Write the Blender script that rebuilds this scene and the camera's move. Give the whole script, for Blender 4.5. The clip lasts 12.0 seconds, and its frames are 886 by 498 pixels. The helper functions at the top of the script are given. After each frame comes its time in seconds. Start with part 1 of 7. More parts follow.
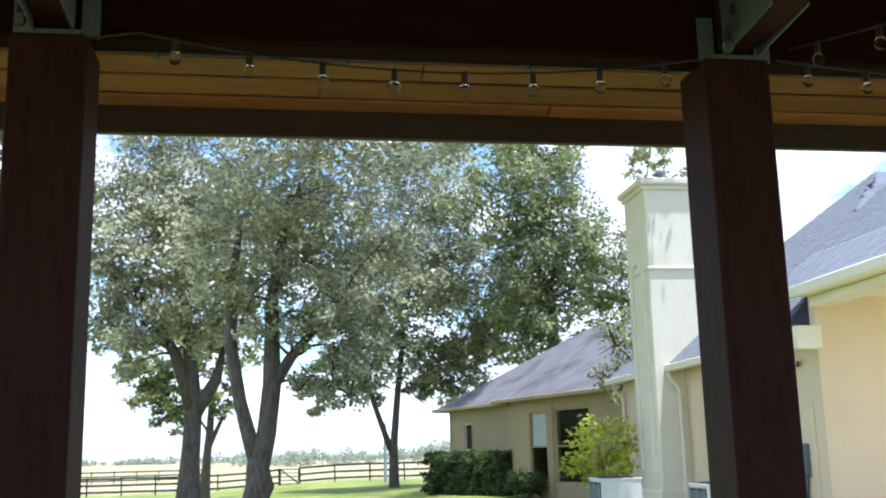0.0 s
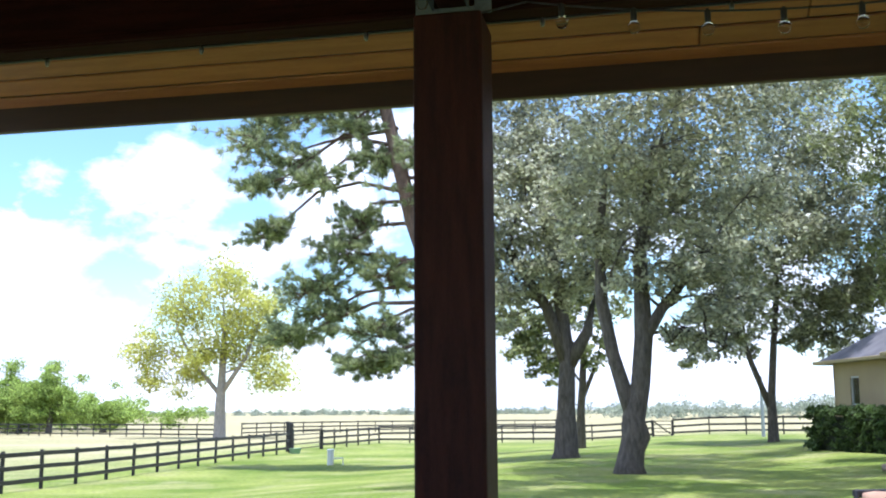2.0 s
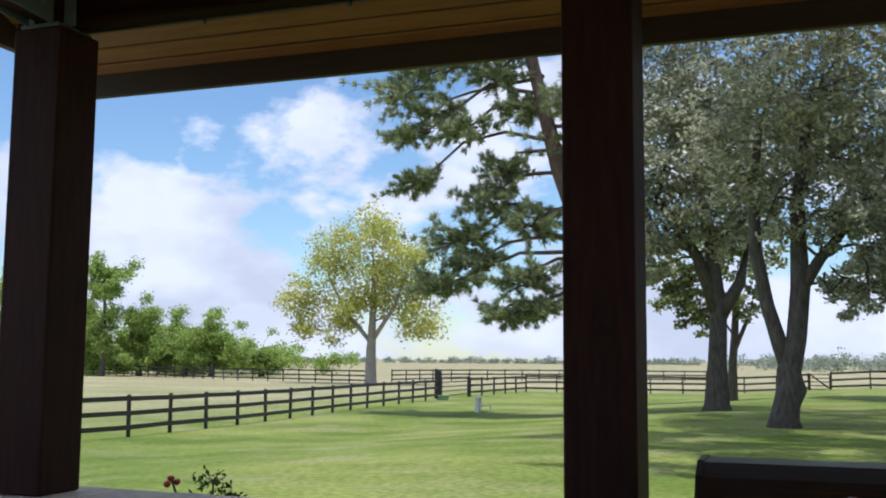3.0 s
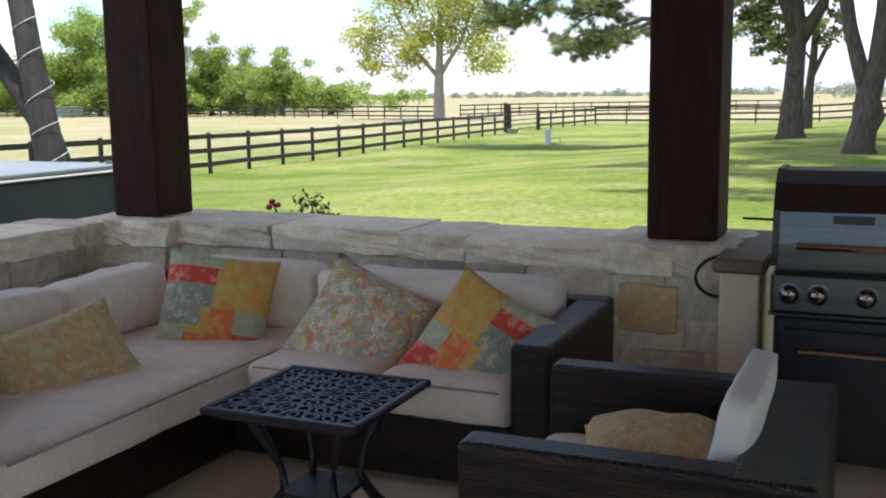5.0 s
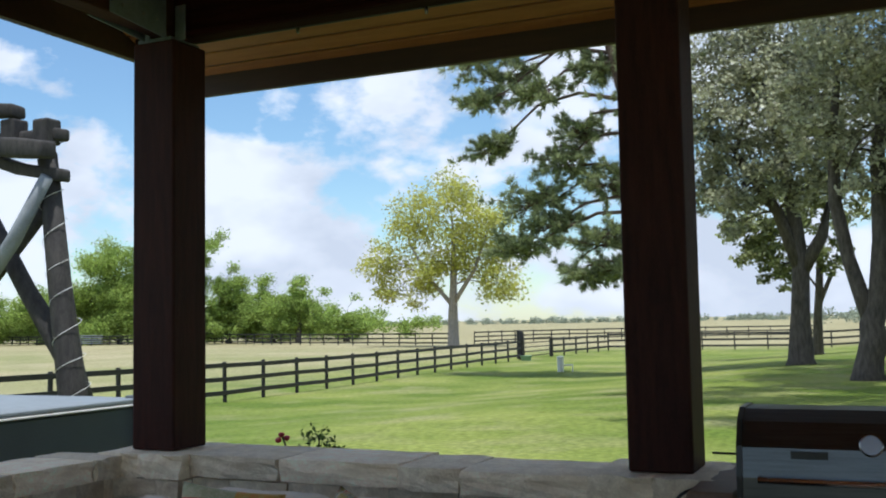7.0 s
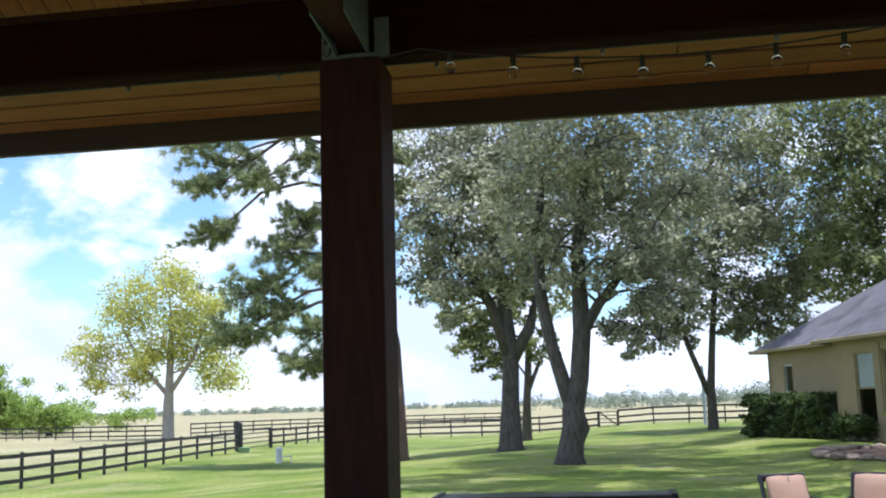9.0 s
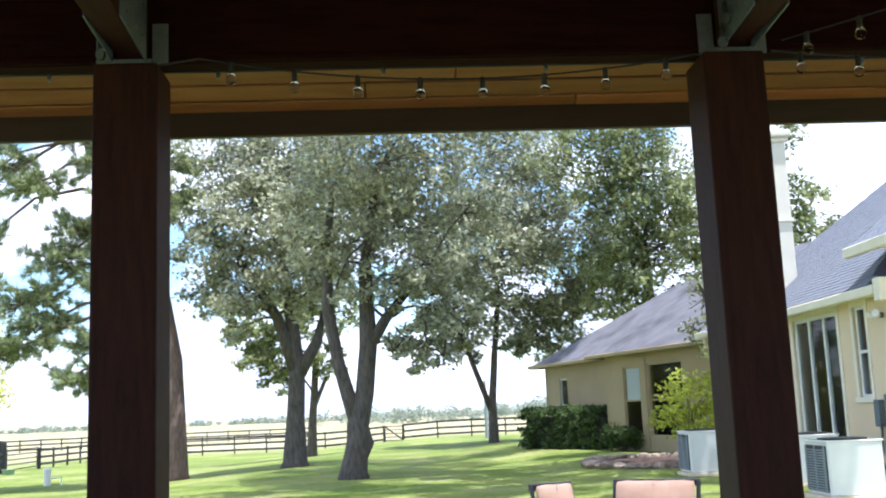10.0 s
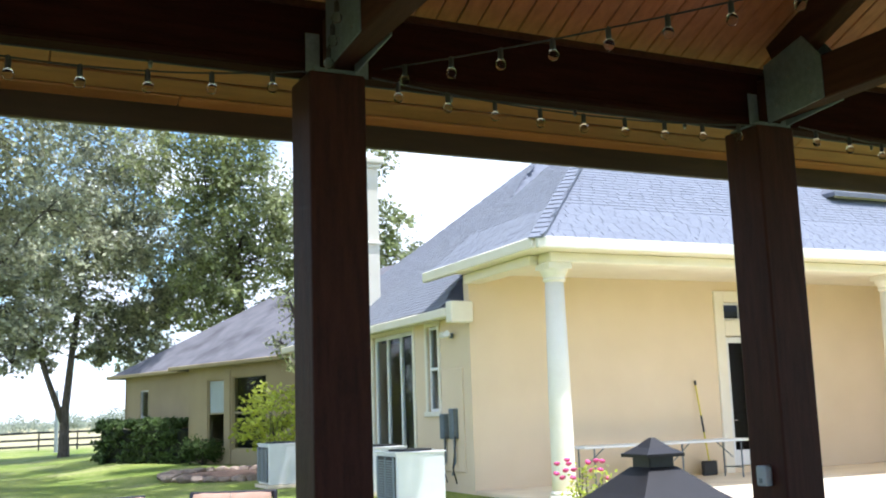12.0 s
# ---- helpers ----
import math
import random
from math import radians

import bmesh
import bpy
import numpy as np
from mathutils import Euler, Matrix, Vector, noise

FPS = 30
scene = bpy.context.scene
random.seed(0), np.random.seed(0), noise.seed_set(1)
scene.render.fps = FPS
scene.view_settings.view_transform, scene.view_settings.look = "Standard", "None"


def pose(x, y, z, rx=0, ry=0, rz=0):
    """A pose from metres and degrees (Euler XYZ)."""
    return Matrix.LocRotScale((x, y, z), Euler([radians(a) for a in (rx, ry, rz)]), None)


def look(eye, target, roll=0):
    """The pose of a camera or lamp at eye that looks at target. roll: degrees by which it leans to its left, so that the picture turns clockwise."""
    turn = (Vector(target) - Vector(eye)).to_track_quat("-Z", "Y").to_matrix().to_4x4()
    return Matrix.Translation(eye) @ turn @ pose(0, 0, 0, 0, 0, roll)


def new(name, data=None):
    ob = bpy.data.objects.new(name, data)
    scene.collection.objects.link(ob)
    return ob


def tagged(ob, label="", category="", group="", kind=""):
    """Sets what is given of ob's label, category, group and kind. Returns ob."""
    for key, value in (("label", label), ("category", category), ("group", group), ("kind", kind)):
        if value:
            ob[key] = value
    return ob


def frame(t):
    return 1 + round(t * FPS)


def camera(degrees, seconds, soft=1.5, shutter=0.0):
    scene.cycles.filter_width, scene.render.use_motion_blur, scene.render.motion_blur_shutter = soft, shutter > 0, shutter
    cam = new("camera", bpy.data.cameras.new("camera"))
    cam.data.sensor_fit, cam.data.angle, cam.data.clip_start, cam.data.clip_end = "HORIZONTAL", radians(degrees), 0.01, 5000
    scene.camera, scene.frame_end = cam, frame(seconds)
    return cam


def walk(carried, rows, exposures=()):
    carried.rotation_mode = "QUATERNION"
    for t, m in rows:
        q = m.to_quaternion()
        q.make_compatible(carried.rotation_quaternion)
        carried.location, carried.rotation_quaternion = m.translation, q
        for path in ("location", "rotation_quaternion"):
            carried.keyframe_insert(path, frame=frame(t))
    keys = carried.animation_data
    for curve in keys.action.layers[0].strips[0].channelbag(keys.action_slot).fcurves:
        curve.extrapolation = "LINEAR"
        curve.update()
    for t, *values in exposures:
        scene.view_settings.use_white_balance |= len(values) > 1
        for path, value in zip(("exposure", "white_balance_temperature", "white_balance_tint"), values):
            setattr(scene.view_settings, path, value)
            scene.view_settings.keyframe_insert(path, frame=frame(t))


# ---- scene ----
cam = camera(47.1, 12.0, 2.0)

PATH = [
    (0, (-0.292, 0.34, 1.543), (0.016, 2.277, 1.936), -1.4),
    (0.5, (-0.32, 0.319, 1.553), (-0.171, 2.269, 1.971), -0.8),
    (1, (-0.354, 0.311, 1.544), (-0.383, 2.267, 1.958), -0.7),
    (1.5, (-0.391, 0.318, 1.542), (-0.59, 2.265, 1.954), -0.3),
    (2, (-0.427, 0.234, 1.525), (-0.821, 2.17, 1.838), -0.4),
    (2.5, (-0.452, 0.269, 1.539), (-0.982, 2.178, 1.816), -0.2),
    (2.7, (-0.438, 0.259, 1.531), (-1.039, 2.151, 1.779), 0.3),
    (4.3, (-0.433, 0.114, 1.527), (-1.224, 1.951, 1.521), -0.6),
    (4.5, (-0.436, 0.104, 1.504), (-1.249, 1.928, 1.405), -0.3),
    (5, (-0.453, -0.021, 1.47), (-1.245, 1.791, 1.169), -0.8),
    (5.5, (-0.425, -0.14, 1.488), (-1.298, 1.624, 1.132), -2.1),
    (6, (-0.315, -0.254, 1.513), (-1.164, 1.549, 1.339), -0.6),
    (6.5, (-0.227, -0.355, 1.544), (-1.046, 1.469, 1.564), -0.6),
    (6.7, (-0.206, -0.377, 1.558), (-1.04, 1.439, 1.636), -1.1),
    (8.3, (-0.11, -0.35, 1.526), (-0.66, 1.554, 1.793), -1.4),
    (8.5, (-0.096, -0.329, 1.533), (-0.567, 1.595, 1.81), -1.2),
    (9, (-0.089, -0.289, 1.562), (-0.386, 1.666, 1.863), -1.7),
    (9.5, (-0.049, -0.335, 1.542), (-0.147, 1.637, 1.859), -2.1),
    (10, (-0.019, -0.349, 1.548), (0.094, 1.622, 1.864), -2.3),
    (10.5, (-0.007, -0.36, 1.538), (0.31, 1.588, 1.861), -2.0),
    (11, (-0.007, -0.353, 1.54), (0.588, 1.528, 1.873), -2.4),
    (11.5, (-0.004, -0.352, 1.532), (0.733, 1.48, 1.85), -2.5),
    (12, (-0.022, -0.341, 1.527), (0.849, 1.432, 1.84), -1.9),
]
EXPOSURE = [(0.0, 0.6, 5450, 15), (0.5, 1.0, 5450, 16), (1.0, 1.0, 5400, 15), (1.5, 0.88, 5400, 14), (2.0, 0.52, 5350, 17), (2.5, -0.1, 5550, 16), (4.3, -0.66, 5600, 13), (4.5, -0.62, 5700, 12), (5.0, 0.24, 5900, 16), (5.5, 0.72, 6050, 18), (6.0, 0.55, 5950, 15), (6.5, -0.3, 5850, 9), (6.7, -0.4, 5800, 9),
            (8.5, -0.26, 5450, 17), (9.5, 0.5, 5400, 17), (10.5, 0.75, 5500, 17), (12.0, 0.7, 5500, 15)]
walk(cam, [(t, look(eye, target, roll)) for t, eye, target, roll in PATH], EXPOSURE)

# ------------------------------------------------------------------ world, sun and exposure
world = bpy.data.worlds.new("world")
scene.world = world
world.use_nodes = True
wn, wl = world.node_tree.nodes, world.node_tree.links
sky = wn.new("ShaderNodeTexSky")
sky.sky_type, sky.sun_disc = "NISHITA", False
sky.sun_elevation, sky.sun_rotation = radians(77), radians(145)
sky.dust_density, sky.air_density = 0.2, 1.1
# broken fair-weather cloud all over the sky
wtc = wn.new("ShaderNodeTexCoord")
wmp = wn.new("ShaderNodeMapping")
wmp.inputs["Scale"].default_value = (1.0, 1.0, 1.7)
wmp.inputs["Location"].default_value = (0.62, 0.1, 0.25)
wl.new(wtc.outputs["Generated"], wmp.inputs[0])
wno = wn.new("ShaderNodeTexNoise")
wno.inputs["Scale"].default_value, wno.inputs["Detail"].default_value, wno.inputs["Roughness"].default_value = 3.3, 9, 0.56
wl.new(wmp.outputs[0], wno.inputs["Vector"])
wrp = wn.new("ShaderNodeValToRGB")
wrp.color_ramp.elements[0].position, wrp.color_ramp.elements[1].position = 0.482, 0.53
wrp.color_ramp.elements[0].color = (0.02, 0.02, 0.02, 1)
wl.new(wno.outputs["Fac"], wrp.inputs[0])
wmx = wn.new("ShaderNodeMix")
wmx.data_type = "RGBA"
wl.new(wrp.outputs[0], wmx.inputs["Factor"])
wtn = wn.new("ShaderNodeMix")
wtn.data_type, wtn.blend_type = "RGBA", "MULTIPLY"
wtn.inputs["Factor"].default_value = 1.0
wtn.inputs["B"].default_value = (1.05, 1.18, 1.2, 1)
wl.new(sky.outputs[0], wtn.inputs["A"])
wl.new(wtn.outputs["Result"], wmx.inputs["A"])
# cloud bodies: bright tops, slightly greyer folds
wn2 = wn.new("ShaderNodeTexNoise")
wn2.inputs["Scale"].default_value, wn2.inputs["Detail"].default_value = 7.0, 6
wl.new(wmp.outputs[0], wn2.inputs["Vector"])
wr2 = wn.new("ShaderNodeValToRGB")
wr2.color_ramp.elements[0].position, wr2.color_ramp.elements[1].position = 0.4, 0.58
wr2.color_ramp.elements[0].color, wr2.color_ramp.elements[1].color = (6.0, 6.3, 6.8, 1), (8.3, 8.4, 8.6, 1)
wl.new(wn2.outputs["Fac"], wr2.inputs[0])
wl.new(wr2.outputs[0], wmx.inputs["B"])
wl.new(wmx.outputs["Result"], wn["Background"].inputs[0])
wn["Background"].inputs[1].default_value = 0.15

sun = new("sun", bpy.data.lights.new("sun", "SUN"))
sun.data.energy, sun.data.angle, sun.data.color = 5.0, radians(0.6), (1.0, 0.95, 0.86)
sun.matrix_world = look((0.129 * 60, -0.184 * 60, 0.974 * 60), (0, 0, 0))

# ------------------------------------------------------------------ helpers
RNG = random.Random(7)
NPR = np.random.default_rng(11)


def material(name, a, b=None, rough=0.7, metal=0.0, scale=6.0, bump=0.15, fine=60.0, stain=None, rand=0.0, spec=0.5, stretch=(1, 1, 1), leaf=False, coat=0.0):
    """Procedural surface: two colours mixed by coarse and fine noise, fine relief, optional stains and per-piece variation."""
    m = bpy.data.materials.new(name)
    m.use_nodes = True
    nt = m.node_tree
    n, l = nt.nodes, nt.links
    bs = n["Principled BSDF"]
    b = b or tuple(c * 0.7 for c in a)
    tc = n.new("ShaderNodeTexCoord")
    mp = n.new("ShaderNodeMapping")
    mp.inputs["Scale"].default_value = stretch
    l.new(tc.outputs["Object"], mp.inputs[0])
    n1 = n.new("ShaderNodeTexNoise")
    n1.inputs["Scale"].default_value, n1.inputs["Detail"].default_value = scale, 5
    n2 = n.new("ShaderNodeTexNoise")
    n2.inputs["Scale"].default_value, n2.inputs["Detail"].default_value = fine, 3
    l.new(mp.outputs[0], n1.inputs["Vector"])
    l.new(mp.outputs[0], n2.inputs["Vector"])
    ad = n.new("ShaderNodeMix")
    ad.inputs["Factor"].default_value = 0.4
    l.new(n1.outputs["Fac"], ad.inputs["A"])
    l.new(n2.outputs["Fac"], ad.inputs["B"])
    rp = n.new("ShaderNodeValToRGB")
    rp.color_ramp.elements[0].position, rp.color_ramp.elements[1].position = 0.36, 0.64
    rp.color_ramp.elements[0].color, rp.color_ramp.elements[1].color = (*b, 1), (*a, 1)
    l.new(ad.outputs[0], rp.inputs[0])
    out = rp.outputs[0]
    if stain:
        n3 = n.new("ShaderNodeTexNoise")
        n3.inputs["Scale"].default_value, n3.inputs["Detail"].default_value = scale * 0.35, 6
        l.new(tc.outputs["Object"], n3.inputs["Vector"])
        r3 = n.new("ShaderNodeValToRGB")
        r3.color_ramp.elements[0].position, r3.color_ramp.elements[1].position = 0.5, 0.7
        l.new(n3.outputs["Fac"], r3.inputs[0])
        mx = n.new("ShaderNodeMix")
        mx.data_type = "RGBA"
        l.new(r3.outputs[0], mx.inputs["Factor"])
        l.new(out, mx.inputs["A"])
        mx.inputs["B"].default_value = (*stain, 1)
        out = mx.outputs["Result"]
    if rand:
        if leaf:
            oi = n.new("ShaderNodeNewGeometry")
            src = oi.outputs["Random Per Island"]
        else:
            oi = n.new("ShaderNodeObjectInfo")
            src = oi.outputs["Random"]
        mr = n.new("ShaderNodeMapRange")
        mr.inputs["To Min"].default_value, mr.inputs["To Max"].default_value = 1 - rand, 1 + rand
        l.new(src, mr.inputs[0])
        hs = n.new("ShaderNodeHueSaturation")
        l.new(mr.outputs[0], hs.inputs["Value"])
        l.new(out, hs.inputs["Color"])
        out = hs.outputs[0]
    l.new(out, bs.inputs["Base Color"])
    bs.inputs["Roughness"].default_value = rough
    bs.inputs["Metallic"].default_value = metal
    bs.inputs["Specular IOR Level"].default_value = spec
    bs.inputs["Coat Weight"].default_value = coat
    if bump:
        bp = n.new("ShaderNodeBump")
        bp.inputs["Strength"].default_value = bump
        bp.inputs["Distance"].default_value = 0.02
        l.new(ad.outputs[0], bp.inputs["Height"])
        l.new(bp.outputs[0], bs.inputs["Normal"])
    if leaf:
        tr = n.new("ShaderNodeBsdfTranslucent")
        l.new(out, tr.inputs["Color"])
        ms = n.new("ShaderNodeMixShader")
        ms.inputs[0].default_value = 0.42
        l.new(bs.outputs[0], ms.inputs[1])
        l.new(tr.outputs[0], ms.inputs[2])
        l.new(ms.outputs[0], n["Material Output"].inputs["Surface"])
    return m


def glass_material(name, tint=(1, 1, 1), rough=0.02, thin=True):
    m = bpy.data.materials.new(name)
    m.use_nodes = True
    bs = m.node_tree.nodes["Principled BSDF"]
    bs.inputs["Base Color"].default_value = (*tint, 1)
    bs.inputs["Roughness"].default_value = rough
    bs.inputs["Transmission Weight"].default_value = 1.0
    bs.inputs["IOR"].default_value = 1.1 if thin else 1.45
    return m


def pattern_material(name, colours, scale, kind="patch", rough=0.9):
    """Printed cloth: patches or flowers in a few colours, with a woven relief."""
    m = bpy.data.materials.new(name)
    m.use_nodes = True
    nt = m.node_tree
    n, l = nt.nodes, nt.links
    bs = n["Principled BSDF"]
    tc = n.new("ShaderNodeTexCoord")
    v = n.new("ShaderNodeTexVoronoi")
    v.inputs["Scale"].default_value = scale
    if kind == "patch":
        v.distance = "CHEBYCHEV"
        v.inputs["Randomness"].default_value = 0.75
    ns = n.new("ShaderNodeTexNoise")
    ns.inputs["Scale"].default_value = scale * 2.2
    ns.inputs["Detail"].default_value = 2
    l.new(tc.outputs["Object"], ns.inputs["Vector"])
    ad = n.new("ShaderNodeMix")
    ad.data_type = "VECTOR"
    ad.inputs["Factor"].default_value = 0.012 if kind == "patch" else 0.06
    l.new(tc.outputs["Object"], ad.inputs["A"])
    l.new(ns.outputs["Color"], ad.inputs["B"])
    l.new(ad.outputs["Result"], v.inputs["Vector"])
    sp = n.new("ShaderNodeSeparateColor")
    l.new(v.outputs["Color"], sp.inputs[0])
    rp = n.new("ShaderNodeValToRGB")
    rp.color_ramp.interpolation = "CONSTANT"
    for i, c in enumerate(colours):
        e = rp.color_ramp.elements[i] if i < 2 else rp.color_ramp.elements.new(i / len(colours))
        e.position, e.color = i / len(colours), (*c, 1)
    l.new(sp.outputs[0], rp.inputs[0])
    # a smaller print laid over the patches
    v2 = n.new("ShaderNodeTexVoronoi")
    v2.inputs["Scale"].default_value = scale * 4.5
    l.new(tc.outputs["Object"], v2.inputs["Vector"])
    r2 = n.new("ShaderNodeValToRGB")
    r2.color_ramp.elements[0].position, r2.color_ramp.elements[1].position = 0.16, 0.3
    r2.color_ramp.elements[0].color, r2.color_ramp.elements[1].color = (0, 0, 0, 1), (1, 1, 1, 1)
    e2 = r2.color_ramp.elements.new(0.46)
    e2.color = (0, 0, 0, 1)
    l.new(v2.outputs["Distance"], r2.inputs[0])
    s2 = n.new("ShaderNodeSeparateColor")
    l.new(v2.outputs["Color"], s2.inputs[0])
    rp2 = n.new("ShaderNodeValToRGB")
    rp2.color_ramp.interpolation = "CONSTANT"
    for i, c in enumerate(reversed(colours)):
        e = rp2.color_ramp.elements[i] if i < 2 else rp2.color_ramp.elements.new(i / len(colours))
        e.position, e.color = i / len(colours), (*c, 1)
    l.new(s2.outputs[1], rp2.inputs[0])
    mf = n.new("ShaderNodeMath")
    mf.operation = "MULTIPLY"
    mf.inputs[1].default_value = 0.55
    l.new(r2.outputs[0], mf.inputs[0])
    mx = n.new("ShaderNodeMix")
    mx.data_type = "RGBA"
    l.new(mf.outputs[0], mx.inputs["Factor"])
    l.new(rp.outputs[0], mx.inputs["A"])
    l.new(rp2.outputs[0], mx.inputs["B"])
    l.new(mx.outputs["Result"], bs.inputs["Base Color"])
    bs.inputs["Roughness"].default_value = rough
    nb = n.new("ShaderNodeTexNoise")
    nb.inputs["Scale"].default_value = 350
    l.new(tc.outputs["Object"], nb.inputs["Vector"])
    bp = n.new("ShaderNodeBump")
    bp.inputs["Strength"].default_value = 0.15
    l.new(nb.outputs["Fac"], bp.inputs["Height"])
    l.new(bp.outputs[0], bs.inputs["Normal"])
    return m


def wicker_material(name):
    """Flat synthetic cane, woven over and under in dark browns."""
    m = bpy.data.materials.new(name)
    m.use_nodes = True
    nt = m.node_tree
    n, l = nt.nodes, nt.links
    bs = n["Principled BSDF"]
    tc = n.new("ShaderNodeTexCoord")
    sx = n.new("ShaderNodeSeparateXYZ")
    l.new(tc.outputs["Object"], sx.inputs[0])
    add = n.new("ShaderNodeMath")
    l.new(sx.outputs[0], add.inputs[0])
    l.new(sx.outputs[1], add.inputs[1])
    cb = n.new("ShaderNodeCombineXYZ")
    l.new(add.outputs[0], cb.inputs[0])
    l.new(sx.outputs[2], cb.inputs[1])
    # on level faces z is constant, so the cross direction follows y there
    sub = n.new("ShaderNodeMath")
    sub.operation = "SUBTRACT"
    l.new(sx.outputs[0], sub.inputs[0])
    l.new(sx.outputs[1], sub.inputs[1])
    gz = n.new("ShaderNodeMath")
    gz.operation = "ADD"
    l.new(sx.outputs[2], gz.inputs[0])
    hf = n.new("ShaderNodeMath")
    hf.operation = "MULTIPLY"
    hf.inputs[1].default_value = 0.45
    sn = n.new("ShaderNodeSeparateXYZ")
    l.new(tc.outputs["Normal"], sn.inputs[0])
    lev = n.new("ShaderNodeMath")
    lev.operation = "ABSOLUTE"
    l.new(sn.outputs[2], lev.inputs[0])
    flat = n.new("ShaderNodeMath")
    flat.operation = "MULTIPLY"
    l.new(sub.outputs[0], flat.inputs[0])
    l.new(lev.outputs[0], flat.inputs[1])
    l.new(flat.outputs[0], hf.inputs[0])
    l.new(hf.outputs[0], gz.inputs[1])
    l.new(gz.outputs[0], cb.inputs[1])
    br = n.new("ShaderNodeTexBrick")
    br.inputs["Scale"].default_value = 10
    br.inputs["Mortar Size"].default_value = 0.026
    br.inputs["Mortar Smooth"].default_value = 0.5
    br.inputs["Brick Width"].default_value = 0.42
    br.inputs["Row Height"].default_value = 0.13
    br.inputs["Color1"].default_value = (0.016, 0.009, 0.0065, 1)
    br.inputs["Color2"].default_value = (0.032, 0.0175, 0.011, 1)
    br.inputs["Mortar"].default_value = (0.007, 0.004, 0.003, 1)
    l.new(cb.outputs[0], br.inputs["Vector"])
    ns = n.new("ShaderNodeTexNoise")
    # long streaks: each strand keeps its own brown for a hand or two
    ns.inputs["Scale"].default_value, ns.inputs["Detail"].default_value = 1.0, 3
    mp = n.new("ShaderNodeMapping")
    mp.inputs["Scale"].default_value = (3, 34, 1)
    l.new(cb.outputs[0], mp.inputs[0])
    l.new(mp.outputs[0], ns.inputs["Vector"])
    rs = n.new("ShaderNodeValToRGB")
    rs.color_ramp.elements[0].position, rs.color_ramp.elements[1].position = 0.36, 0.66
    rs.color_ramp.elements[0].color, rs.color_ramp.elements[1].color = (0.16, 0.15, 0.15, 1), (1.7, 1.4, 1.15, 1)
    l.new(ns.outputs["Fac"], rs.inputs[0])
    mx = n.new("ShaderNodeMix")
    mx.data_type, mx.blend_type = "RGBA", "MULTIPLY"
    mx.inputs["Factor"].default_value = 1.0
    l.new(br.outputs["Color"], mx.inputs["A"])
    l.new(rs.outputs[0], mx.inputs["B"])
    l.new(mx.outputs["Result"], bs.inputs["Base Color"])
    bs.inputs["Roughness"].default_value = 0.42
    bs.inputs["Specular IOR Level"].default_value = 0.42
    bp = n.new("ShaderNodeBump")
    bp.inputs["Strength"].default_value, bp.inputs["Distance"].default_value = 1.0, 0.012
    bp.invert = True
    l.new(br.outputs["Fac"], bp.inputs["Height"])
    l.new(bp.outputs[0], bs.inputs["Normal"])
    return m


def box(bm, a, b, bev=0.0, m=None, seg=1):
    """A box from corner a to corner b, with bevelled edges, moved by m."""
    vs = bmesh.ops.create_cube(bm, size=1)["verts"]
    for v in vs:
        v.co = Vector([(a[i] + b[i]) / 2 + v.co[i] * (b[i] - a[i]) for i in range(3)])
    if bev:
        es = {e for v in vs for e in v.link_edges}
        r = bmesh.ops.bevel(bm, geom=list(es), offset=bev, segments=seg, profile=0.5, affect="EDGES")
        vs = list({v for f in r["faces"] for v in f.verts} | {v for v in vs if v.is_valid})
    if m:
        bmesh.ops.transform(bm, matrix=m, verts=vs)
    return bm


def bev_box(a, b, bev=0.0, m=None, seg=1):
    return box(bmesh.new(), a, b, bev, m, seg)


def tube(bm, pts, radii, n=8, cap=True):
    """A round bar through pts with a radius at each."""
    pts = [Vector(p) for p in pts]
    if not hasattr(radii, "__len__"):
        radii = [radii] * len(pts)
    rings = []
    up = Vector((0, 0, 1))
    for i, p in enumerate(pts):
        d = (pts[min(i + 1, len(pts) - 1)] - pts[max(i - 1, 0)]).normalized()
        s = d.cross(up if abs(d.z) < 0.95 else Vector((1, 0, 0))).normalized()
        t = s.cross(d)
        rings.append([bm.verts.new(p + (s * math.cos(2 * math.pi * k / n) + t * math.sin(2 * math.pi * k / n)) * radii[i]) for k in range(n)])
    for a, b in zip(rings, rings[1:]):
        for k in range(n):
            bm.faces.new((a[k], a[(k + 1) % n], b[(k + 1) % n], b[k]))
    if cap:
        bm.faces.new(rings[0][::-1])
        bm.faces.new(rings[-1])
    return bm


def lathe(bm, prof, n=20, m=None):
    """Turn a profile of (radius, z) about z."""
    rings = [[bm.verts.new((r * math.cos(2 * math.pi * k / n), r * math.sin(2 * math.pi * k / n), z)) for k in range(n)] for r, z in prof]
    for a, b in zip(rings, rings[1:]):
        for k in range(n):
            bm.faces.new((a[k], a[(k + 1) % n], b[(k + 1) % n], b[k]))
    bm.faces.new(rings[0][::-1])
    bm.faces.new(rings[-1])
    if m:
        bmesh.ops.transform(bm, matrix=m, verts=[v for r in rings for v in r])
    return bm


def mesh_of(name, bm, mat, smooth=False):
    bmesh.ops.recalc_face_normals(bm, faces=bm.faces)
    me = bpy.data.meshes.new(name)
    bm.to_mesh(me)
    bm.free()
    if mat:
        me.materials.append(mat)
    if smooth:
        me.shade_smooth()
    return me


def part(name, bm, mat, parent=None, label="", smooth=False):
    """Links a bmesh as one mesh object under a thing or under a part."""
    ob = new(name, mesh_of(name, bm, mat, smooth))
    if parent:
        ob.parent = parent
    return tagged(ob, label)


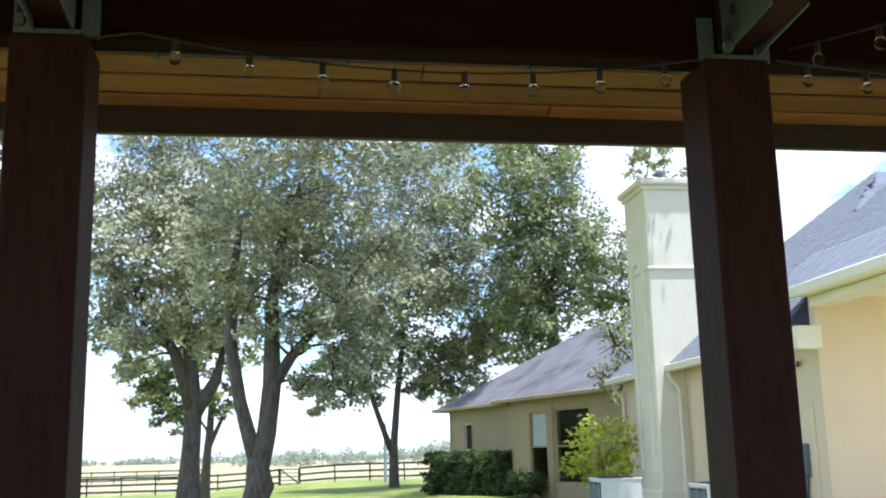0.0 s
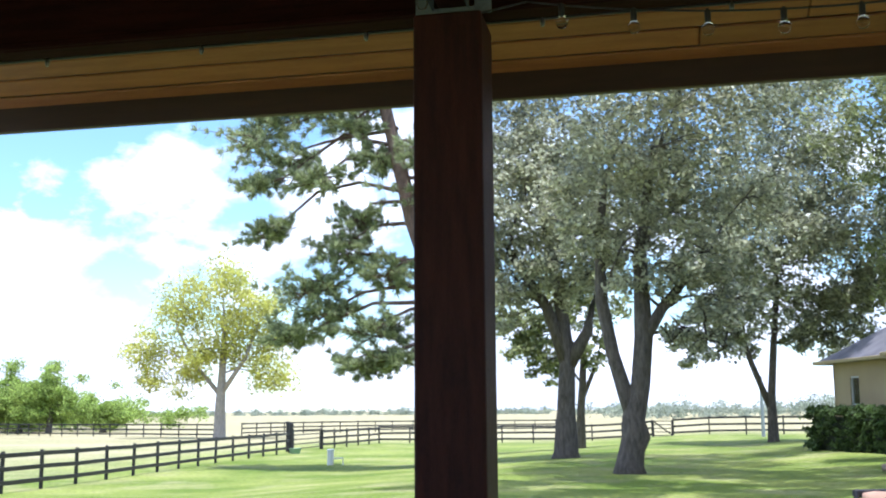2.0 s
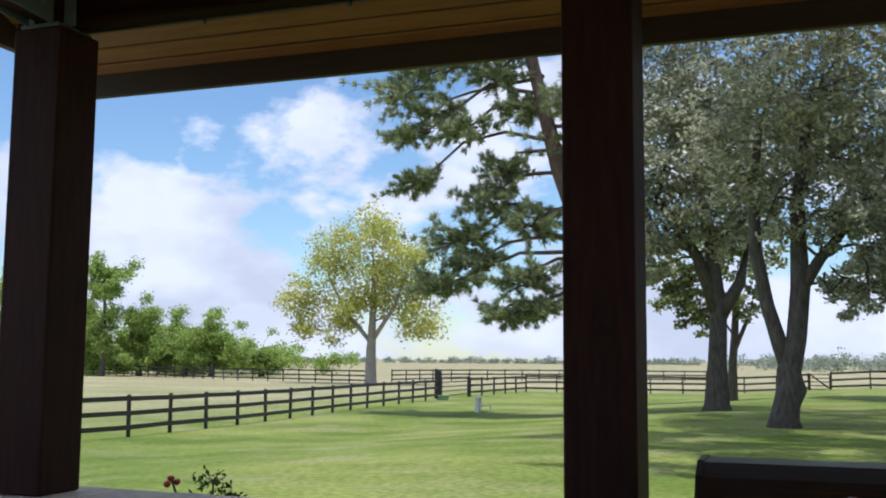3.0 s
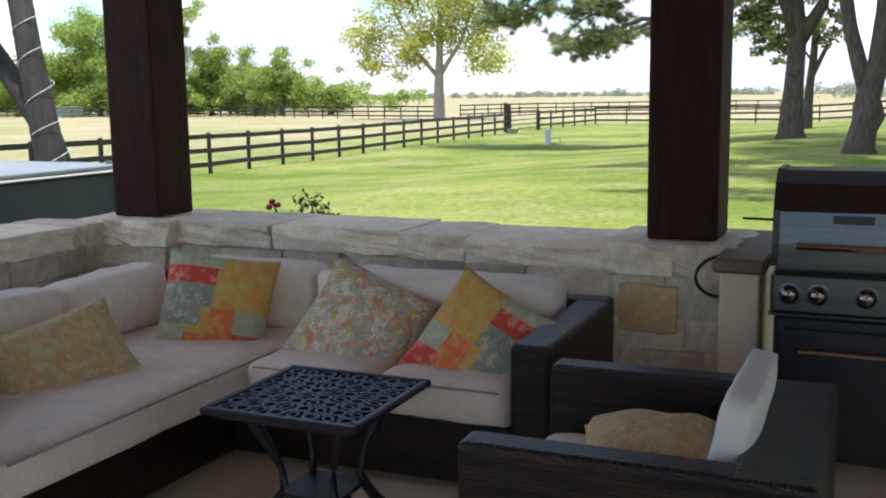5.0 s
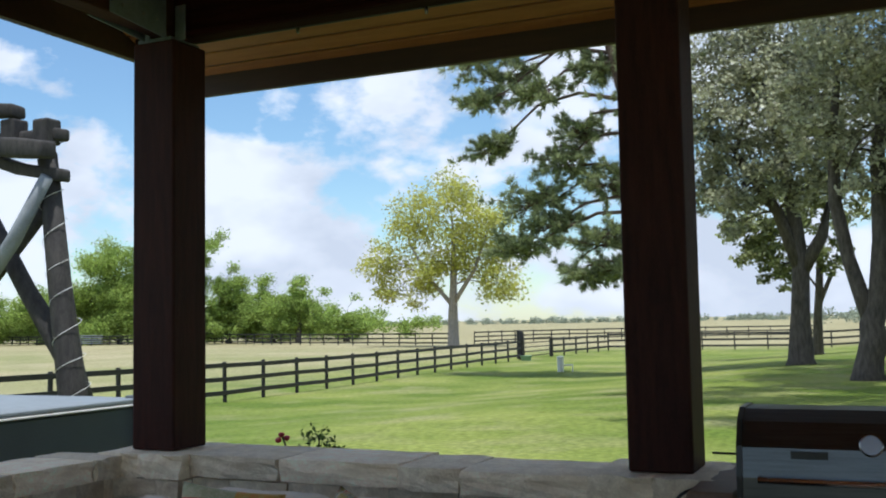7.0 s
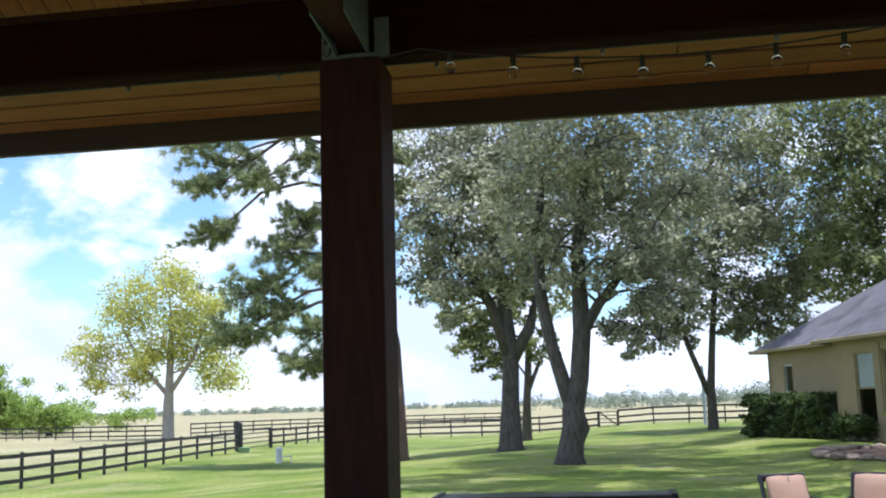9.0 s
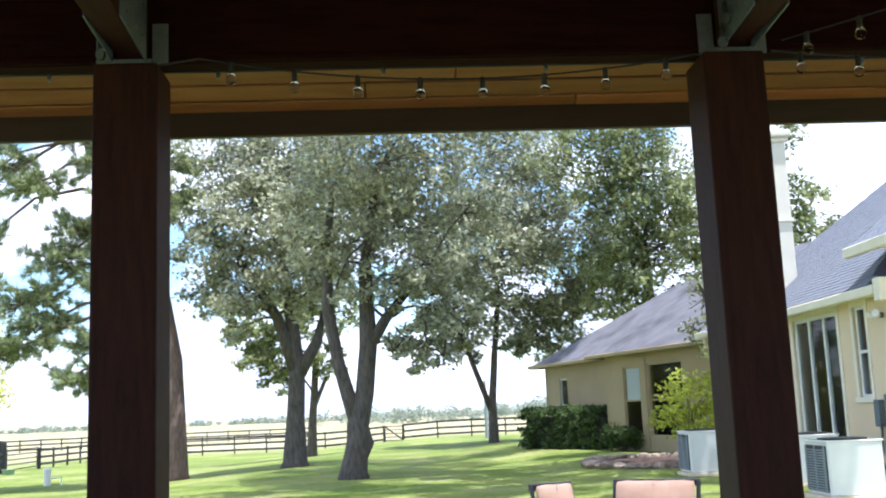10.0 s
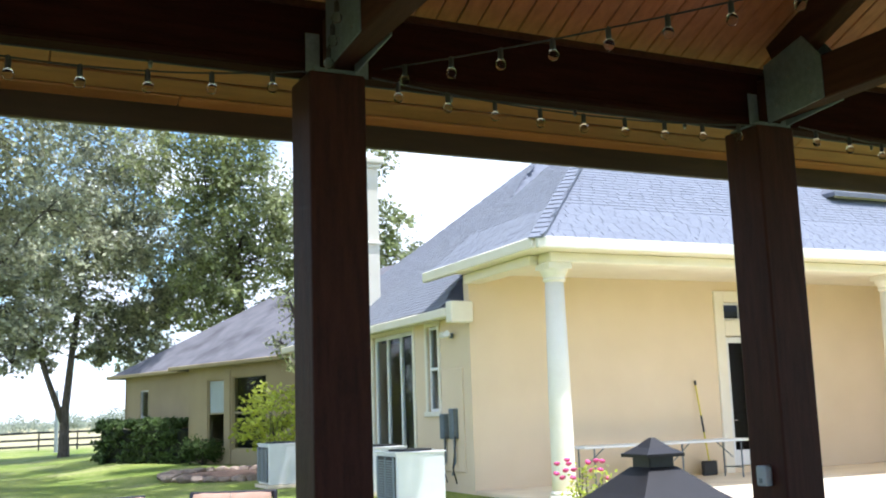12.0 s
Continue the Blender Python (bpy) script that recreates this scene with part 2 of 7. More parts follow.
def piece(name, me, parent, m):
    """An object of its own on shared mesh data."""
    ob = new(name, me)
    ob.parent = parent
    ob.matrix_local = m
    return ob


def thing(name, label, category, group="", at=(0, 0, 0), rz=0.0):
    ob = new(name)
    ob.empty_display_size = 0.1
    ob.matrix_world = pose(*at, 0, 0, rz)
    return tagged(ob, label, category, group)


def structure(ob, label, category=""):
    return tagged(ob, label, category, kind="structure")


def raw_mesh(name, verts, faces, mat, smooth=False):
    me = bpy.data.meshes.new(name)
    me.from_pydata(verts, [], faces)
    me.materials.append(mat)
    if smooth:
        me.shade_smooth()
    return me


def smooth01(v):
    v = min(1.0, max(0.0, v))
    return v * v * (3 - 2 * v)


def land(x, y):
    """Height of the ground: level round the house, falling gently to the paddocks."""
    fall = (0.25 * smooth01((y - 8) / 30) + 0.6 * smooth01((0.15 * y - x - 8) / 12)) * (1 - smooth01((x - 3) / 4) * (1 - smooth01((y - 54) / 14)))
    return -0.1 - fall

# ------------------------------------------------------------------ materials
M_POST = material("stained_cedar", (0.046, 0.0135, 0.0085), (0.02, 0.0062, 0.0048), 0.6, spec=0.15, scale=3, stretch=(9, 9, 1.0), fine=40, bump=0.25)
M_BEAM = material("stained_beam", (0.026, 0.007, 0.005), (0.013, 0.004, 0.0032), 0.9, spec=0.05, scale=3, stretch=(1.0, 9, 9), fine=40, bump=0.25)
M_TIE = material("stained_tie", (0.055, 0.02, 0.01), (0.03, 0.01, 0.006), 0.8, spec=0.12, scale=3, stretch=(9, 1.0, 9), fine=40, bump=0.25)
M_SOFFIT = material("pine_board", (0.4, 0.155, 0.036), (0.28, 0.1, 0.022), 0.5, scale=2.5, stretch=(1, 9, 9), fine=30, bump=0.12, rand=0.25, leaf=False)
M_CEIL = material("pine_ceiling", (0.42, 0.142, 0.05), (0.28, 0.09, 0.032), 0.5, scale=2.5, stretch=(9, 1, 9), fine=30, bump=0.12)
M_FASCIA = material("fascia_wood", (0.05, 0.021, 0.011), (0.03, 0.013, 0.008), 0.6, scale=3, stretch=(1, 8, 8))
M_STEEL = material("galvanised", (0.17, 0.2, 0.215), (0.12, 0.145, 0.16), 0.55, 0.5, scale=20, bump=0.05)
M_BOLT = material("bolt_steel", (0.2, 0.2, 0.2), None, 0.4, 0.8)
M_CONC = material("concrete", (0.82, 0.7, 0.5), (0.74, 0.62, 0.44), 0.7, scale=2.0, fine=80, bump=0.1, stain=(0.6, 0.48, 0.34))
M_STONE = material("limestone", (0.95, 0.83, 0.63), (0.74, 0.62, 0.45), 0.92, scale=4, fine=16, bump=1.0, rand=0.22, stretch=(2.2, 1.8, 0.6), stain=(0.66, 0.53, 0.36))
M_GOLD = material("golden_stone", (0.78, 0.57, 0.28), (0.56, 0.38, 0.17), 0.9, scale=7, fine=40, bump=0.6)
M_MORTAR = material("mortar", (0.78, 0.69, 0.54), (0.66, 0.57, 0.44), 0.95, scale=10)
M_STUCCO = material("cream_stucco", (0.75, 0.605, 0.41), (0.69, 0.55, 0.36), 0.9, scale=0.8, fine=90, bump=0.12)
# wing stucco: tree shade over the wing is put into this darker colour
M_WINGSHADE = material("shaded_stucco", (0.42, 0.33, 0.19), (0.36, 0.28, 0.16), 0.9, scale=0.8, fine=90, bump=0.12)
M_TRIM = material("cream_trim", (0.82, 0.76, 0.62), (0.76, 0.69, 0.54), 0.7, scale=2)
M_WHITE = material("white_paint", (0.8, 0.79, 0.75), (0.72, 0.71, 0.67), 0.6, scale=2, bump=0.03)
M_SHING = material("grey_shingle", (0.2, 0.21, 0.24), (0.165, 0.173, 0.197), 0.9, scale=9, fine=120, bump=0.3, rand=0.05, leaf=False)
M_SHINGJ = material("grey_shingle_run", (0.19, 0.198, 0.225), (0.12, 0.126, 0.145), 0.9, scale=2.2, fine=60, bump=0.3, stain=(0.13, 0.125, 0.13))
M_WSHING = material("weathered_shingle", (0.17, 0.16, 0.17), (0.11, 0.105, 0.112), 0.95, scale=1.5, fine=60, bump=0.3, stain=(0.06, 0.055, 0.06))
# near-black colour for sheets behind glass: paints the shade of unlit rooms
M_ROOMSHADE = material("unlit_room", (0.05, 0.045, 0.04), None, 0.9)
M_GLASS = glass_material("window_glass", (0.75, 0.8, 0.8))
M_BULB = glass_material("bulb_glass", (0.9, 0.92, 0.92), 0.0, True)
M_BULB.node_tree.nodes["Principled BSDF"].inputs["IOR"].default_value = 1.15
M_BLACK = material("black_plastic", (0.02, 0.02, 0.02), None, 0.5)
M_WICKER = wicker_material("brown_wicker")
M_CUSH = material("cream_canvas", (0.9, 0.8, 0.67), (0.81, 0.7, 0.575), 0.95, scale=9, fine=26, bump=0.7, stretch=(1.0, 1.6, 1.0))
M_WCUSH = material("white_canvas", (0.8, 0.77, 0.71), (0.72, 0.69, 0.62), 0.95, scale=5, fine=250, bump=0.2)
M_PIPE = material("cushion_piping", (0.5, 0.42, 0.34), None, 0.9)
M_IRON = material("cast_metal", (0.035, 0.033, 0.036), (0.022, 0.021, 0.023), 0.42, 0.5, scale=30, bump=0.15)
M_STAIN = material("grill_steel", (0.15, 0.155, 0.165), (0.1, 0.105, 0.112), 0.33, 1.0, scale=4, stretch=(1, 20, 20), bump=0.03)
M_GRILLB = material("grill_black", (0.03, 0.03, 0.032), None, 0.35, 0.2)
M_CHROME = material("chrome", (0.75, 0.75, 0.76), (0.7, 0.7, 0.7), 0.12, 1.0, bump=0)
M_KNOB = material("dark_chrome", (0.3, 0.3, 0.31), (0.22, 0.22, 0.23), 0.25, 1.0, bump=0)
M_RED = material("red_enamel", (0.45, 0.04, 0.03), None, 0.4)
M_BARK = material("oak_bark", (0.15, 0.125, 0.105), (0.05, 0.041, 0.036), 0.95, scale=3, stretch=(4, 4, 1), fine=22, bump=1.0)
M_PBARK = material("pine_bark", (0.2, 0.13, 0.1), (0.09, 0.06, 0.05), 0.95, scale=3, stretch=(4, 4, 1), fine=20, bump=1.0)
M_OAK = material("oak_leaf", (0.5, 0.495, 0.33), (0.36, 0.36, 0.225), 0.38, rand=0.55, leaf=True, bump=0, scale=0.6)
M_OAKD = material("deep_oak_leaf", (0.46, 0.46, 0.3), (0.31, 0.32, 0.19), 0.38, rand=0.55, leaf=True, bump=0, scale=0.6)
M_OAKG = material("bright_oak_leaf", (0.34, 0.36, 0.15), (0.2, 0.23, 0.085), 0.4, rand=0.5, leaf=True, bump=0, scale=0.6)
M_ASHB = material("ash_bark", (0.4, 0.36, 0.31), (0.2, 0.18, 0.155), 0.95, scale=3, stretch=(4, 4, 1), fine=22, bump=0.8)
M_YEL = material("yellow_leaf", (0.58, 0.56, 0.11), (0.42, 0.44, 0.085), 0.5, rand=0.4, leaf=True, bump=0, scale=0.5)
M_NEEDLE = material("pine_needle", (0.42, 0.46, 0.24), (0.28, 0.32, 0.16), 0.5, rand=0.5, leaf=True, bump=0)
M_MESQ = material("brush_leaf", (0.4, 0.5, 0.12), (0.24, 0.33, 0.075), 0.7, spec=0.15, rand=0.5, leaf=True, bump=0, scale=0.3)
# far leaves: distance haze is put into this paler, greyer green
M_FAR = material("hazed_far_leaf", (0.34, 0.37, 0.28), (0.26, 0.3, 0.21), 0.8, rand=0.4, leaf=True, bump=0, scale=0.05)
M_HEDGE = material("hedge_leaf", (0.11, 0.16, 0.045), (0.06, 0.095, 0.025), 0.6, spec=0.2, rand=0.5, leaf=True, bump=0)
M_SHRUB = material("lime_leaf", (0.6, 0.62, 0.07), (0.38, 0.44, 0.05), 0.5, rand=0.4, leaf=True, bump=0)
M_FENCE = material("black_fence_paint", (0.022, 0.02, 0.02), (0.012, 0.011, 0.011), 0.6, scale=6, bump=0.2)
M_LOG = material("weathered_log", (0.075, 0.066, 0.058), (0.034, 0.03, 0.028), 0.9, scale=4, stretch=(4, 4, 1), fine=25, bump=0.8)
M_PEELED = material("peeled_pole", (0.34, 0.36, 0.38), (0.24, 0.25, 0.26), 0.8, scale=7, fine=60)
M_SPA = material("grey_spa_panel", (0.085, 0.1, 0.11), (0.07, 0.083, 0.092), 0.6, scale=3)
M_SPAC = material("grey_spa_cover", (0.3, 0.33, 0.35), (0.25, 0.28, 0.3), 0.55, scale=5)
M_PINKC = material("peach_cushion", (0.46, 0.29, 0.2), (0.38, 0.23, 0.155), 0.95, scale=6, fine=200)
M_PETAL = material("pink_petal", (0.75, 0.1, 0.25), (0.6, 0.06, 0.18), 0.6, bump=0)
M_REDP = material("red_petal", (0.5, 0.03, 0.05), (0.35, 0.02, 0.04), 0.6, bump=0)
M_BROWNM = material("bronze_metal", (0.011, 0.0075, 0.0068), (0.007, 0.005, 0.0045), 0.6, 0.1, scale=8)
M_ROCK = material("bed_rock", (0.4, 0.3, 0.22), (0.24, 0.18, 0.14), 0.95, scale=5, bump=0.8, rand=0.3)
M_MULCH = material("mulch", (0.11, 0.065, 0.04), (0.06, 0.035, 0.025), 0.95, scale=20, bump=0.8)
M_YPOLE = material("yellow_pole", (0.75, 0.6, 0.05), None, 0.5)
M_GREENP = material("green_plastic", (0.25, 0.4, 0.25), None, 0.5)
M_CAPW = material("brown_counter_cap", (0.2, 0.13, 0.085), (0.14, 0.09, 0.06), 0.6, scale=8)
PATCH_MATS = [pattern_material("patch_" + nm, cols, 48, "flower") for nm, cols in (
    ("orange", [(0.72, 0.19, 0.05), (0.72, 0.19, 0.05), (0.74, 0.27, 0.08), (0.7, 0.17, 0.05), (0.76, 0.36, 0.12)]),
    ("sage", [(0.42, 0.43, 0.25), (0.46, 0.47, 0.3), (0.4, 0.42, 0.24), (0.55, 0.52, 0.36), (0.42, 0.43, 0.26)]),
    ("red", [(0.62, 0.06, 0.04), (0.66, 0.08, 0.05), (0.62, 0.06, 0.04), (0.72, 0.3, 0.2), (0.64, 0.07, 0.04)]),
    ("ochre", [(0.62, 0.39, 0.08), (0.64, 0.42, 0.1), (0.58, 0.36, 0.08), (0.68, 0.28, 0.07), (0.6, 0.45, 0.16)]),
    ("slate", [(0.27, 0.29, 0.22), (0.36, 0.34, 0.24), (0.22, 0.27, 0.24), (0.56, 0.5, 0.36), (0.3, 0.3, 0.2)]))]
PATCHES = ((0, 0.84, 0.55, 1, 1), (0, 0.66, 0.52, 0.84, 2), (0.52, 0.45, 1, 1, 3), (0, 0.3, 0.42, 0.66, 4), (0.28, 0.22, 0.5, 0.45, 3), (0.72, 0.25, 1, 0.45, 1), (0.72, 0, 1, 0.25, 2), (0, 0, 0.3, 0.3, 1), (0.42, 0.4, 0.52, 0.66, 4))
M_FLORAL = pattern_material("floral_print", [(0.76, 0.7, 0.54), (0.42, 0.44, 0.26), (0.66, 0.26, 0.12), (0.7, 0.62, 0.44), (0.58, 0.48, 0.16), (0.76, 0.7, 0.56), (0.5, 0.5, 0.42), (0.68, 0.32, 0.2), (0.36, 0.42, 0.36)], 44, "flower")
M_TANFL = pattern_material("tan_floral_print", [(0.6, 0.48, 0.24), (0.48, 0.4, 0.19), (0.64, 0.34, 0.16), (0.56, 0.5, 0.27), (0.42, 0.4, 0.2), (0.66, 0.54, 0.28), (0.6, 0.3, 0.12)], 60, "flower")
M_GREENF = pattern_material("green_dot_print", [(0.2, 0.36, 0.25), (0.5, 0.55, 0.1), (0.24, 0.4, 0.28), (0.45, 0.55, 0.15)], 34, "flower")


def ground_material():
    """Mown lawn near the house, drier grazed pasture beyond the fences."""
    m = bpy.data.materials.new("grassland")
    m.use_nodes = True
    n, l = m.node_tree.nodes, m.node_tree.links
    bs = n["Principled BSDF"]
    tc = n.new("ShaderNodeTexCoord")

    def noise_ramp(scale, detail, lo, hi, a, b, p0=0.38, p1=0.62):
        t = n.new("ShaderNodeTexNoise")
        t.inputs["Scale"].default_value, t.inputs["Detail"].default_value = scale, detail
        l.new(tc.outputs["Object"], t.inputs["Vector"])
        r = n.new("ShaderNodeValToRGB")
        r.color_ramp.elements[0].position, r.color_ramp.elements[1].position = p0, p1
        r.color_ramp.elements[0].color, r.color_ramp.elements[1].color = (*a, 1), (*b, 1)
        l.new(t.outputs["Fac"], r.inputs[0])
        return t, r

    def mix(f, a, b, kind="MIX"):
        x = n.new("ShaderNodeMix")
        x.data_type, x.blend_type = "RGBA", kind
        if isinstance(f, float):
            x.inputs["Factor"].default_value = f
        else:
            l.new(f, x.inputs["Factor"])
        l.new(a, x.inputs["A"])
        l.new(b, x.inputs["B"])
        return x.outputs["Result"]

    t1, lawn = noise_ramp(0.22, 6, 0, 0, (0.165, 0.232, 0.03), (0.32, 0.355, 0.08))
    t2, dry = noise_ramp(0.5, 5, 0, 0, (0, 0, 0), (1, 1, 1), 0.5, 0.7)
    t3, straw = noise_ramp(0.12, 5, 0, 0, (0.42, 0.36, 0.19), (0.52, 0.45, 0.26))
    t4, fine = noise_ramp(9, 4, 0, 0, (0.6, 0.62, 0.55), (1.0, 1.0, 1.0))
    t5, patchy = noise_ramp(0.05, 6, 0, 0, (0.0, 0.0, 0.0), (1, 1, 1), 0.4, 0.62)
    pas_a, pasture = noise_ramp(0.09, 6, 0, 0, (0.36, 0.35, 0.15), (0.52, 0.44, 0.26))
    half = n.new("ShaderNodeMath")
    half.operation = "MULTIPLY"
    half.inputs[1].default_value = 0.5
    l.new(dry.outputs[0], half.inputs[0])
    lawn2 = mix(half.outputs[0], lawn.outputs[0], straw.outputs[0])
    xyz = n.new("ShaderNodeSeparateXYZ")
    l.new(tc.outputs["Object"], xyz.inputs[0])
    my = n.new("ShaderNodeMapRange")
    my.inputs["From Min"].default_value, my.inputs["From Max"].default_value = 74, 92
    l.new(xyz.outputs[1], my.inputs[0])
    mxr = n.new("ShaderNodeMapRange")
    mxr.inputs["From Min"].default_value, mxr.inputs["From Max"].default_value = -22, -32
    l.new(xyz.outputs[0], mxr.inputs[0])
    c1 = mix(mxr.outputs[0], lawn2, pasture.outputs[0])
    c2 = mix(my.outputs[0], c1, straw.outputs[0])
    c3 = mix(1.0, c2, fine.outputs[0], "MULTIPLY")
    l.new(c3, bs.inputs["Base Color"])
    bs.inputs["Roughness"].default_value = 0.9
    bs.inputs["Specular IOR Level"].default_value = 0.2
    b1 = n.new("ShaderNodeTexNoise")
    b1.inputs["Scale"].default_value, b1.inputs["Detail"].default_value = 14, 4
    l.new(tc.outputs["Object"], b1.inputs["Vector"])
    bp = n.new("ShaderNodeBump")
    bp.inputs["Strength"].default_value, bp.inputs["Distance"].default_value = 0.7, 0.06
    l.new(b1.outputs["Fac"], bp.inputs["Height"])
    l.new(bp.outputs[0], bs.inputs["Normal"])
    return m


M_GROUND = ground_material()

# ------------------------------------------------------------------ ground
def build_ground():
    xs = sorted({round(math.copysign(math.sinh(abs(t)) * 6, t), 2) for t in np.linspace(-6.6, 6.6, 91)})
    ys = sorted({round(math.copysign(math.sinh(abs(t)) * 6, t) + 10, 2) for t in np.linspace(-4.6, 6.9, 95)})
    verts = [(x, y, land(x, y)) for y in ys for x in xs]
    w = len(xs)
    faces = [(j * w + i, j * w + i + 1, (j + 1) * w + i + 1, (j + 1) * w + i) for j in range(len(ys) - 1) for i in range(w - 1)]
    structure(new("ground", raw_mesh("ground", verts, faces, M_GROUND, True)), "mown green lawn running out to dry tan pasture", "lawn")


build_ground()

# ------------------------------------------------------------------ pavilion
POST_X = (-4.39, -1.29, 1.81, 4.91)
PF, PB = 4.595, 4.915          # front and back of the post row
ROOF_W, ROOF_E = -5.2, 9.6
RIDGE_Y, RIDGE_Z = 0.875, 5.555
BACK_Y = -3.0


def roof_z(y):
    """Underside of the roof boards."""
    return RIDGE_Z - abs(y - RIDGE_Y) * 0.44


structure(part("floor", bev_box((-5.1, -4.6, -0.3), (8.6, 5.05, 0.0), 0.01), M_CONC), "tan smooth concrete patio floor", "floor")


def build_ceiling():
    bm = bmesh.new()
    x = ROOF_W + 0.02
    ang = math.degrees(math.atan(0.44))
    while x < ROOF_E - 0.05:
        for s in (1, -1):
            ln = (4.84 - RIDGE_Y if s > 0 else RIDGE_Y + 4.05) / math.cos(radians(ang))
            m = pose(x, RIDGE_Y, RIDGE_Z, -s * ang, 0, 0) @ pose(0, 0, RNG.uniform(0, 0.003))
            box(bm, (0, 0 if s > 0 else -ln, 0), (0.132, ln if s > 0 else 0, 0.02), 0.004, m)
        x += 0.14
    structure(part("ceiling", bm, M_CEIL), "dark orange stained board ceiling under the sloping roof", "ceiling")


build_ceiling()


def build_soffit():
    so = new("soffit")
    structure(so, "golden pine boards under the roof overhang", "soffit")
    ang = math.degrees(math.atan(0.44))
    y = 4.85
    while y < 5.72:
        m = pose(0, y, roof_z(y), -ang, 0, 0)
        x = ROOF_W
        while x < ROOF_E:
            ln = min(RNG.uniform(4.5, 9.0), ROOF_E - x)
            part("board", bev_box((x, 0, RNG.uniform(-0.003, 0.002)), (x + ln - 0.003, 0.135, 0.02), 0.007, m), M_SOFFIT, so)
            x += ln
        y += 0.135


build_soffit()


def build_roof():
    bm = bmesh.new()
    t = 0.06
    a = [(5.85, roof_z(5.85) + t), (RIDGE_Y, RIDGE_Z + t), (-4.1, roof_z(-4.1) + t)]
    pts = a + [(y, z + 0.1) for y, z in reversed(a)]
    v0 = [bm.verts.new((ROOF_W - 0.05, y, z)) for y, z in pts]
    v1 = [bm.verts.new((ROOF_E + 0.05, y, z)) for y, z in pts]
    k = len(pts)
    for i in range(k):
        bm.faces.new((v0[i], v0[(i + 1) % k], v1[(i + 1) % k], v1[i]))
    for v in (v0, v1):
        bm.faces.new((v[0], v[1], v[4], v[5]))
        bm.faces.new((v[1], v[2], v[3], v[4]))
    structure(part("roof", bm, M_SHINGJ), "grey shingle roof of the patio pavilion", "roof")
    structure(part("trim_fascia", bev_box((ROOF_W, 5.74, 3.262), (ROOF_E, 5.79, 3.6), 0.006), M_FASCIA), "dark brown fascia board along the eave", "fascia")
    structure(part("trim_drip", bev_box((ROOF_W, 5.795, 3.42), (ROOF_E, 5.85, 3.55), 0.01), M_WHITE), "pale metal gutter along the eave", "gutter")
    for x in (ROOF_W, ROOF_E):
        bm = bmesh.new()
        zz = [(x - 0.03, -4.0, 3.5), (x - 0.03, 5.74, 3.48), (x - 0.03, RIDGE_Y, RIDGE_Z + 0.05)]
        f0 = [bm.verts.new(p) for p in zz]
        f1 = [bm.verts.new((p[0] + 0.06, p[1], p[2])) for p in zz]
        bm.faces.new(f0)
        bm.faces.new(f1[::-1])
        for i in range(3):
            bm.faces.new((f0[i], f0[(i + 1) % 3], f1[(i + 1) % 3], f1[i]))
        structure(part("trim_gable", bm, M_FASCIA), "brown board gable end of the pavilion", "gable")


build_roof()


def build_beams():
    edge = thing("header_beam", "long dark stained timber beam resting on the posts", "beam", at=(2, 4.75, 3.36))
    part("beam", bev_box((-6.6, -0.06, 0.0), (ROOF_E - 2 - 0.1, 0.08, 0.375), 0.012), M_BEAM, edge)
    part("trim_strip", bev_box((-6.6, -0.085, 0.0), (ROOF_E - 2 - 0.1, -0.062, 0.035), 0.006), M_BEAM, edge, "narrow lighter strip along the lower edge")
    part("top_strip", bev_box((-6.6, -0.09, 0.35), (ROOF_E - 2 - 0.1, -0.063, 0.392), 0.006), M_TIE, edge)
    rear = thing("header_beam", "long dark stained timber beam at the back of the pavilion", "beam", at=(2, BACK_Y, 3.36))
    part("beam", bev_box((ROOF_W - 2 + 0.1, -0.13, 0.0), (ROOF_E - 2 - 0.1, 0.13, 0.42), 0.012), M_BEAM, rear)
    for x in POST_X:
        t = thing("tie_beam", "dark stained timber tie beam with steel gusset plates", "beam", "roof tie beams", at=(x + 0.02, 4.6, 3.36))
        part("beam", bev_box((-0.075, -7.46, 0.02), (0.075, 0.085, 0.3), 0.01), M_TIE, t)
        r = bmesh.new()
        ang = math.degrees(math.atan(0.44))
        box(r, (-0.07, -4.02, -0.29), (0.07, 0.0, -0.05), 0.01, pose(0, 0.0, roof_z(4.6) - 3.36, -ang))
        part("rafter", r, M_TIE, t, "sloping rafter above the tie")
        for s in (-1, 1):
            g = bmesh.new()
            x0 = s * 0.082
            outline = [(-0.01, -0.02), (-0.5, 0.02), (-0.5, 0.3), (-0.36, 0.47), (-0.01, 0.38)]
            a = [g.verts.new((x0 - 0.004, p, q)) for p, q in outline]
            b = [g.verts.new((x0 + 0.004, p, q)) for p, q in outline]
            g.faces.new(a)
            g.faces.new(b[::-1])
            for i in range(5):
                g.faces.new((a[i], a[(i + 1) % 5], b[(i + 1) % 5], b[i]))
            gp = part("gusset_plate", g, M_STEEL, t, "pale galvanised steel plate")
            for yy in (-0.1, -0.22, -0.4):
                for zz in (0.08, 0.24):
                    part("bolt", lathe(bmesh.new(), [(0.011, 0), (0.011, 0.008), (0.005, 0.011)], 8, pose(x0 + s * 0.003, yy, zz, 0, s * 90, 0)), M_BOLT, gp)
        for s in (-1, 1):
            part("angle_plate", bev_box((s * 0.14 - 0.04, 0.055, -0.02), (s * 0.14 + 0.04, 0.063, 0.2), 0.002), M_STEEL, t, "galvanised steel angle plate")


build_beams()


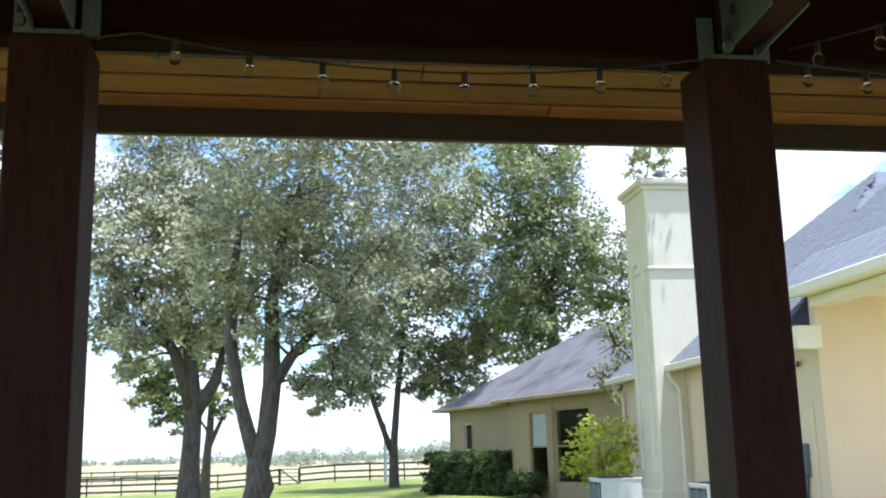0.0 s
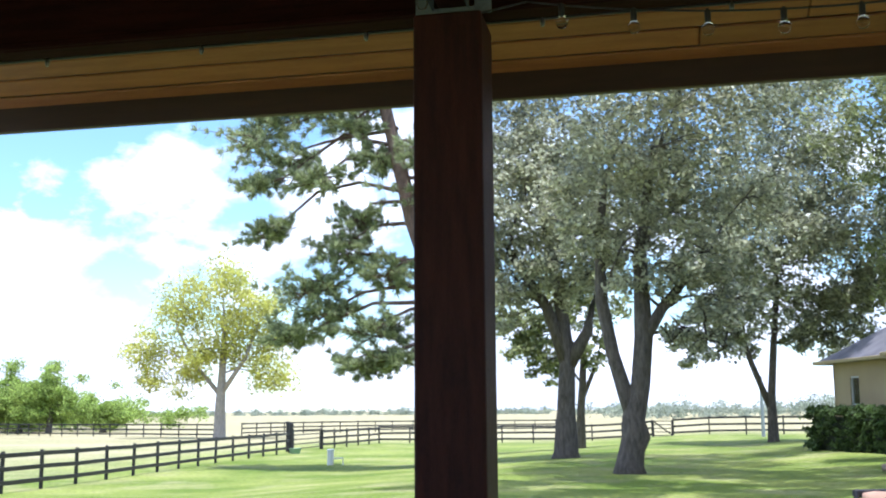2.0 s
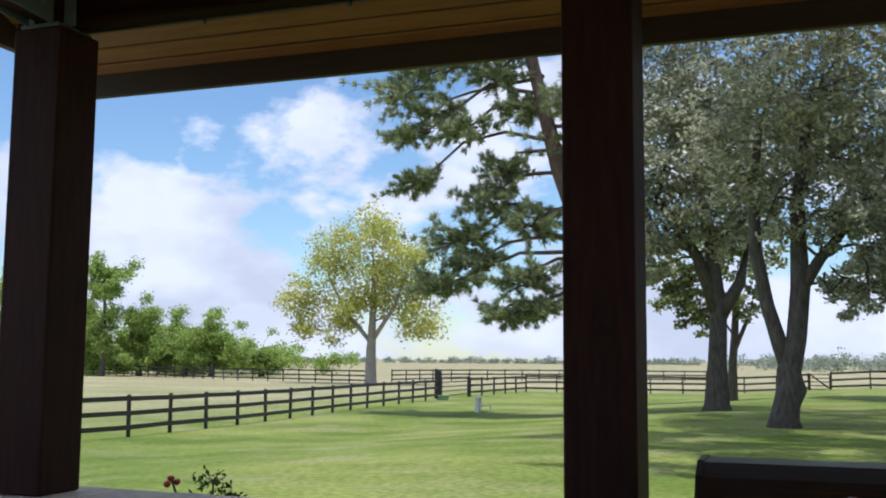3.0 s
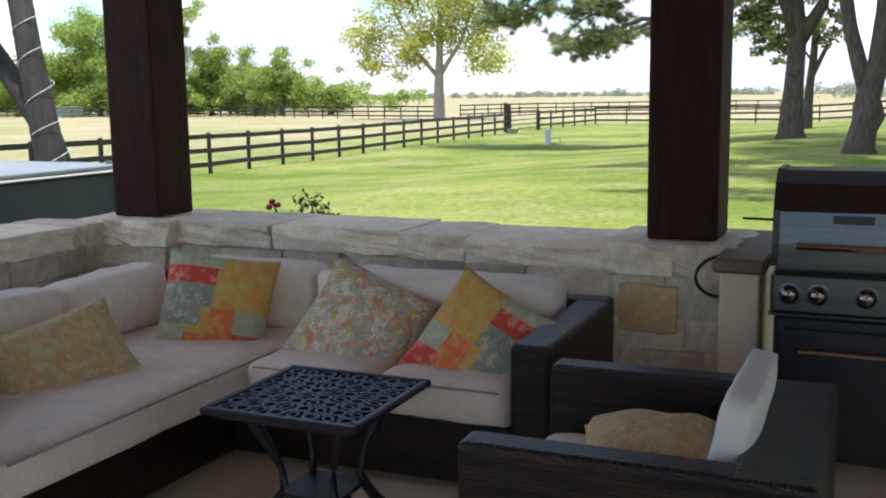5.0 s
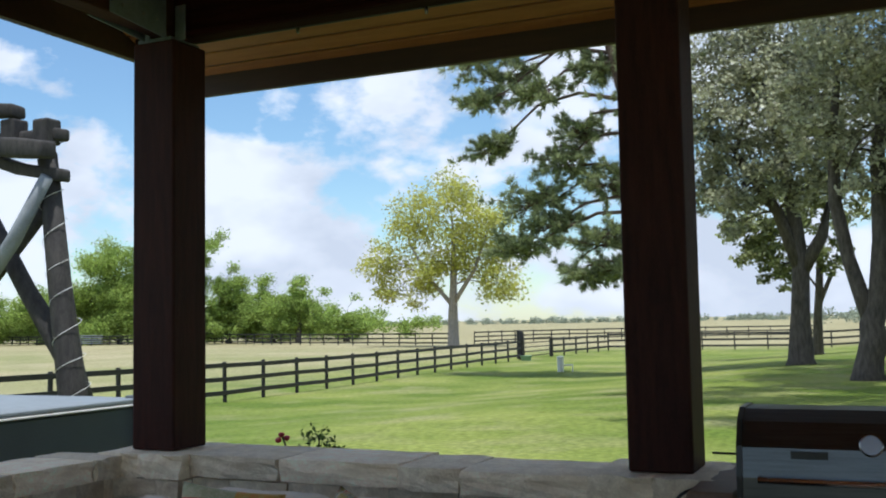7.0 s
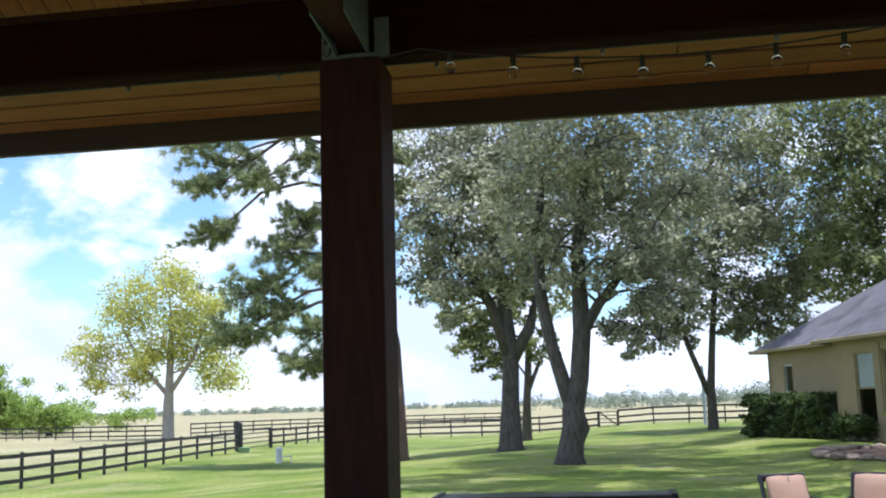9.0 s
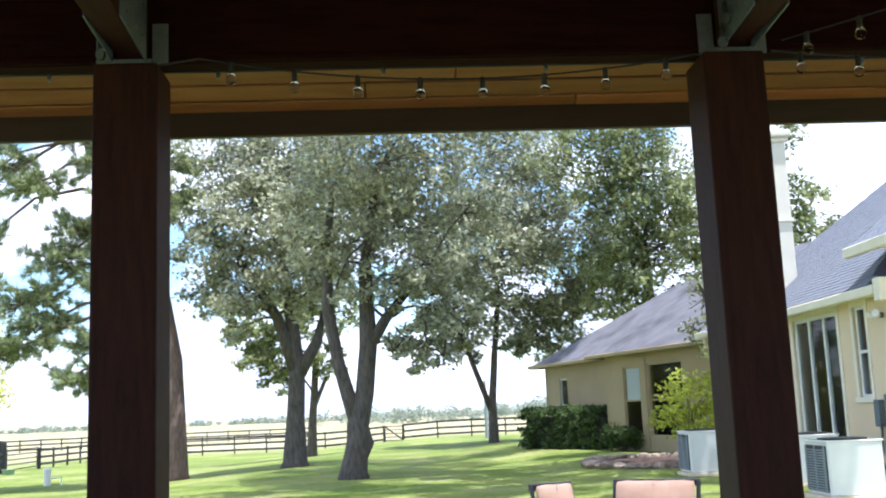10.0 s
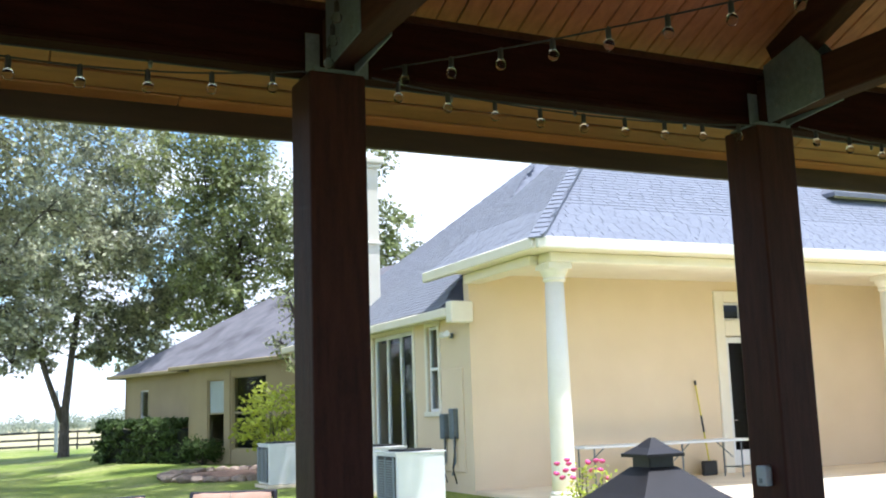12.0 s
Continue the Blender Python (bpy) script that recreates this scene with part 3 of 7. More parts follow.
def build_post(x, y, label, top=3.335):
    p = thing("timber_post", label, "post", "patio posts", at=(x, y, 0.8))
    part("shaft", bev_box((-0.16, -0.16, 0.0), (0.16, 0.16, top - 0.8), 0.014, seg=2), M_POST, p)
    part("cap_plate", bev_box((-0.13, -0.15, top - 0.8), (0.13, 0.13, top - 0.8 + 0.022), 0.002), M_STEEL, p, "galvanised steel saddle plate")
    return p


for i, x in enumerate(POST_X):
    build_post(x, 4.755, ("thick dark brown timber post on the corner stone pier", "thick dark brown timber post on a stone pier beside the grill",
                   "thick dark brown timber post facing the lawn", "thick dark brown timber post with an outlet box")[i])
for x in POST_X:
    build_post(x, BACK_Y, "thick dark brown timber post at the back of the pavilion")
for x, y in [(q, 4.755) for q in POST_X[2:]] + [(q, BACK_Y) for q in POST_X]:
    b = thing("stone_pier", "low limestone block pier under a timber post", "pier", "post piers", at=(x, y, 0))
    part("core", bev_box((-0.25, -0.25, -0.2), (0.25, 0.25, 0.68), 0.02), M_MORTAR, b)
    part("cap", bev_box((-0.3, -0.3, 0.68), (0.3, 0.3, 0.8), 0.03, seg=2), M_STONE, b)
ob = thing("outlet_box", "small pale weatherproof outlet box fixed to the post", "outlet box", at=(4.754, 4.76, 0.98), rz=-90)
part("cover", bev_box((-0.045, -0.06, 0.0), (0.045, 0.0, 0.13), 0.012, seg=2), M_SPAC, ob)
part("latch", bev_box((-0.012, -0.068, 0.02), (0.012, -0.06, 0.05), 0.002), M_STEEL, ob)


# ------------------------------------------------------------------ stone knee walls
def block_mesh(name, seed, mat):
    """A hand-cut stone filling a unit cube, its faces chipped."""
    r = random.Random(seed)
    bm = bmesh.new()
    box(bm, (-0.5, -0.5, -0.5), (0.5, 0.5, 0.5))
    bmesh.ops.subdivide_edges(bm, edges=bm.edges[:], cuts=3, use_grid_fill=True)
    for v in bm.verts:
        edge = sum(abs(c) > 0.49 for c in v.co)
        k = (1, 1, 0.97, 0.95)[edge]
        v.co = Vector((v.co.x * (1, 1, 0.994, 0.99)[edge], v.co.y * (1, 1, 0.985, 0.97)[edge], v.co.z * k))
        v.co += Vector((r.uniform(-0.005, 0.005), r.uniform(-0.03, 0.03) if abs(v.co.y) > 0.4 else 0, r.uniform(-0.03, 0.03)))
    return mesh_of(name, bm, mat)


BLOCKS = [block_mesh("stone", s, M_STONE) for s in range(8)]
GOLD = block_mesh("golden_stone", 20, M_GOLD)


def stone_face(parent, length, z0, z1, depth, m, row=0.16, gold=0.06, seed=1):
    """Random ashlar over a face along local x, from z0 to z1, standing proud at -y."""
    r = random.Random(seed)
    z = z0
    while z < z1 - 0.03:
        h = min(row * r.uniform(0.8, 1.25), z1 - z)
        if z1 - z - h < 0.06:
            h = z1 - z
        x = 0.0
        while x < length - 0.02:
            w = min(r.uniform(0.16, 0.42), length - x)
            if length - x - w < 0.1:
                w = length - x
            me = GOLD if r.random() < gold else r.choice(BLOCKS)
            piece("stone", me, parent, m @ pose(x + w / 2, -depth / 2 + r.uniform(-0.012, 0.012), z + h / 2) @ Matrix.Diagonal((w - 0.004, depth, h - 0.004, 1)))
            x += w
        z += h


def cap_row(parent, length, z, width, m, seed=1, h=0.13):
    r = random.Random(seed)
    x = 0.0
    while x < length - 0.02:
        w = min(r.uniform(0.34, 0.8), length - x)
        if length - x - w < 0.2:
            w = length - x
        piece("cap_stone", r.choice(BLOCKS), parent, m @ pose(x + w / 2, r.uniform(-0.018, 0.018), z + h / 2 + r.uniform(-0.008, 0.012)) @ Matrix.Diagonal((w - 0.006, width * r.uniform(0.96, 1.03), h, 1)))
        x += w


nw = thing("stone_wall", "low cream limestone knee wall with chiselled cap stones", "wall", "patio stone walls", at=(-4.08, 4.6, 0))
part("core", bev_box((0.0, 0.012, -0.3), (2.46, 0.41, 0.655)), M_MORTAR, nw)
stone_face(nw, 2.46, 0.0, 0.655, 0.08, pose(0, 0.06, 0), seed=3)
stone_face(nw, 2.46, -0.25, 0.655, 0.08, pose(2.46, 0.38, 0, 0, 0, 180), seed=4)
cap_row(nw, 2.46, 0.655, 0.55, pose(0, 0.2, 0), seed=5)
ww = thing("stone_wall", "low limestone knee wall beside the spa", "wall", "patio stone walls", at=(-4.6, 4.5, 0))
part("core", bev_box((-0.32, -6.0, -0.3), (-0.012, 0.0, 0.655)), M_MORTAR, ww)
stone_face(ww, 4.5, 0.0, 0.655, 0.08, pose(-0.06, -4.5, 0, 0, 0, 90), seed=6)
cap_row(ww, 6.0, 0.655, 0.5, pose(-0.17, -6.0, 0, 0, 0, 90), seed=7)
for x, lab, sd in ((-4.39, "corner limestone pier under a timber post", 8), (-1.31, "limestone pier with one golden stone under a post", 9)):
    pr = thing("stone_pier", lab, "pier", "post piers", at=(x, 4.775, 0))
    part("core", bev_box((-0.27, -0.275, -0.3), (0.27, 0.26, 0.65)), M_MORTAR, pr)
    stone_face(pr, 0.58, 0.0, 0.65, 0.08, pose(-0.29, -0.215, 0), row=0.15, gold=0, seed=sd)
    if x > -2:
        piece("golden_stone", GOLD, pr, pose(-0.1, -0.285, 0.5) @ Matrix.Diagonal((0.26, 0.07, 0.22, 1)))
    else:
        stone_face(pr, 0.5, 0.0, 0.65, 0.08, pose(0.23, -0.25, 0, 0, 0, 90), row=0.15, gold=0, seed=sd + 5)
    piece("cap_stone", BLOCKS[sd % 8], pr, pose(-0.15, 0.0, 0.725) @ Matrix.Diagonal((0.32, 0.64, 0.145, 1)))
    piece("cap_stone", BLOCKS[(sd + 1) % 8], pr, pose(0.16, 0.0, 0.725) @ Matrix.Diagonal((0.32, 0.64, 0.145, 1)))

ct = thing("side_counter", "tan stucco counter stub with a brown stone top", "counter", at=(-0.985, 4.6, 0))
part("body", bev_box((-0.075, -0.4, 0.0), (0.085, 0.45, 0.735), 0.008), M_STUCCO, ct)
part("top", bev_box((-0.1, -0.45, 0.735), (0.11, 0.5, 0.795), 0.012), M_CAPW, ct, "brown stone counter top")
wr = bmesh.new()
tube(wr, [(-1.075 - 0.11 * math.sin(math.pi * k / 12), 4.42 - 0.05 * math.sin(math.pi * k / 12), 0.585 + 0.09 * (1 - math.cos(math.pi * k / 12))) for k in range(13)], 0.008, 6)
part("cable", wr, M_BLACK, None)
tagged(bpy.data.objects["cable"], "short black gas hose looped out of the counter", "cable")
box_plug = thing("hose_plug", "small black plug on the counter side", "plug", at=(-1.07, 4.42, 0.58))
part("body", bev_box((-0.02, -0.03, -0.02), (0.0, 0.03, 0.04), 0.005), M_BLACK, box_plug)


# ------------------------------------------------------------------ string lights and mist line
def bulb_part(parent, p):
    s = part("socket", lathe(bmesh.new(), [(0.011, 0.02), (0.014, 0.03), (0.014, 0.075), (0.006, 0.085)], 8, pose(*p)), M_BLACK, parent)
    part("bulb", lathe(bmesh.new(), [(0.004, -0.036), (0.018, -0.03), (0.027, -0.012), (0.027, 0.002), (0.014, 0.024)], 12, pose(*p)), M_BULB, s, "clear glass bulb", True)


def light_string(a, b, n, sag, label, ends=()):
    st = thing("string_lights", label, "string lights", "patio string lights", at=(0, 0, 0))
    a, b = Vector(a), Vector(b)
    pts = [a.lerp(b, k / 24) - Vector((0, 0, sag * 4 * (k / 24) * (1 - k / 24))) for k in range(25)]
    if ends:
        pts = [Vector(ends[0])] + pts + [Vector(ends[1])]
    part("wire", tube(bmesh.new(), pts, 0.005, 5), M_BLACK, st)
    for k in range(n):
        f = (k + 0.5) / n
        p = a.lerp(b, f) - Vector((0, 0, sag * 4 * f * (1 - f) + 0.075))
        bulb_part(st, p)


light_string((-0.92, 4.575, 3.34), (1.6, 4.575, 3.31), 8, 0.12, "black string of clear bulbs along the beam", ((-1.128, 4.62, 3.325), (1.648, 4.62, 3.32)))
light_string((2.0, 4.575, 3.32), (4.72, 4.575, 3.315), 9, 0.07, "black string of clear bulbs along the beam")
light_string((2.06, 4.57, 3.375), (4.83, 0.07, 3.42), 18, 0.12, "black string of clear bulbs swagged under the ceiling")
light_string((1.72, 4.52, 3.37), (1.7, 4.2, 3.75), 4, 0.0, "short string of clear bulbs climbing the tie beam")
light_string((-1.38, 4.52, 3.37), (-1.37, 4.2, 3.75), 4, 0.0, "short string of clear bulbs climbing the tie beam")
light_string((5.1, 4.575, 3.34), (7.9, 4.575, 3.34), 9, 0.07, "black string of clear bulbs along the beam")
ml = thing("mist_line", "thin dark misting pipe with small brass nozzles under the beam", "mist line", at=(2, 4.9, 3.385))
part("pipe", tube(bmesh.new(), [(-6.55, 0, 0), (7.2, 0, 0)], 0.008, 6), M_BLACK, ml)
for k in range(16):
    part("nozzle", lathe(bmesh.new(), [(0.008, -0.035), (0.012, -0.02), (0.012, 0.0), (0.008, 0.008)], 8, pose(-6.4 + k * 0.88, 0, -0.004)), M_BOLT, ml)

# ------------------------------------------------------------------ patio furniture
def cushion(bm, a, b, r=0.05, puff=0.025, cuts=7, seed=0, wr=0.006, axis=2):
    """A soft box: rounded edges, bulging along one axis, lightly wrinkled."""
    vs = bmesh.ops.create_cube(bm, size=2)["verts"]
    es = list({e for v in vs for e in v.link_edges})
    bmesh.ops.subdivide_edges(bm, edges=es, cuts=cuts, use_grid_fill=True)
    vs = list(bm.verts)
    half = [(b[i] - a[i]) / 2 for i in range(3)]
    mid = [(b[i] + a[i]) / 2 for i in range(3)]
    o = [i for i in range(3) if i != axis]
    for v in vs:
        u = v.co.copy()
        p = Vector([u[i] * half[i] for i in range(3)])
        q = Vector([max(-half[i] + r, min(half[i] - r, p[i])) for i in range(3)])
        d = p - q
        n = q + d.normalized() * r if d.length > 1e-6 else p
        n[axis] += u[axis] * puff * (1 - u[o[0]] ** 2) * (1 - u[o[1]] ** 2)
        w = noise.noise_vector(Vector((n.x * 7 + seed, n.y * 7, n.z * 7))) * wr + noise.noise_vector(Vector((n.x * 19 + seed, n.y * 11, n.z * 19))) * wr * 0.6
        v.co = Vector(mid) + n + w
    return bm


def throw_pillow(w, h, t, seed=0, n=14):
    """A square pillow with thin seams, drawn-out corners and dents."""
    bm = bmesh.new()
    idx = {}
    for s in (1, -1):
        for i in range(n + 1):
            for j in range(n + 1):
                u, v = 2 * i / n - 1, 2 * j / n - 1
                edge = i in (0, n) or j in (0, n)
                if edge and s < 0:
                    continue
                pin = 1 - 0.07 * (1 - v * v) * (abs(u) ** 3), 1 - 0.07 * (1 - u * u) * (abs(v) ** 3)
                z = s * t / 2 * ((1 - u ** 2) * (1 - v ** 2)) ** 0.42
                d = noise.noise(Vector((u * 1.6 + seed, v * 1.6, s * 3))) * 0.018 * (0 if edge else 1)
                idx[(i, j, s)] = bm.verts.new((u * w / 2 * pin[0], v * h / 2 * pin[1], z + d))
    for s in (1, -1):
        g = lambda i, j: idx.get((i, j, s)) or idx[(i, j, 1)]
        for i in range(n):
            for j in range(n):
                f = (g(i, j), g(i + 1, j), g(i + 1, j + 1), g(i, j + 1))
                bm.faces.new(f if s > 0 else f[::-1])
    return bm


sofa = thing("sectional_sofa", "dark brown wicker corner sofa with cream canvas cushions", "sofa", at=(-2.8, 3.26, 0))
S = Vector((-2.8, 3.4, 0))


def sofa_box(name, a, b, mat=M_WICKER, bev=0.018):
    return part(name, bev_box(Vector(a) - S, Vector(b) - S, bev, seg=2), mat, sofa)


sofa_box("base", (-3.8, 2.06, 0.03), (-2.86, 4.24, 0.27))
sofa_box("base", (-2.858, 3.45, 0.03), (-1.64, 4.24, 0.27))
sofa_box("back_frame", (-3.92, 2.05, 0.03), (-3.805, 4.36, 0.6))
sofa_box("back_frame", (-3.8, 4.245, 0.03), (-1.5, 4.36, 0.6))
sofa_box("arm", (-3.8, 2.03, 0.03), (-2.77, 2.17, 0.6))
sofa_box("arm", (-1.635, 3.39, 0.03), (-1.485, 4.24, 0.6))
for a, b, ax, pf, sd in (((-3.62, 2.18, 0.27), (-2.78, 4.08, 0.425), 2, 0.02, 1), ((-2.765, 3.41, 0.27), (-2.21, 4.08, 0.425), 2, 0.025, 2), ((-2.2, 3.41, 0.27), (-1.645, 4.08, 0.425), 2, 0.025, 3)):
    c = part("seat_cushion", cushion(bmesh.new(), Vector(a) - S, Vector(b) - S, 0.04, pf, 9, sd, 0.01, ax), M_CUSH, sofa, "", True)
    if sd == 1:
        pts = [(-2.775, 2.22, 0.41), (-2.775, 4.0, 0.41)]
    else:
        pts = [(a[0] + 0.04, 3.412, 0.41), (b[0] - 0.04, 3.412, 0.41)]
    part("piping", tube(bmesh.new(), [Vector(p) - S for p in pts], 0.005, 5), M_PIPE, c, "stitched seam")
for a, b, ax, sd in (((-3.79, 2.19, 0.4), (-3.57, 3.31, 0.7), 0, 5), ((-3.79, 3.35, 0.4), (-3.58, 4.0, 0.69), 0, 6),
                     ((-3.52, 4.0, 0.4), (-2.81, 4.22, 0.71), 1, 7), ((-2.77, 3.98, 0.4), (-1.66, 4.21, 0.705), 1, 8)):
    part("back_cushion", cushion(bmesh.new(), Vector(a) - S, Vector(b) - S, 0.05, 0.03, 9, sd, 0.012, ax), M_CUSH, sofa, "", True)


def pillow(w, h, t, mat, label, at, rx, ry, rz, seed, turned=False):
    bm = throw_pillow(w, h, t, seed, 14 if mat else 24)
    if not mat:
        # sewn from oblong patches of five prints
        for f in bm.faces:
            c = f.calc_center_median()
            u, v = (0.5 - c.x / w if turned else c.x / w + 0.5), c.y / h + 0.5
            f.material_index = next((k for a, b, p, q, k in PATCHES if a <= u < p and b <= v < q), 0)
    ob = part("throw_pillow", bm, mat or PATCH_MATS[0], None, "", True)
    if not mat:
        for m in PATCH_MATS[1:]:
            ob.data.materials.append(m)
    ob.matrix_world = pose(*at, rx, ry, rz)
    tagged(ob, label, "pillow", "sofa pillows")


pillow(0.5, 0.49, 0.19, None, "orange and grey patchwork print throw pillow on the sofa corner", (-3.13, 3.6, 0.555), 66, 8, 22, 1)
pillow(0.5, 0.48, 0.19, M_FLORAL, "cream floral print throw pillow tipped on its corner", (-2.41, 3.6, 0.525), 58, 24, 4, 2)
pillow(0.52, 0.48, 0.2, None, "orange and ochre patchwork throw pillow against the arm", (-1.85, 3.55, 0.5), 56, 24, -10, 3, True)
pillow(0.56, 0.34, 0.17, M_TANFL, "tan floral lumbar pillow leaning on the sofa back", (-3.25, 2.79, 0.51), 58, -10, 72, 4)
pillow(0.44, 0.42, 0.2, M_GREENF, "green and lime dotted throw pillow by the sofa arm", (-3.4, 2.27, 0.5), 62, 22, 40, 5)


chair = thing("armchair", "dark brown wicker armchair with a white back cushion", "armchair", at=(-1.0, 2.71, 0))
C = Vector((-1.0, 2.87, 0))
for nm, a, b in (("arm", (-1.42, 2.41, 0.03), (-0.735, 2.53, 0.6)), ("arm", (-1.42, 3.2, 0.03), (-0.735, 3.32, 0.6)),
                 ("back_frame", (-0.752, 2.412, 0.03), (-0.55, 3.318, 0.597)), ("base", (-1.4, 2.535, 0.03), (-0.75, 3.195, 0.26))):
    part(nm, bev_box(Vector(a) - C, Vector(b) - C, 0.018, seg=2), M_WICKER, chair)
part("seat_cushion", cushion(bmesh.new(), Vector((-1.41, 2.54, 0.26)) - C, Vector((-0.76, 3.19, 0.4)) - C, 0.04, 0.02, 7, 3), M_CUSH, chair, "cream canvas seat cushion", True)
bc = part("back_cushion", cushion(bmesh.new(), (-0.045, -0.29, -0.18), (0.045, 0.29, 0.18), 0.022, 0.012, 8, 9, 0.006, 0), M_WCUSH, chair, "white canvas back cushion", True)
bc.matrix_local = pose(0.215, 0.02, 0.545, 0, 12, 0)
pillow(0.4, 0.4, 0.2, M_TANFL, "tan floral throw pillow lying in the armchair seat", (-1.03, 2.76, 0.45), 6, -4, 12, 6)


def build_table():
    t = thing("side_table", "square black cast metal side table with a pierced top", "table", at=(-2.135, 2.795, 0))
    w = 0.28
    rim = bmesh.new()
    for a, b in (((-w, -w), (w, -w + 0.03)), ((-w, w - 0.03), (w, w)), ((-w, -w + 0.03), (-w + 0.03, w - 0.03)), ((w - 0.03, -w + 0.03), (w, w - 0.03))):
        box(rim, (*a, 0.475), (*b, 0.5), 0.006)
    top = part("tabletop", rim, M_IRON, t)
    lat = bmesh.new()
    n = 8
    step = (2 * w - 0.06) / n
    for i in range(n):
        for j in range(n):
            cx, cy = -w + 0.03 + (i + 0.5) * step, -w + 0.03 + (j + 0.5) * step
            rr = step * 0.5
            ring = [[], [], [], []]
            k = 10
            sq = 1.0 if (i + j) % 2 else 0.62
            turn = math.atan2(cy, cx)
            for q in range(k):
                an = 2 * math.pi * q / k
                for li, (rad, z) in enumerate(((rr, 0.482), (rr * 0.6, 0.482), (rr * 0.6, 0.496), (rr, 0.496))):
                    p = Vector((math.cos(an) * rad, math.sin(an) * rad * sq, 0))
                    p.rotate(Euler((0, 0, turn)))
                    ring[li].append(lat.verts.new((cx + p.x, cy + p.y, z)))
            for li in range(4):
                for q in range(k):
                    lat.faces.new((ring[li][q], ring[li][(q + 1) % k], ring[(li + 1) % 4][(q + 1) % k], ring[(li + 1) % 4][q]))
    for i in range(1, n):
        p = -w + 0.03 + i * step
        for j in range(1, n):
            q = -w + 0.03 + j * step
            box(lat, (p - 0.011, q - 0.011, 0.482), (p + 0.011, q + 0.011, 0.496), 0, pose(p, q, 0, 0, 0, 45) @ pose(-p, -q, 0))
    part("lattice", lat, M_IRON, top, "pierced scroll pattern")
    part("apron", bev_box((-w + 0.04, -w + 0.04, 0.455), (w - 0.04, -w + 0.055, 0.475)), M_IRON, t)
    for sx in (-1, 1):
        for sy in (-1, 1):
            d = Vector((sx, sy, 0)).normalized()
            pts = []
            for q in range(11):
                f = q / 10
                rad = 0.26 - 0.15 * math.sin(f * math.pi * 0.62) + 0.14 * max(0, f - 0.55) ** 1.3 * 3.2
                pts.append(d * rad + Vector((0, 0, 0.475 * (1 - f) + 0.012)))
            pts.append(pts[-1] + d * 0.03 + Vector((0, 0, 0.006)))
            part("leg", tube(bmesh.new(), pts, [0.016 + 0.004 * math.sin(q) for q in range(12)], 8), M_IRON, t, "", True)
    part("shelf", bev_box((-0.115, -0.115, 0.165), (0.115, 0.115, 0.18), 0.004, pose(0, 0, 0, 0, 0, 0)), M_IRON, t)
    for s in (-1, 1):
        part("caster", lathe(bmesh.new(), [(0.0, -0.012), (0.022, -0.01), (0.022, 0.01), (0.0, 0.012)], 12, pose(s * 0.08, 0, 0.145, 90)), M_IRON, t)


build_table()


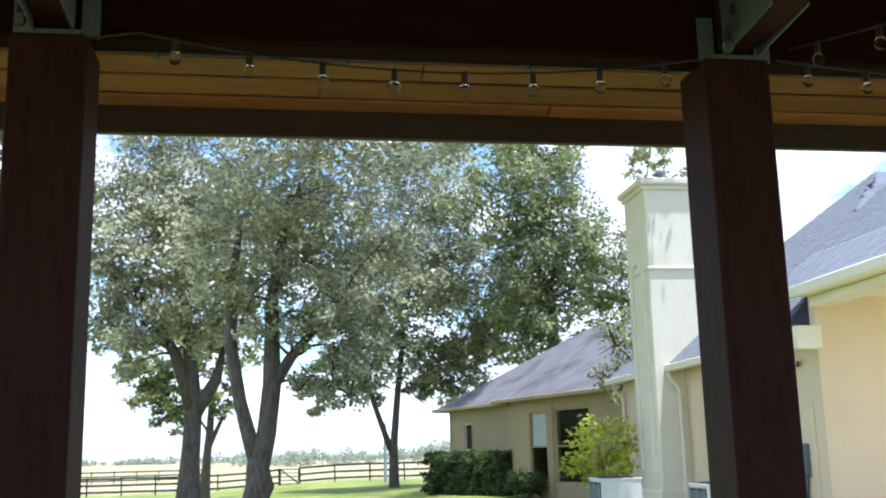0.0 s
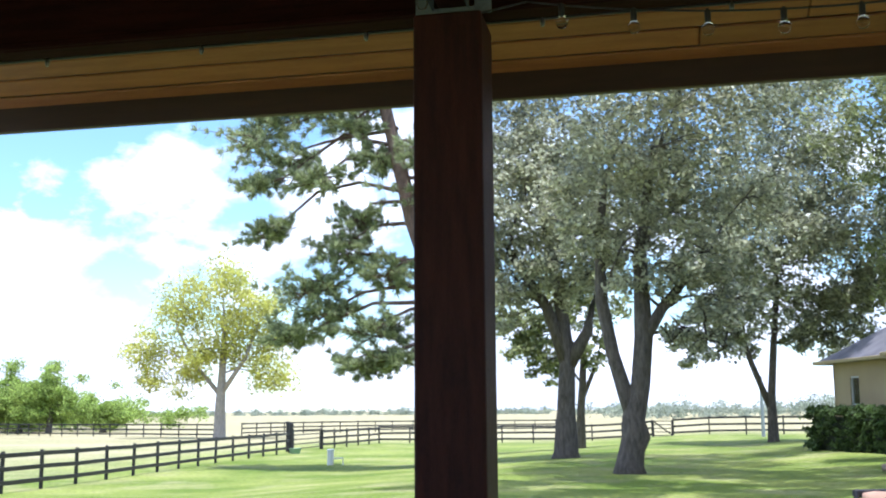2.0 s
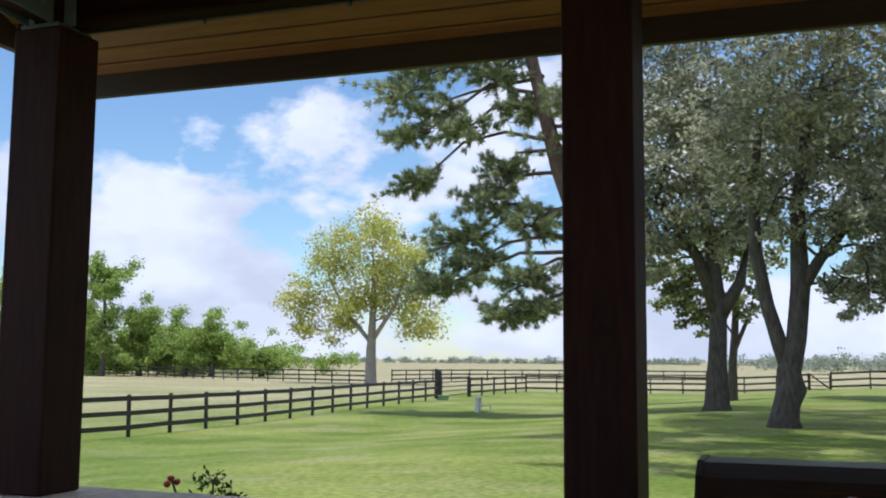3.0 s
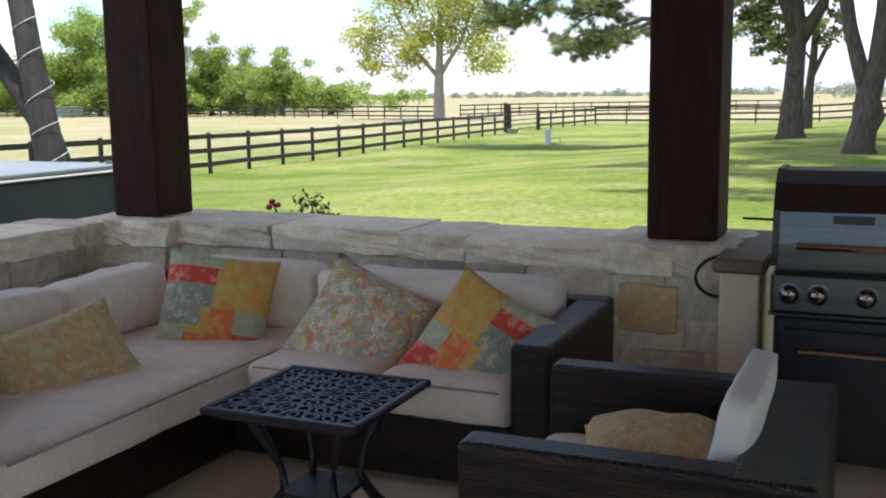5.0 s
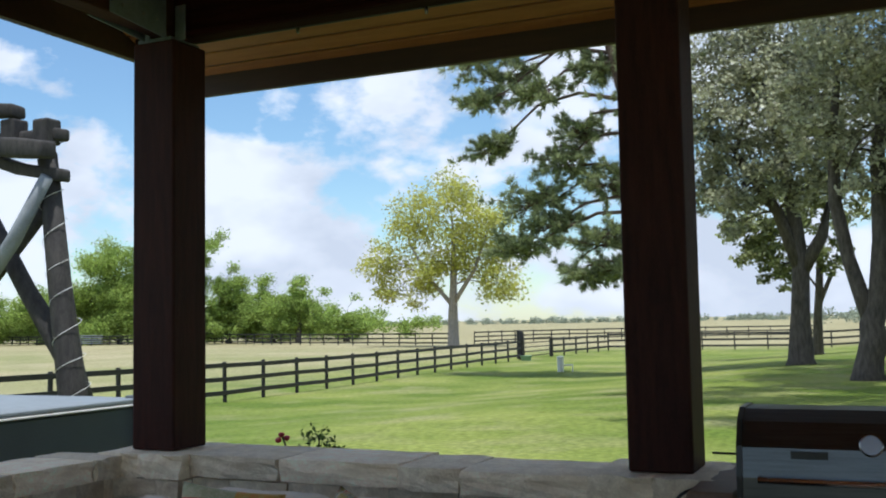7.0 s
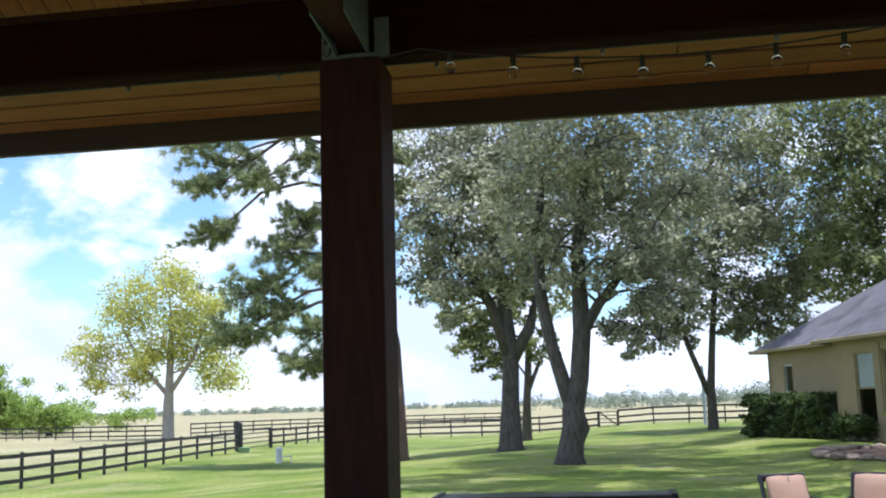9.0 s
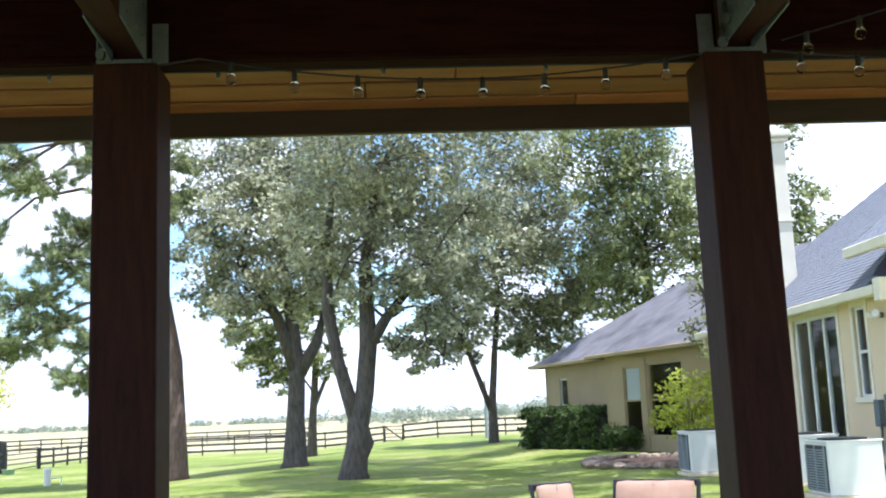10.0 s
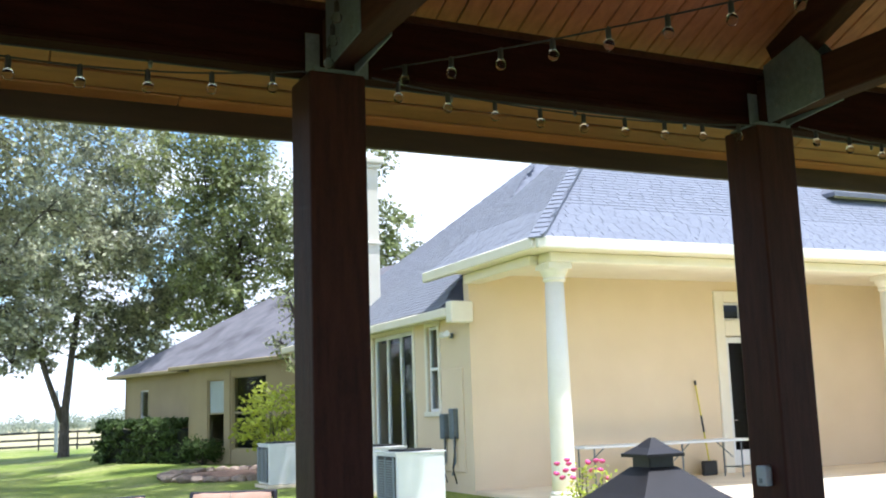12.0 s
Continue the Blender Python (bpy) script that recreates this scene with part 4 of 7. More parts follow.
def build_grill():
    g = thing("gas_grill", "large stainless steel gas grill with a black cabinet", "grill", at=(-0.32, 4.2, 0))
    part("cabinet", bev_box((-0.5, -0.24, 0.06), (0.5, 0.3, 0.62), 0.012), M_GRILLB, g, "black cabinet")
    for s in (-1, 1):
        d = part("door", bev_box((min(0.01 * s, 0.47 * s), -0.262, 0.1), (max(0.01 * s, 0.47 * s), -0.243, 0.58), 0.008), M_GRILLB, g)
        part("handle", tube(bmesh.new(), [(0.06 * s, -0.265, 0.5), (0.06 * s, -0.3, 0.5), (0.4 * s, -0.3, 0.5), (0.4 * s, -0.265, 0.5)], 0.009, 8), M_CHROME, d, "chrome bar handle")
    pn = bmesh.new()
    box(pn, (-0.51, -0.31, 0.64), (0.51, 0.3, 0.8), 0.015)
    cp = part("control_panel", pn, M_STAIN, g, "brushed steel control panel")
    for x in (-0.44, -0.34, -0.175, -0.005, 0.095, 0.26):
        kb = part("knob", lathe(bmesh.new(), [(0.034, 0), (0.034, 0.008), (0.026, 0.012), (0.024, 0.038), (0.018, 0.042)], 18, pose(x, -0.312, 0.72, 90)), M_KNOB, cp, "chrome control knob", True)
        part("mark", bev_box((x - 0.004, -0.357, 0.725), (x + 0.004, -0.352, 0.742)), M_RED, kb, "red mark")
        part("light_ring", lathe(bmesh.new(), [(0.042, 0), (0.042, 0.004), (0.035, 0.005), (0.035, 0.0)], 18, pose(x, -0.312, 0.72, 90)), M_STAIN, cp)
    prof = [(-0.27, 0.81), (-0.272, 0.9), (-0.255, 1.02), (-0.2, 1.12), (-0.12, 1.165), (0.1, 1.165), (0.2, 1.1), (0.26, 0.95), (0.26, 0.81)]
    lid = bmesh.new()
    v0 = [lid.verts.new((-0.49, y, z)) for y, z in prof]
    v1 = [lid.verts.new((0.49, y, z)) for y, z in prof]
    for i in range(len(prof) - 1):
        lid.faces.new((v0[i], v0[i + 1], v1[i + 1], v1[i]))
    lid.faces.new((v0[-1], v0[0], v1[0], v1[-1]))
    ld = part("lid", lid, M_STAIN, g, "curved brushed steel lid")
    for x in (-0.5, 0.5):
        sd = bmesh.new()
        for xx in (x - 0.012, x + 0.012):
            sd.faces.new([sd.verts.new((xx, y * 1.03, z + 0.006)) for y, z in prof])
        vs = list(sd.verts)
        k = len(prof)
        for i in range(k):
            sd.faces.new((vs[i], vs[(i + 1) % k], vs[k + (i + 1) % k], vs[k + i]))
        part("lid_end", sd, M_GRILLB, ld, "black cast lid end")
    part("handle", tube(bmesh.new(), [(-0.42, -0.27, 0.9), (-0.42, -0.335, 0.9), (0.42, -0.335, 0.9), (0.42, -0.27, 0.9)], 0.013, 10), M_CHROME, ld, "long chrome lid handle")
    part("thermometer", lathe(bmesh.new(), [(0.045, 0), (0.045, 0.012), (0.038, 0.016), (0.0, 0.016)], 22, pose(0.0, -0.252, 1.04, 78)), M_KNOB, ld, "round chrome thermometer")
    part("name_plate", bev_box((-0.3, -0.268, 0.98), (-0.16, -0.26, 1.01), 0.002, pose(0, 0.0, 0, 0, 0, 0)), M_GRILLB, ld)
    part("spit_rod", tube(bmesh.new(), [(-0.51, 0.05, 0.95), (-0.66, 0.05, 0.953)], 0.006, 6), M_BLACK, g, "thin black spit rod")
    part("side_trim", bev_box((-0.52, -0.25, 0.62), (0.52, 0.3, 0.64), 0.004), M_STAIN, g)
    part("hotplate", bev_box((-0.5, -0.27, 0.8), (0.5, 0.27, 0.812), 0.003), M_GRILLB, g)
    for sx in (-0.44, 0.44):
        for sy in (-0.18, 0.24):
            part("caster", lathe(bmesh.new(), [(0.01, -0.015), (0.03, -0.013), (0.03, 0.013), (0.01, 0.015)], 14, pose(sx, sy, 0.03, 0, 90)), M_BLACK, g)


build_grill()

PAVILION = set(bpy.data.objects)

# ------------------------------------------------------------------ spa and log frame
spa = thing("hot_tub", "grey panelled hot tub with a pale folded cover", "hot tub", at=(-7.1, 4.4, 0))
part("cabinet", bev_box((-1.15, -1.9, -0.2), (1.15, 1.6, 0.93), 0.03), M_SPA, spa)
part("cover", cushion(bmesh.new(), (-1.2, -1.95, 0.945), (1.2, 1.66, 0.985), 0.015, 0.015, 8, 2, 0.004), M_SPAC, spa, "pale grey padded cover", True)
part("rim", bev_box((1.14, -1.94, 0.925), (1.21, 1.64, 0.942), 0.006), M_WHITE, spa, "white rim strip")
part("corner_post", bev_box((1.02, 1.58, -0.2), (1.24, 1.7, 1.0), 0.01), M_SPA, spa)

pg = thing("log_frame", "weathered grey log frame wound with fairy lights", "log frame", at=(-7.73, 7.0, -0.15))
for nm, pts, r in (("leg", [(0.26, 0.0, 0.0), (0.04, 0, 1.13), (-0.12, 0, 2.1), (-0.34, 0.02, 3.45)], [0.16, 0.14, 0.12, 0.1]),
                   ("leg", [(0.1, 0.1, 0.9), (-0.1, 0.1, 1.37), (-0.69, 0.1, 2.11), (-1.25, 0.1, 2.9)], [0.12, 0.12, 0.1, 0.09]),
                   ("brace", [(-0.4, 0.12, 2.98), (-1.7, 0.12, 1.75)], [0.08, 0.075]),
                   ("leg", [(-2.4, 0.0, 0.0), (-2.5, 0, 3.2)], [0.14, 0.11])):
    bm = tube(bmesh.new(), [Vector(p) for p in pts], r, 10)
    for v in bm.verts:
        v.co += noise.noise_vector(v.co * 3) * 0.02
    part(nm, bm, M_LOG, pg, "", True)
bm = tube(bmesh.new(), [(-0.15, -0.15, 3.18), (-0.6, -0.15, 2.58), (-1.6, -0.15, 1.5)], [0.065, 0.075, 0.075], 10)
for v in bm.verts:
    v.co += noise.noise_vector(v.co * 3) * 0.015
part("brace", bm, M_PEELED, pg, "pale peeled pole", True)
# crossbeams: right end, its height, the height at the far end, depth of timber, offset
for x0, za, zb, h, y0 in ((-0.08, 3.34, 3.72, 0.18, -0.2), (-0.1, 3.12, 3.78, 0.13, 0.0), (-0.16, 3.55, 3.66, 0.13, 0.06), (-0.66, 3.83, 4.1, 0.13, -0.05)):
    bm = bev_box((-2.6, y0 - 0.1, 0), (x0, y0 + 0.1, h), 0.03, seg=2)
    bmesh.ops.subdivide_edges(bm, edges=[e for e in bm.edges if e.calc_length() > 1.5], cuts=8)
    for v in bm.verts:
        v.co.z += za + (zb - za) * (x0 - v.co.x) / (x0 + 2.6)
        v.co += noise.noise_vector(v.co * 2.3) * 0.03
    part("crossbeam", bm, M_LOG, pg, "rough hewn weathered timber", True)
for x0, z0 in ((-0.3, 3.66), (-0.75, 3.7)):
    part("block", bev_box((x0 - 0.1, -0.12, z0 - 0.14), (x0 + 0.1, 0.08, z0 + 0.12), 0.025, seg=2), M_LOG, pg)
wind = bmesh.new()
hel = []
for k in range(120):
    f = k / 119
    c = Vector((0.24, 0, 0.1)).lerp(Vector((-0.3, 0.02, 3.2)), f)
    hel.append(c + Vector((math.cos(f * 60) * (0.17 - 0.05 * f), math.sin(f * 60) * (0.17 - 0.05 * f), 0.03 * math.sin(f * 23) + 0.03 * math.cos(f * 60))))
tube(wind, hel, 0.0032, 4)
part("light_wire", wind, M_WHITE, pg, "white fairy light wire")


# ------------------------------------------------------------------ trees and planting
def quad_mesh(name, co, mat):
    """Loose four-cornered leaves from their corner points, four to a leaf."""
    n = len(co) // 4
    me = bpy.data.meshes.new(name)
    me.vertices.add(4 * n)
    me.vertices.foreach_set("co", co.astype(np.float32).ravel())
    me.loops.add(4 * n)
    me.loops.foreach_set("vertex_index", np.arange(4 * n, dtype=np.int32))
    me.polygons.add(n)
    me.polygons.foreach_set("loop_start", np.arange(0, 4 * n, 4, dtype=np.int32))
    me.update(calc_edges=True)
    me.materials.append(mat)
    return me


def leaf_mesh(name, clusters, per, size, mat, seed, squash=0.85, needle=False, clump=0.18, subs=9.0):
    """Many small leaves in clumps: clusters are (x, y, z, radius)."""
    r = np.random.default_rng(seed)
    cs = []
    for x, y, z, rad in clusters:
        k = max(4, int(subs * rad * rad))
        d = r.normal(size=(k, 3))
        d /= np.linalg.norm(d, axis=1)[:, None]
        sub = np.array((x, y, z)) + d * (rad * r.uniform(0.35, 1.05, (k, 1))) * np.array((1, 1, squash))
        cnt = max(6, int(per * rad * rad / k))
        p = np.repeat(sub, cnt, axis=0) + r.normal(size=(k * cnt, 3)) * (clump * rad ** 0.5 * np.array((1, 1, 0.7)))
        cs.append(p)
    p = np.concatenate(cs)
    n = len(p)
    # leaves turn their faces up, to the light
    face = r.normal(size=(n, 3)) * 0.6 + np.array((0.2, -0.5, 0.7))
    u = np.cross(face, r.normal(size=(n, 3)))
    u /= np.linalg.norm(u, axis=1)[:, None]
    v = np.cross(face, u)
    v /= np.linalg.norm(v, axis=1)[:, None]
    s = size * r.uniform(0.6, 1.35, (n, 1))
    a, b = (0.5, 0.26) if not needle else (0.5, 0.07)
    co = np.stack((p - u * s * a, p + v * s * b, p + u * s * a, p - v * s * b), axis=1).reshape(-1, 3)
    return quad_mesh(name, co, mat)


def shift(cl, base):
    return [(x - base[0], y - base[1], z - base[2], r) for x, y, z, r in cl]


def limb(bm, a, b, r0, r1, seed, bend=0.12, n=7):
    """A branch from a to b that bows and wavers."""
    a, b = Vector(a), Vector(b)
    ln = (b - a).length
    bow = min(ln, 7.0) * bend
    pts = []
    for k in range(6):
        f = k / 5
        p = a.lerp(b, f) + Vector((0, 0, math.sin(f * math.pi) * bow * 0.6)) + noise.noise_vector(Vector((seed, f * 2.1, ln))) * bow * math.sin(f * math.pi)
        pts.append(p)
    tube(bm, pts, [r0 + (r1 - r0) * k / 5 for k in range(6)], n)


def tree(name, label, base, trunks, clusters, bark, leaf, per, size, seed, group="trees", **kw):
    """trunks: lists of (x, y, z, radius) from below upward; clusters: crown clumps."""
    t = thing(name, label, "tree", group, at=base)
    bm = bmesh.new()
    tops = []
    for tr in trunks:
        pts = [Vector(p[:3]) - Vector(base) for p in tr]
        rad = [p[3] for p in tr]
        if pts[0].z < 0.3:
            pts = [pts[0] - Vector((0, 0, 0.15)), pts[0] + Vector((0, 0, 0.25))] + pts[1:]
            rad = [rad[0] * 1.55, rad[0] * 1.12] + rad[1:]
        tube(bm, pts, rad, 12)
        tops += list(zip(pts[1:], rad[1:]))
    for v in bm.verts:
        v.co += noise.noise_vector(v.co * 1.7) * 0.05
    part("trunk", bm, bark, t, "", True)
    r = random.Random(seed)
    for i, (x, y, z, rad) in enumerate(shift(clusters, base)):
        c = Vector((x, y, z))
        src, sr = min(tops, key=lambda q: (q[0] - c).length + max(0, q[0].z - c.z) * 1.5)
        br = bmesh.new()
        if (src - c).length < 6.5:
            limb(br, src, c, min(sr * 0.6, 0.04 + rad * 0.028), 0.022, seed + i)
        for k in range(5):
            o = Vector((r.uniform(-1, 1), r.uniform(-1, 1), r.uniform(-0.6, 0.9))) * rad * 0.8
            limb(br, c + o * 0.0, c + o, 0.024, 0.008, seed + i * 7 + k, 0.2, 5)
        tops.append((c, 0.06))
        part("branch", br, bark, t, "", True)
    cr = new("crown", leaf_mesh("crown", shift(clusters, base), per, size, leaf, seed, **kw))
    cr.parent = t
    return t


# unseen leaf clumps added high over the near lawn to dapple it with shade
rb_ = random.Random(14)
SHADE_CLUMPS = [(-2.4 + i * 2.0 + rb_.uniform(-0.7, 0.7), y + rb_.uniform(-0.8, 0.8), max(10.2, 4.0 + 0.29 * y) + rb_.uniform(0, 1.6), rb_.uniform(1.3, 1.85))
          for j, y in enumerate(np.arange(14.5, 40.0, 2.2)) for i in range(6 if y < 28 else 4) if rb_.random() < 0.97]
tree("oak_tree", "large grey-green oak with a stout single trunk on the lawn", (-4.8, 41.7, land(-4.8, 41.7)),
     [[(-4.8, 41.7, land(-4.8, 41.7), 0.45), (-4.75, 41.7, 1.5, 0.37), (-4.65, 41.7, 3.5, 0.33), (-4.95, 41.7, 6.5, 0.26), (-5.6, 41.7, 10.5, 0.18)],
      [(-4.6, 41.7, 3.3, 0.3), (-3.8, 41.7, 4.6, 0.24), (-3.2, 41.7, 7.5, 0.17)], [(-4.7, 41.7, 3.4, 0.3), (-5.4, 41.4, 5.6, 0.22), (-6.9, 41.2, 8.0, 0.15)]],
     [(-6.95, 41.7, 12.1, 3.3), (-4.7, 41.7, 13.4, 3.3), (-7.3, 41.7, 8.4, 2.3), (-5.0, 41.7, 7.8, 2.0), (-3.0, 41.7, 10.5, 3.0), (-7.9, 41.5, 6.6, 1.3), (-6.0, 40.0, 10.0, 2.6), (-5.5, 43.8, 11.0, 2.8), (-5.6, 41.7, 16.3, 3.0), (-6.4, 40.6, 6.6, 1.3), (-4.3, 40.4, 6.3, 1.1), (-5.6, 40.0, 7.0, 1.4), (-4.2, 39.8, 8.2, 1.6), (-6.8, 40.0, 6.2, 1.1), (-3.4, 40.0, 6.8, 1.2), (-8.06, 41.5, 6.5, 1.1), (-7.0, 41.4, 5.3, 0.8), (-8.5, 41.6, 8.9, 1.4)],
     M_BARK, M_OAK, 500, 0.215, 3)
# its clumps at y 20 to 24.5 are unseen too, added for lawn shade
tree("oak_tree", "large forked oak with a leaning limb on the lawn", (-1.75, 30.45, land(-1.75, 30.45)),
     [[(-1.66, 30.45, 1.3, 0.2), (-1.85, 30.45, 1.9, 0.22), (-2.15, 30.45, 3.1, 0.2), (-2.46, 30.45, 4.7, 0.18), (-2.47, 30.45, 6.6, 0.13), (-2.2, 30.4, 8.5, 0.08)],
      [(-1.8, 30.45, land(-1.75, 30.45), 0.36), (-1.72, 30.45, 0.35, 0.36), (-1.58, 30.42, 0.75, 0.4), (-1.62, 30.45, 1.25, 0.33), (-1.42, 30.45, 2.2, 0.3), (-1.28, 30.45, 3.6, 0.27), (-1.3, 30.5, 6.0, 0.18), (-0.9, 30.5, 8.8, 0.1)],
      [(-1.28, 30.45, 3.5, 0.2), (-0.7, 30.4, 4.4, 0.16), (0.3, 30.3, 5.6, 0.09)]],
     [(-1.8, 30.45, 9.3, 2.6), (0.1, 30.45, 10.2, 2.7), (-0.56, 30.45, 7.2, 2.0), (0.7, 30.45, 6.0, 1.5), (-1.9, 30.6, 6.2, 1.3), (0.9, 30.45, 4.6, 0.8), (0.05, 30.4, 3.7, 0.6), (0.5, 30.3, 3.5, 0.7), (1.3, 30.4, 4.6, 0.9), (-0.3, 30.2, 3.9, 0.6), (1.0, 30.3, 3.2, 0.5), (1.1, 30.5, 3.9, 0.55), (-2.0, 29.4, 5.6, 0.9), (-1.2, 29.2, 6.6, 1.2), (-0.2, 29.2, 5.4, 0.8), (-2.8, 29.4, 6.8, 1.1), (-1.5, 29.3, 4.9, 0.5), (-1.0, 20.0, 10.6, 2.0), (3.0, 21.0, 10.6, 2.0), (-4.5, 22.0, 11.0, 2.0), (-0.3, 32.4, 8.6, 2.3), (-0.6, 28.6, 8.8, 2.2), (-0.8, 30.4, 12.6, 2.6), (1.8, 30.6, 7.6, 1.7), (-0.4, 29.6, 5.6, 1.0), (-3.2, 30.4, 7.6, 1.2), (-0.5, 24.0, 11.4, 2.0), (2.2, 30.2, 12.0, 2.4), (-0.14, 30.2, 3.7, 0.55), (0.5, 30.2, 4.0, 0.6), (0.85, 30.2, 4.7, 0.8), (-0.7, 30.0, 4.8, 0.6), (-0.48, 29.9, 3.4, 0.35), (4.6, 24.5, 12.6, 2.1), (6.2, 29.0, 13.2, 2.1), (7.6, 33.0, 14.0, 2.2)]
     + SHADE_CLUMPS,
     M_BARK, M_OAK, 560, 0.178, 5)
# clumps at y 40 and 43 are out of view, there to cast shade
tree("oak_tree", "dark leafed oak with a slim forked trunk by the hedge", (4.35, 55.3, land(4.35, 55.3)),
     [[(4.35, 55.3, land(4.35, 55.3), 0.25), (4.35, 55.3, 2.0, 0.21), (4.6, 55.3, 4.8, 0.17), (5.0, 55.3, 8, 0.13)], [(4.35, 55.3, 1.4, 0.17), (3.5, 55.3, 3.8, 0.14), (2.8, 55.3, 6.0, 0.1)]],
     [(4.1, 55.3, 11.0, 4.6), (6.6, 55.3, 13.2, 4.8), (4.7, 55.3, 6.9, 2.6), (7.2, 55.3, 6.7, 2.1), (9.8, 55.3, 10.3, 3.6), (2.6, 55.3, 5.4, 1.3), (7.6, 55.3, 5.2, 1.4), (8.8, 55.3, 5.7, 1.4), (6.2, 55.0, 5.2, 1.1), (3.2, 55.2, 4.6, 0.9), (9.6, 55.2, 7.4, 1.8), (5.0, 52.6, 10.0, 3.6), (5.5, 55.3, 17.5, 4.2), (1.8, 55.0, 8.8, 2.4), (7.5, 43.0, 16.6, 2.6), (5.5, 40.0, 15.5, 2.6), (6.9, 55.0, 5.4, 1.2), (7.85, 54.6, 6.8, 1.6), (5.7, 55.2, 4.6, 0.8), (9.3, 54.6, 7.6, 1.7), (0.8, 55.0, 4.5, 0.9), (0.0, 55.0, 3.8, 0.6), (2.5, 55.0, 5.8, 1.3), (10.4, 54.6, 9.1, 2.0), (1.2, 55.0, 6.2, 1.5)],
     M_BARK, M_OAKD, 400, 0.265, 7)
tree("oak_tree", "smaller bright green oak behind the large oaks", (-5.5, 56, land(-5.5, 56)),
     [[(-5.5, 56, land(-5.5, 56), 0.25), (-5.45, 56, 1.5, 0.22), (-5.3, 56, 2.8, 0.2), (-5.2, 56, 5.0, 0.14)], [(-5.4, 56, 2.0, 0.14), (-4.5, 56, 4.0, 0.1)]],
     [(-7.7, 56, 5.5, 1.2), (-8.5, 56, 6.1, 1.2), (-6.8, 56, 4.2, 1.1), (-8.3, 56, 4.8, 1.4), (-7.4, 56, 3.5, 1.0), (-9.4, 56, 6.2, 1.1), (-4.9, 56, 4.6, 1.2), (-6.2, 56, 7.4, 2.0), (-4.4, 56, 7.2, 1.6)],
     M_BARK, M_OAKG, 430, 0.3, 9)
tree("oak_tree", "tall olive green oaks behind the far house wing", (12.2, 50.5, -0.1),
     [[(12.2, 50.5, -0.1, 0.4), (12.3, 50.5, 4, 0.34), (12.1, 50.5, 9, 0.22)]],
     [(10.2, 50, 14.4, 4.2), (12.5, 50.4, 11.6, 3.7), (14.5, 50.5, 10.0, 3.0), (14.6, 50.6, 6.7, 1.8), (11.0, 50, 8.0, 2.8), (16.9, 50.4, 9.0, 2.0), (12, 50.5, 17.5, 3.2)],
     M_BARK, M_OAKG, 480, 0.27, 11)
tree("oak_tree", "sparse tall tree behind the chimney", (17.6, 50, -0.1),
     [[(17.6, 50, -0.1, 0.3), (17.5, 50, 8, 0.22), (17.3, 50, 15, 0.08)]],
     [(17.6, 50, 16.6, 1.4), (19.0, 50, 14.6, 1.6), (20.0, 50.2, 11.8, 1.9), (19.2, 50.2, 10.0, 1.8), (18.0, 50.2, 12.2, 1.9), (21.3, 50.2, 9.4, 2.0), (22.2, 50.2, 8.0, 1.6)],
     M_BARK, M_OAKG, 300, 0.3, 12)
tree("oak_tree", "small shade tree overhanging the wing roof", (9.8, 30.6, -0.1),
     [[(9.9, 30.6, -0.1, 0.1), (9.8, 30.6, 2.4, 0.08), (9.6, 30.6, 4.2, 0.05)]],
     [(9.2, 30.6, 4.6, 1.0), (9.6, 30.7, 3.6, 0.9), (10.2, 30.8, 5.3, 0.9), (8.7, 30.4, 3.7, 0.6), (9.1, 30.4, 2.9, 0.6), (8.9, 30.5, 5.3, 0.6)],
     M_BARK, M_OAKG, 420, 0.16, 13)


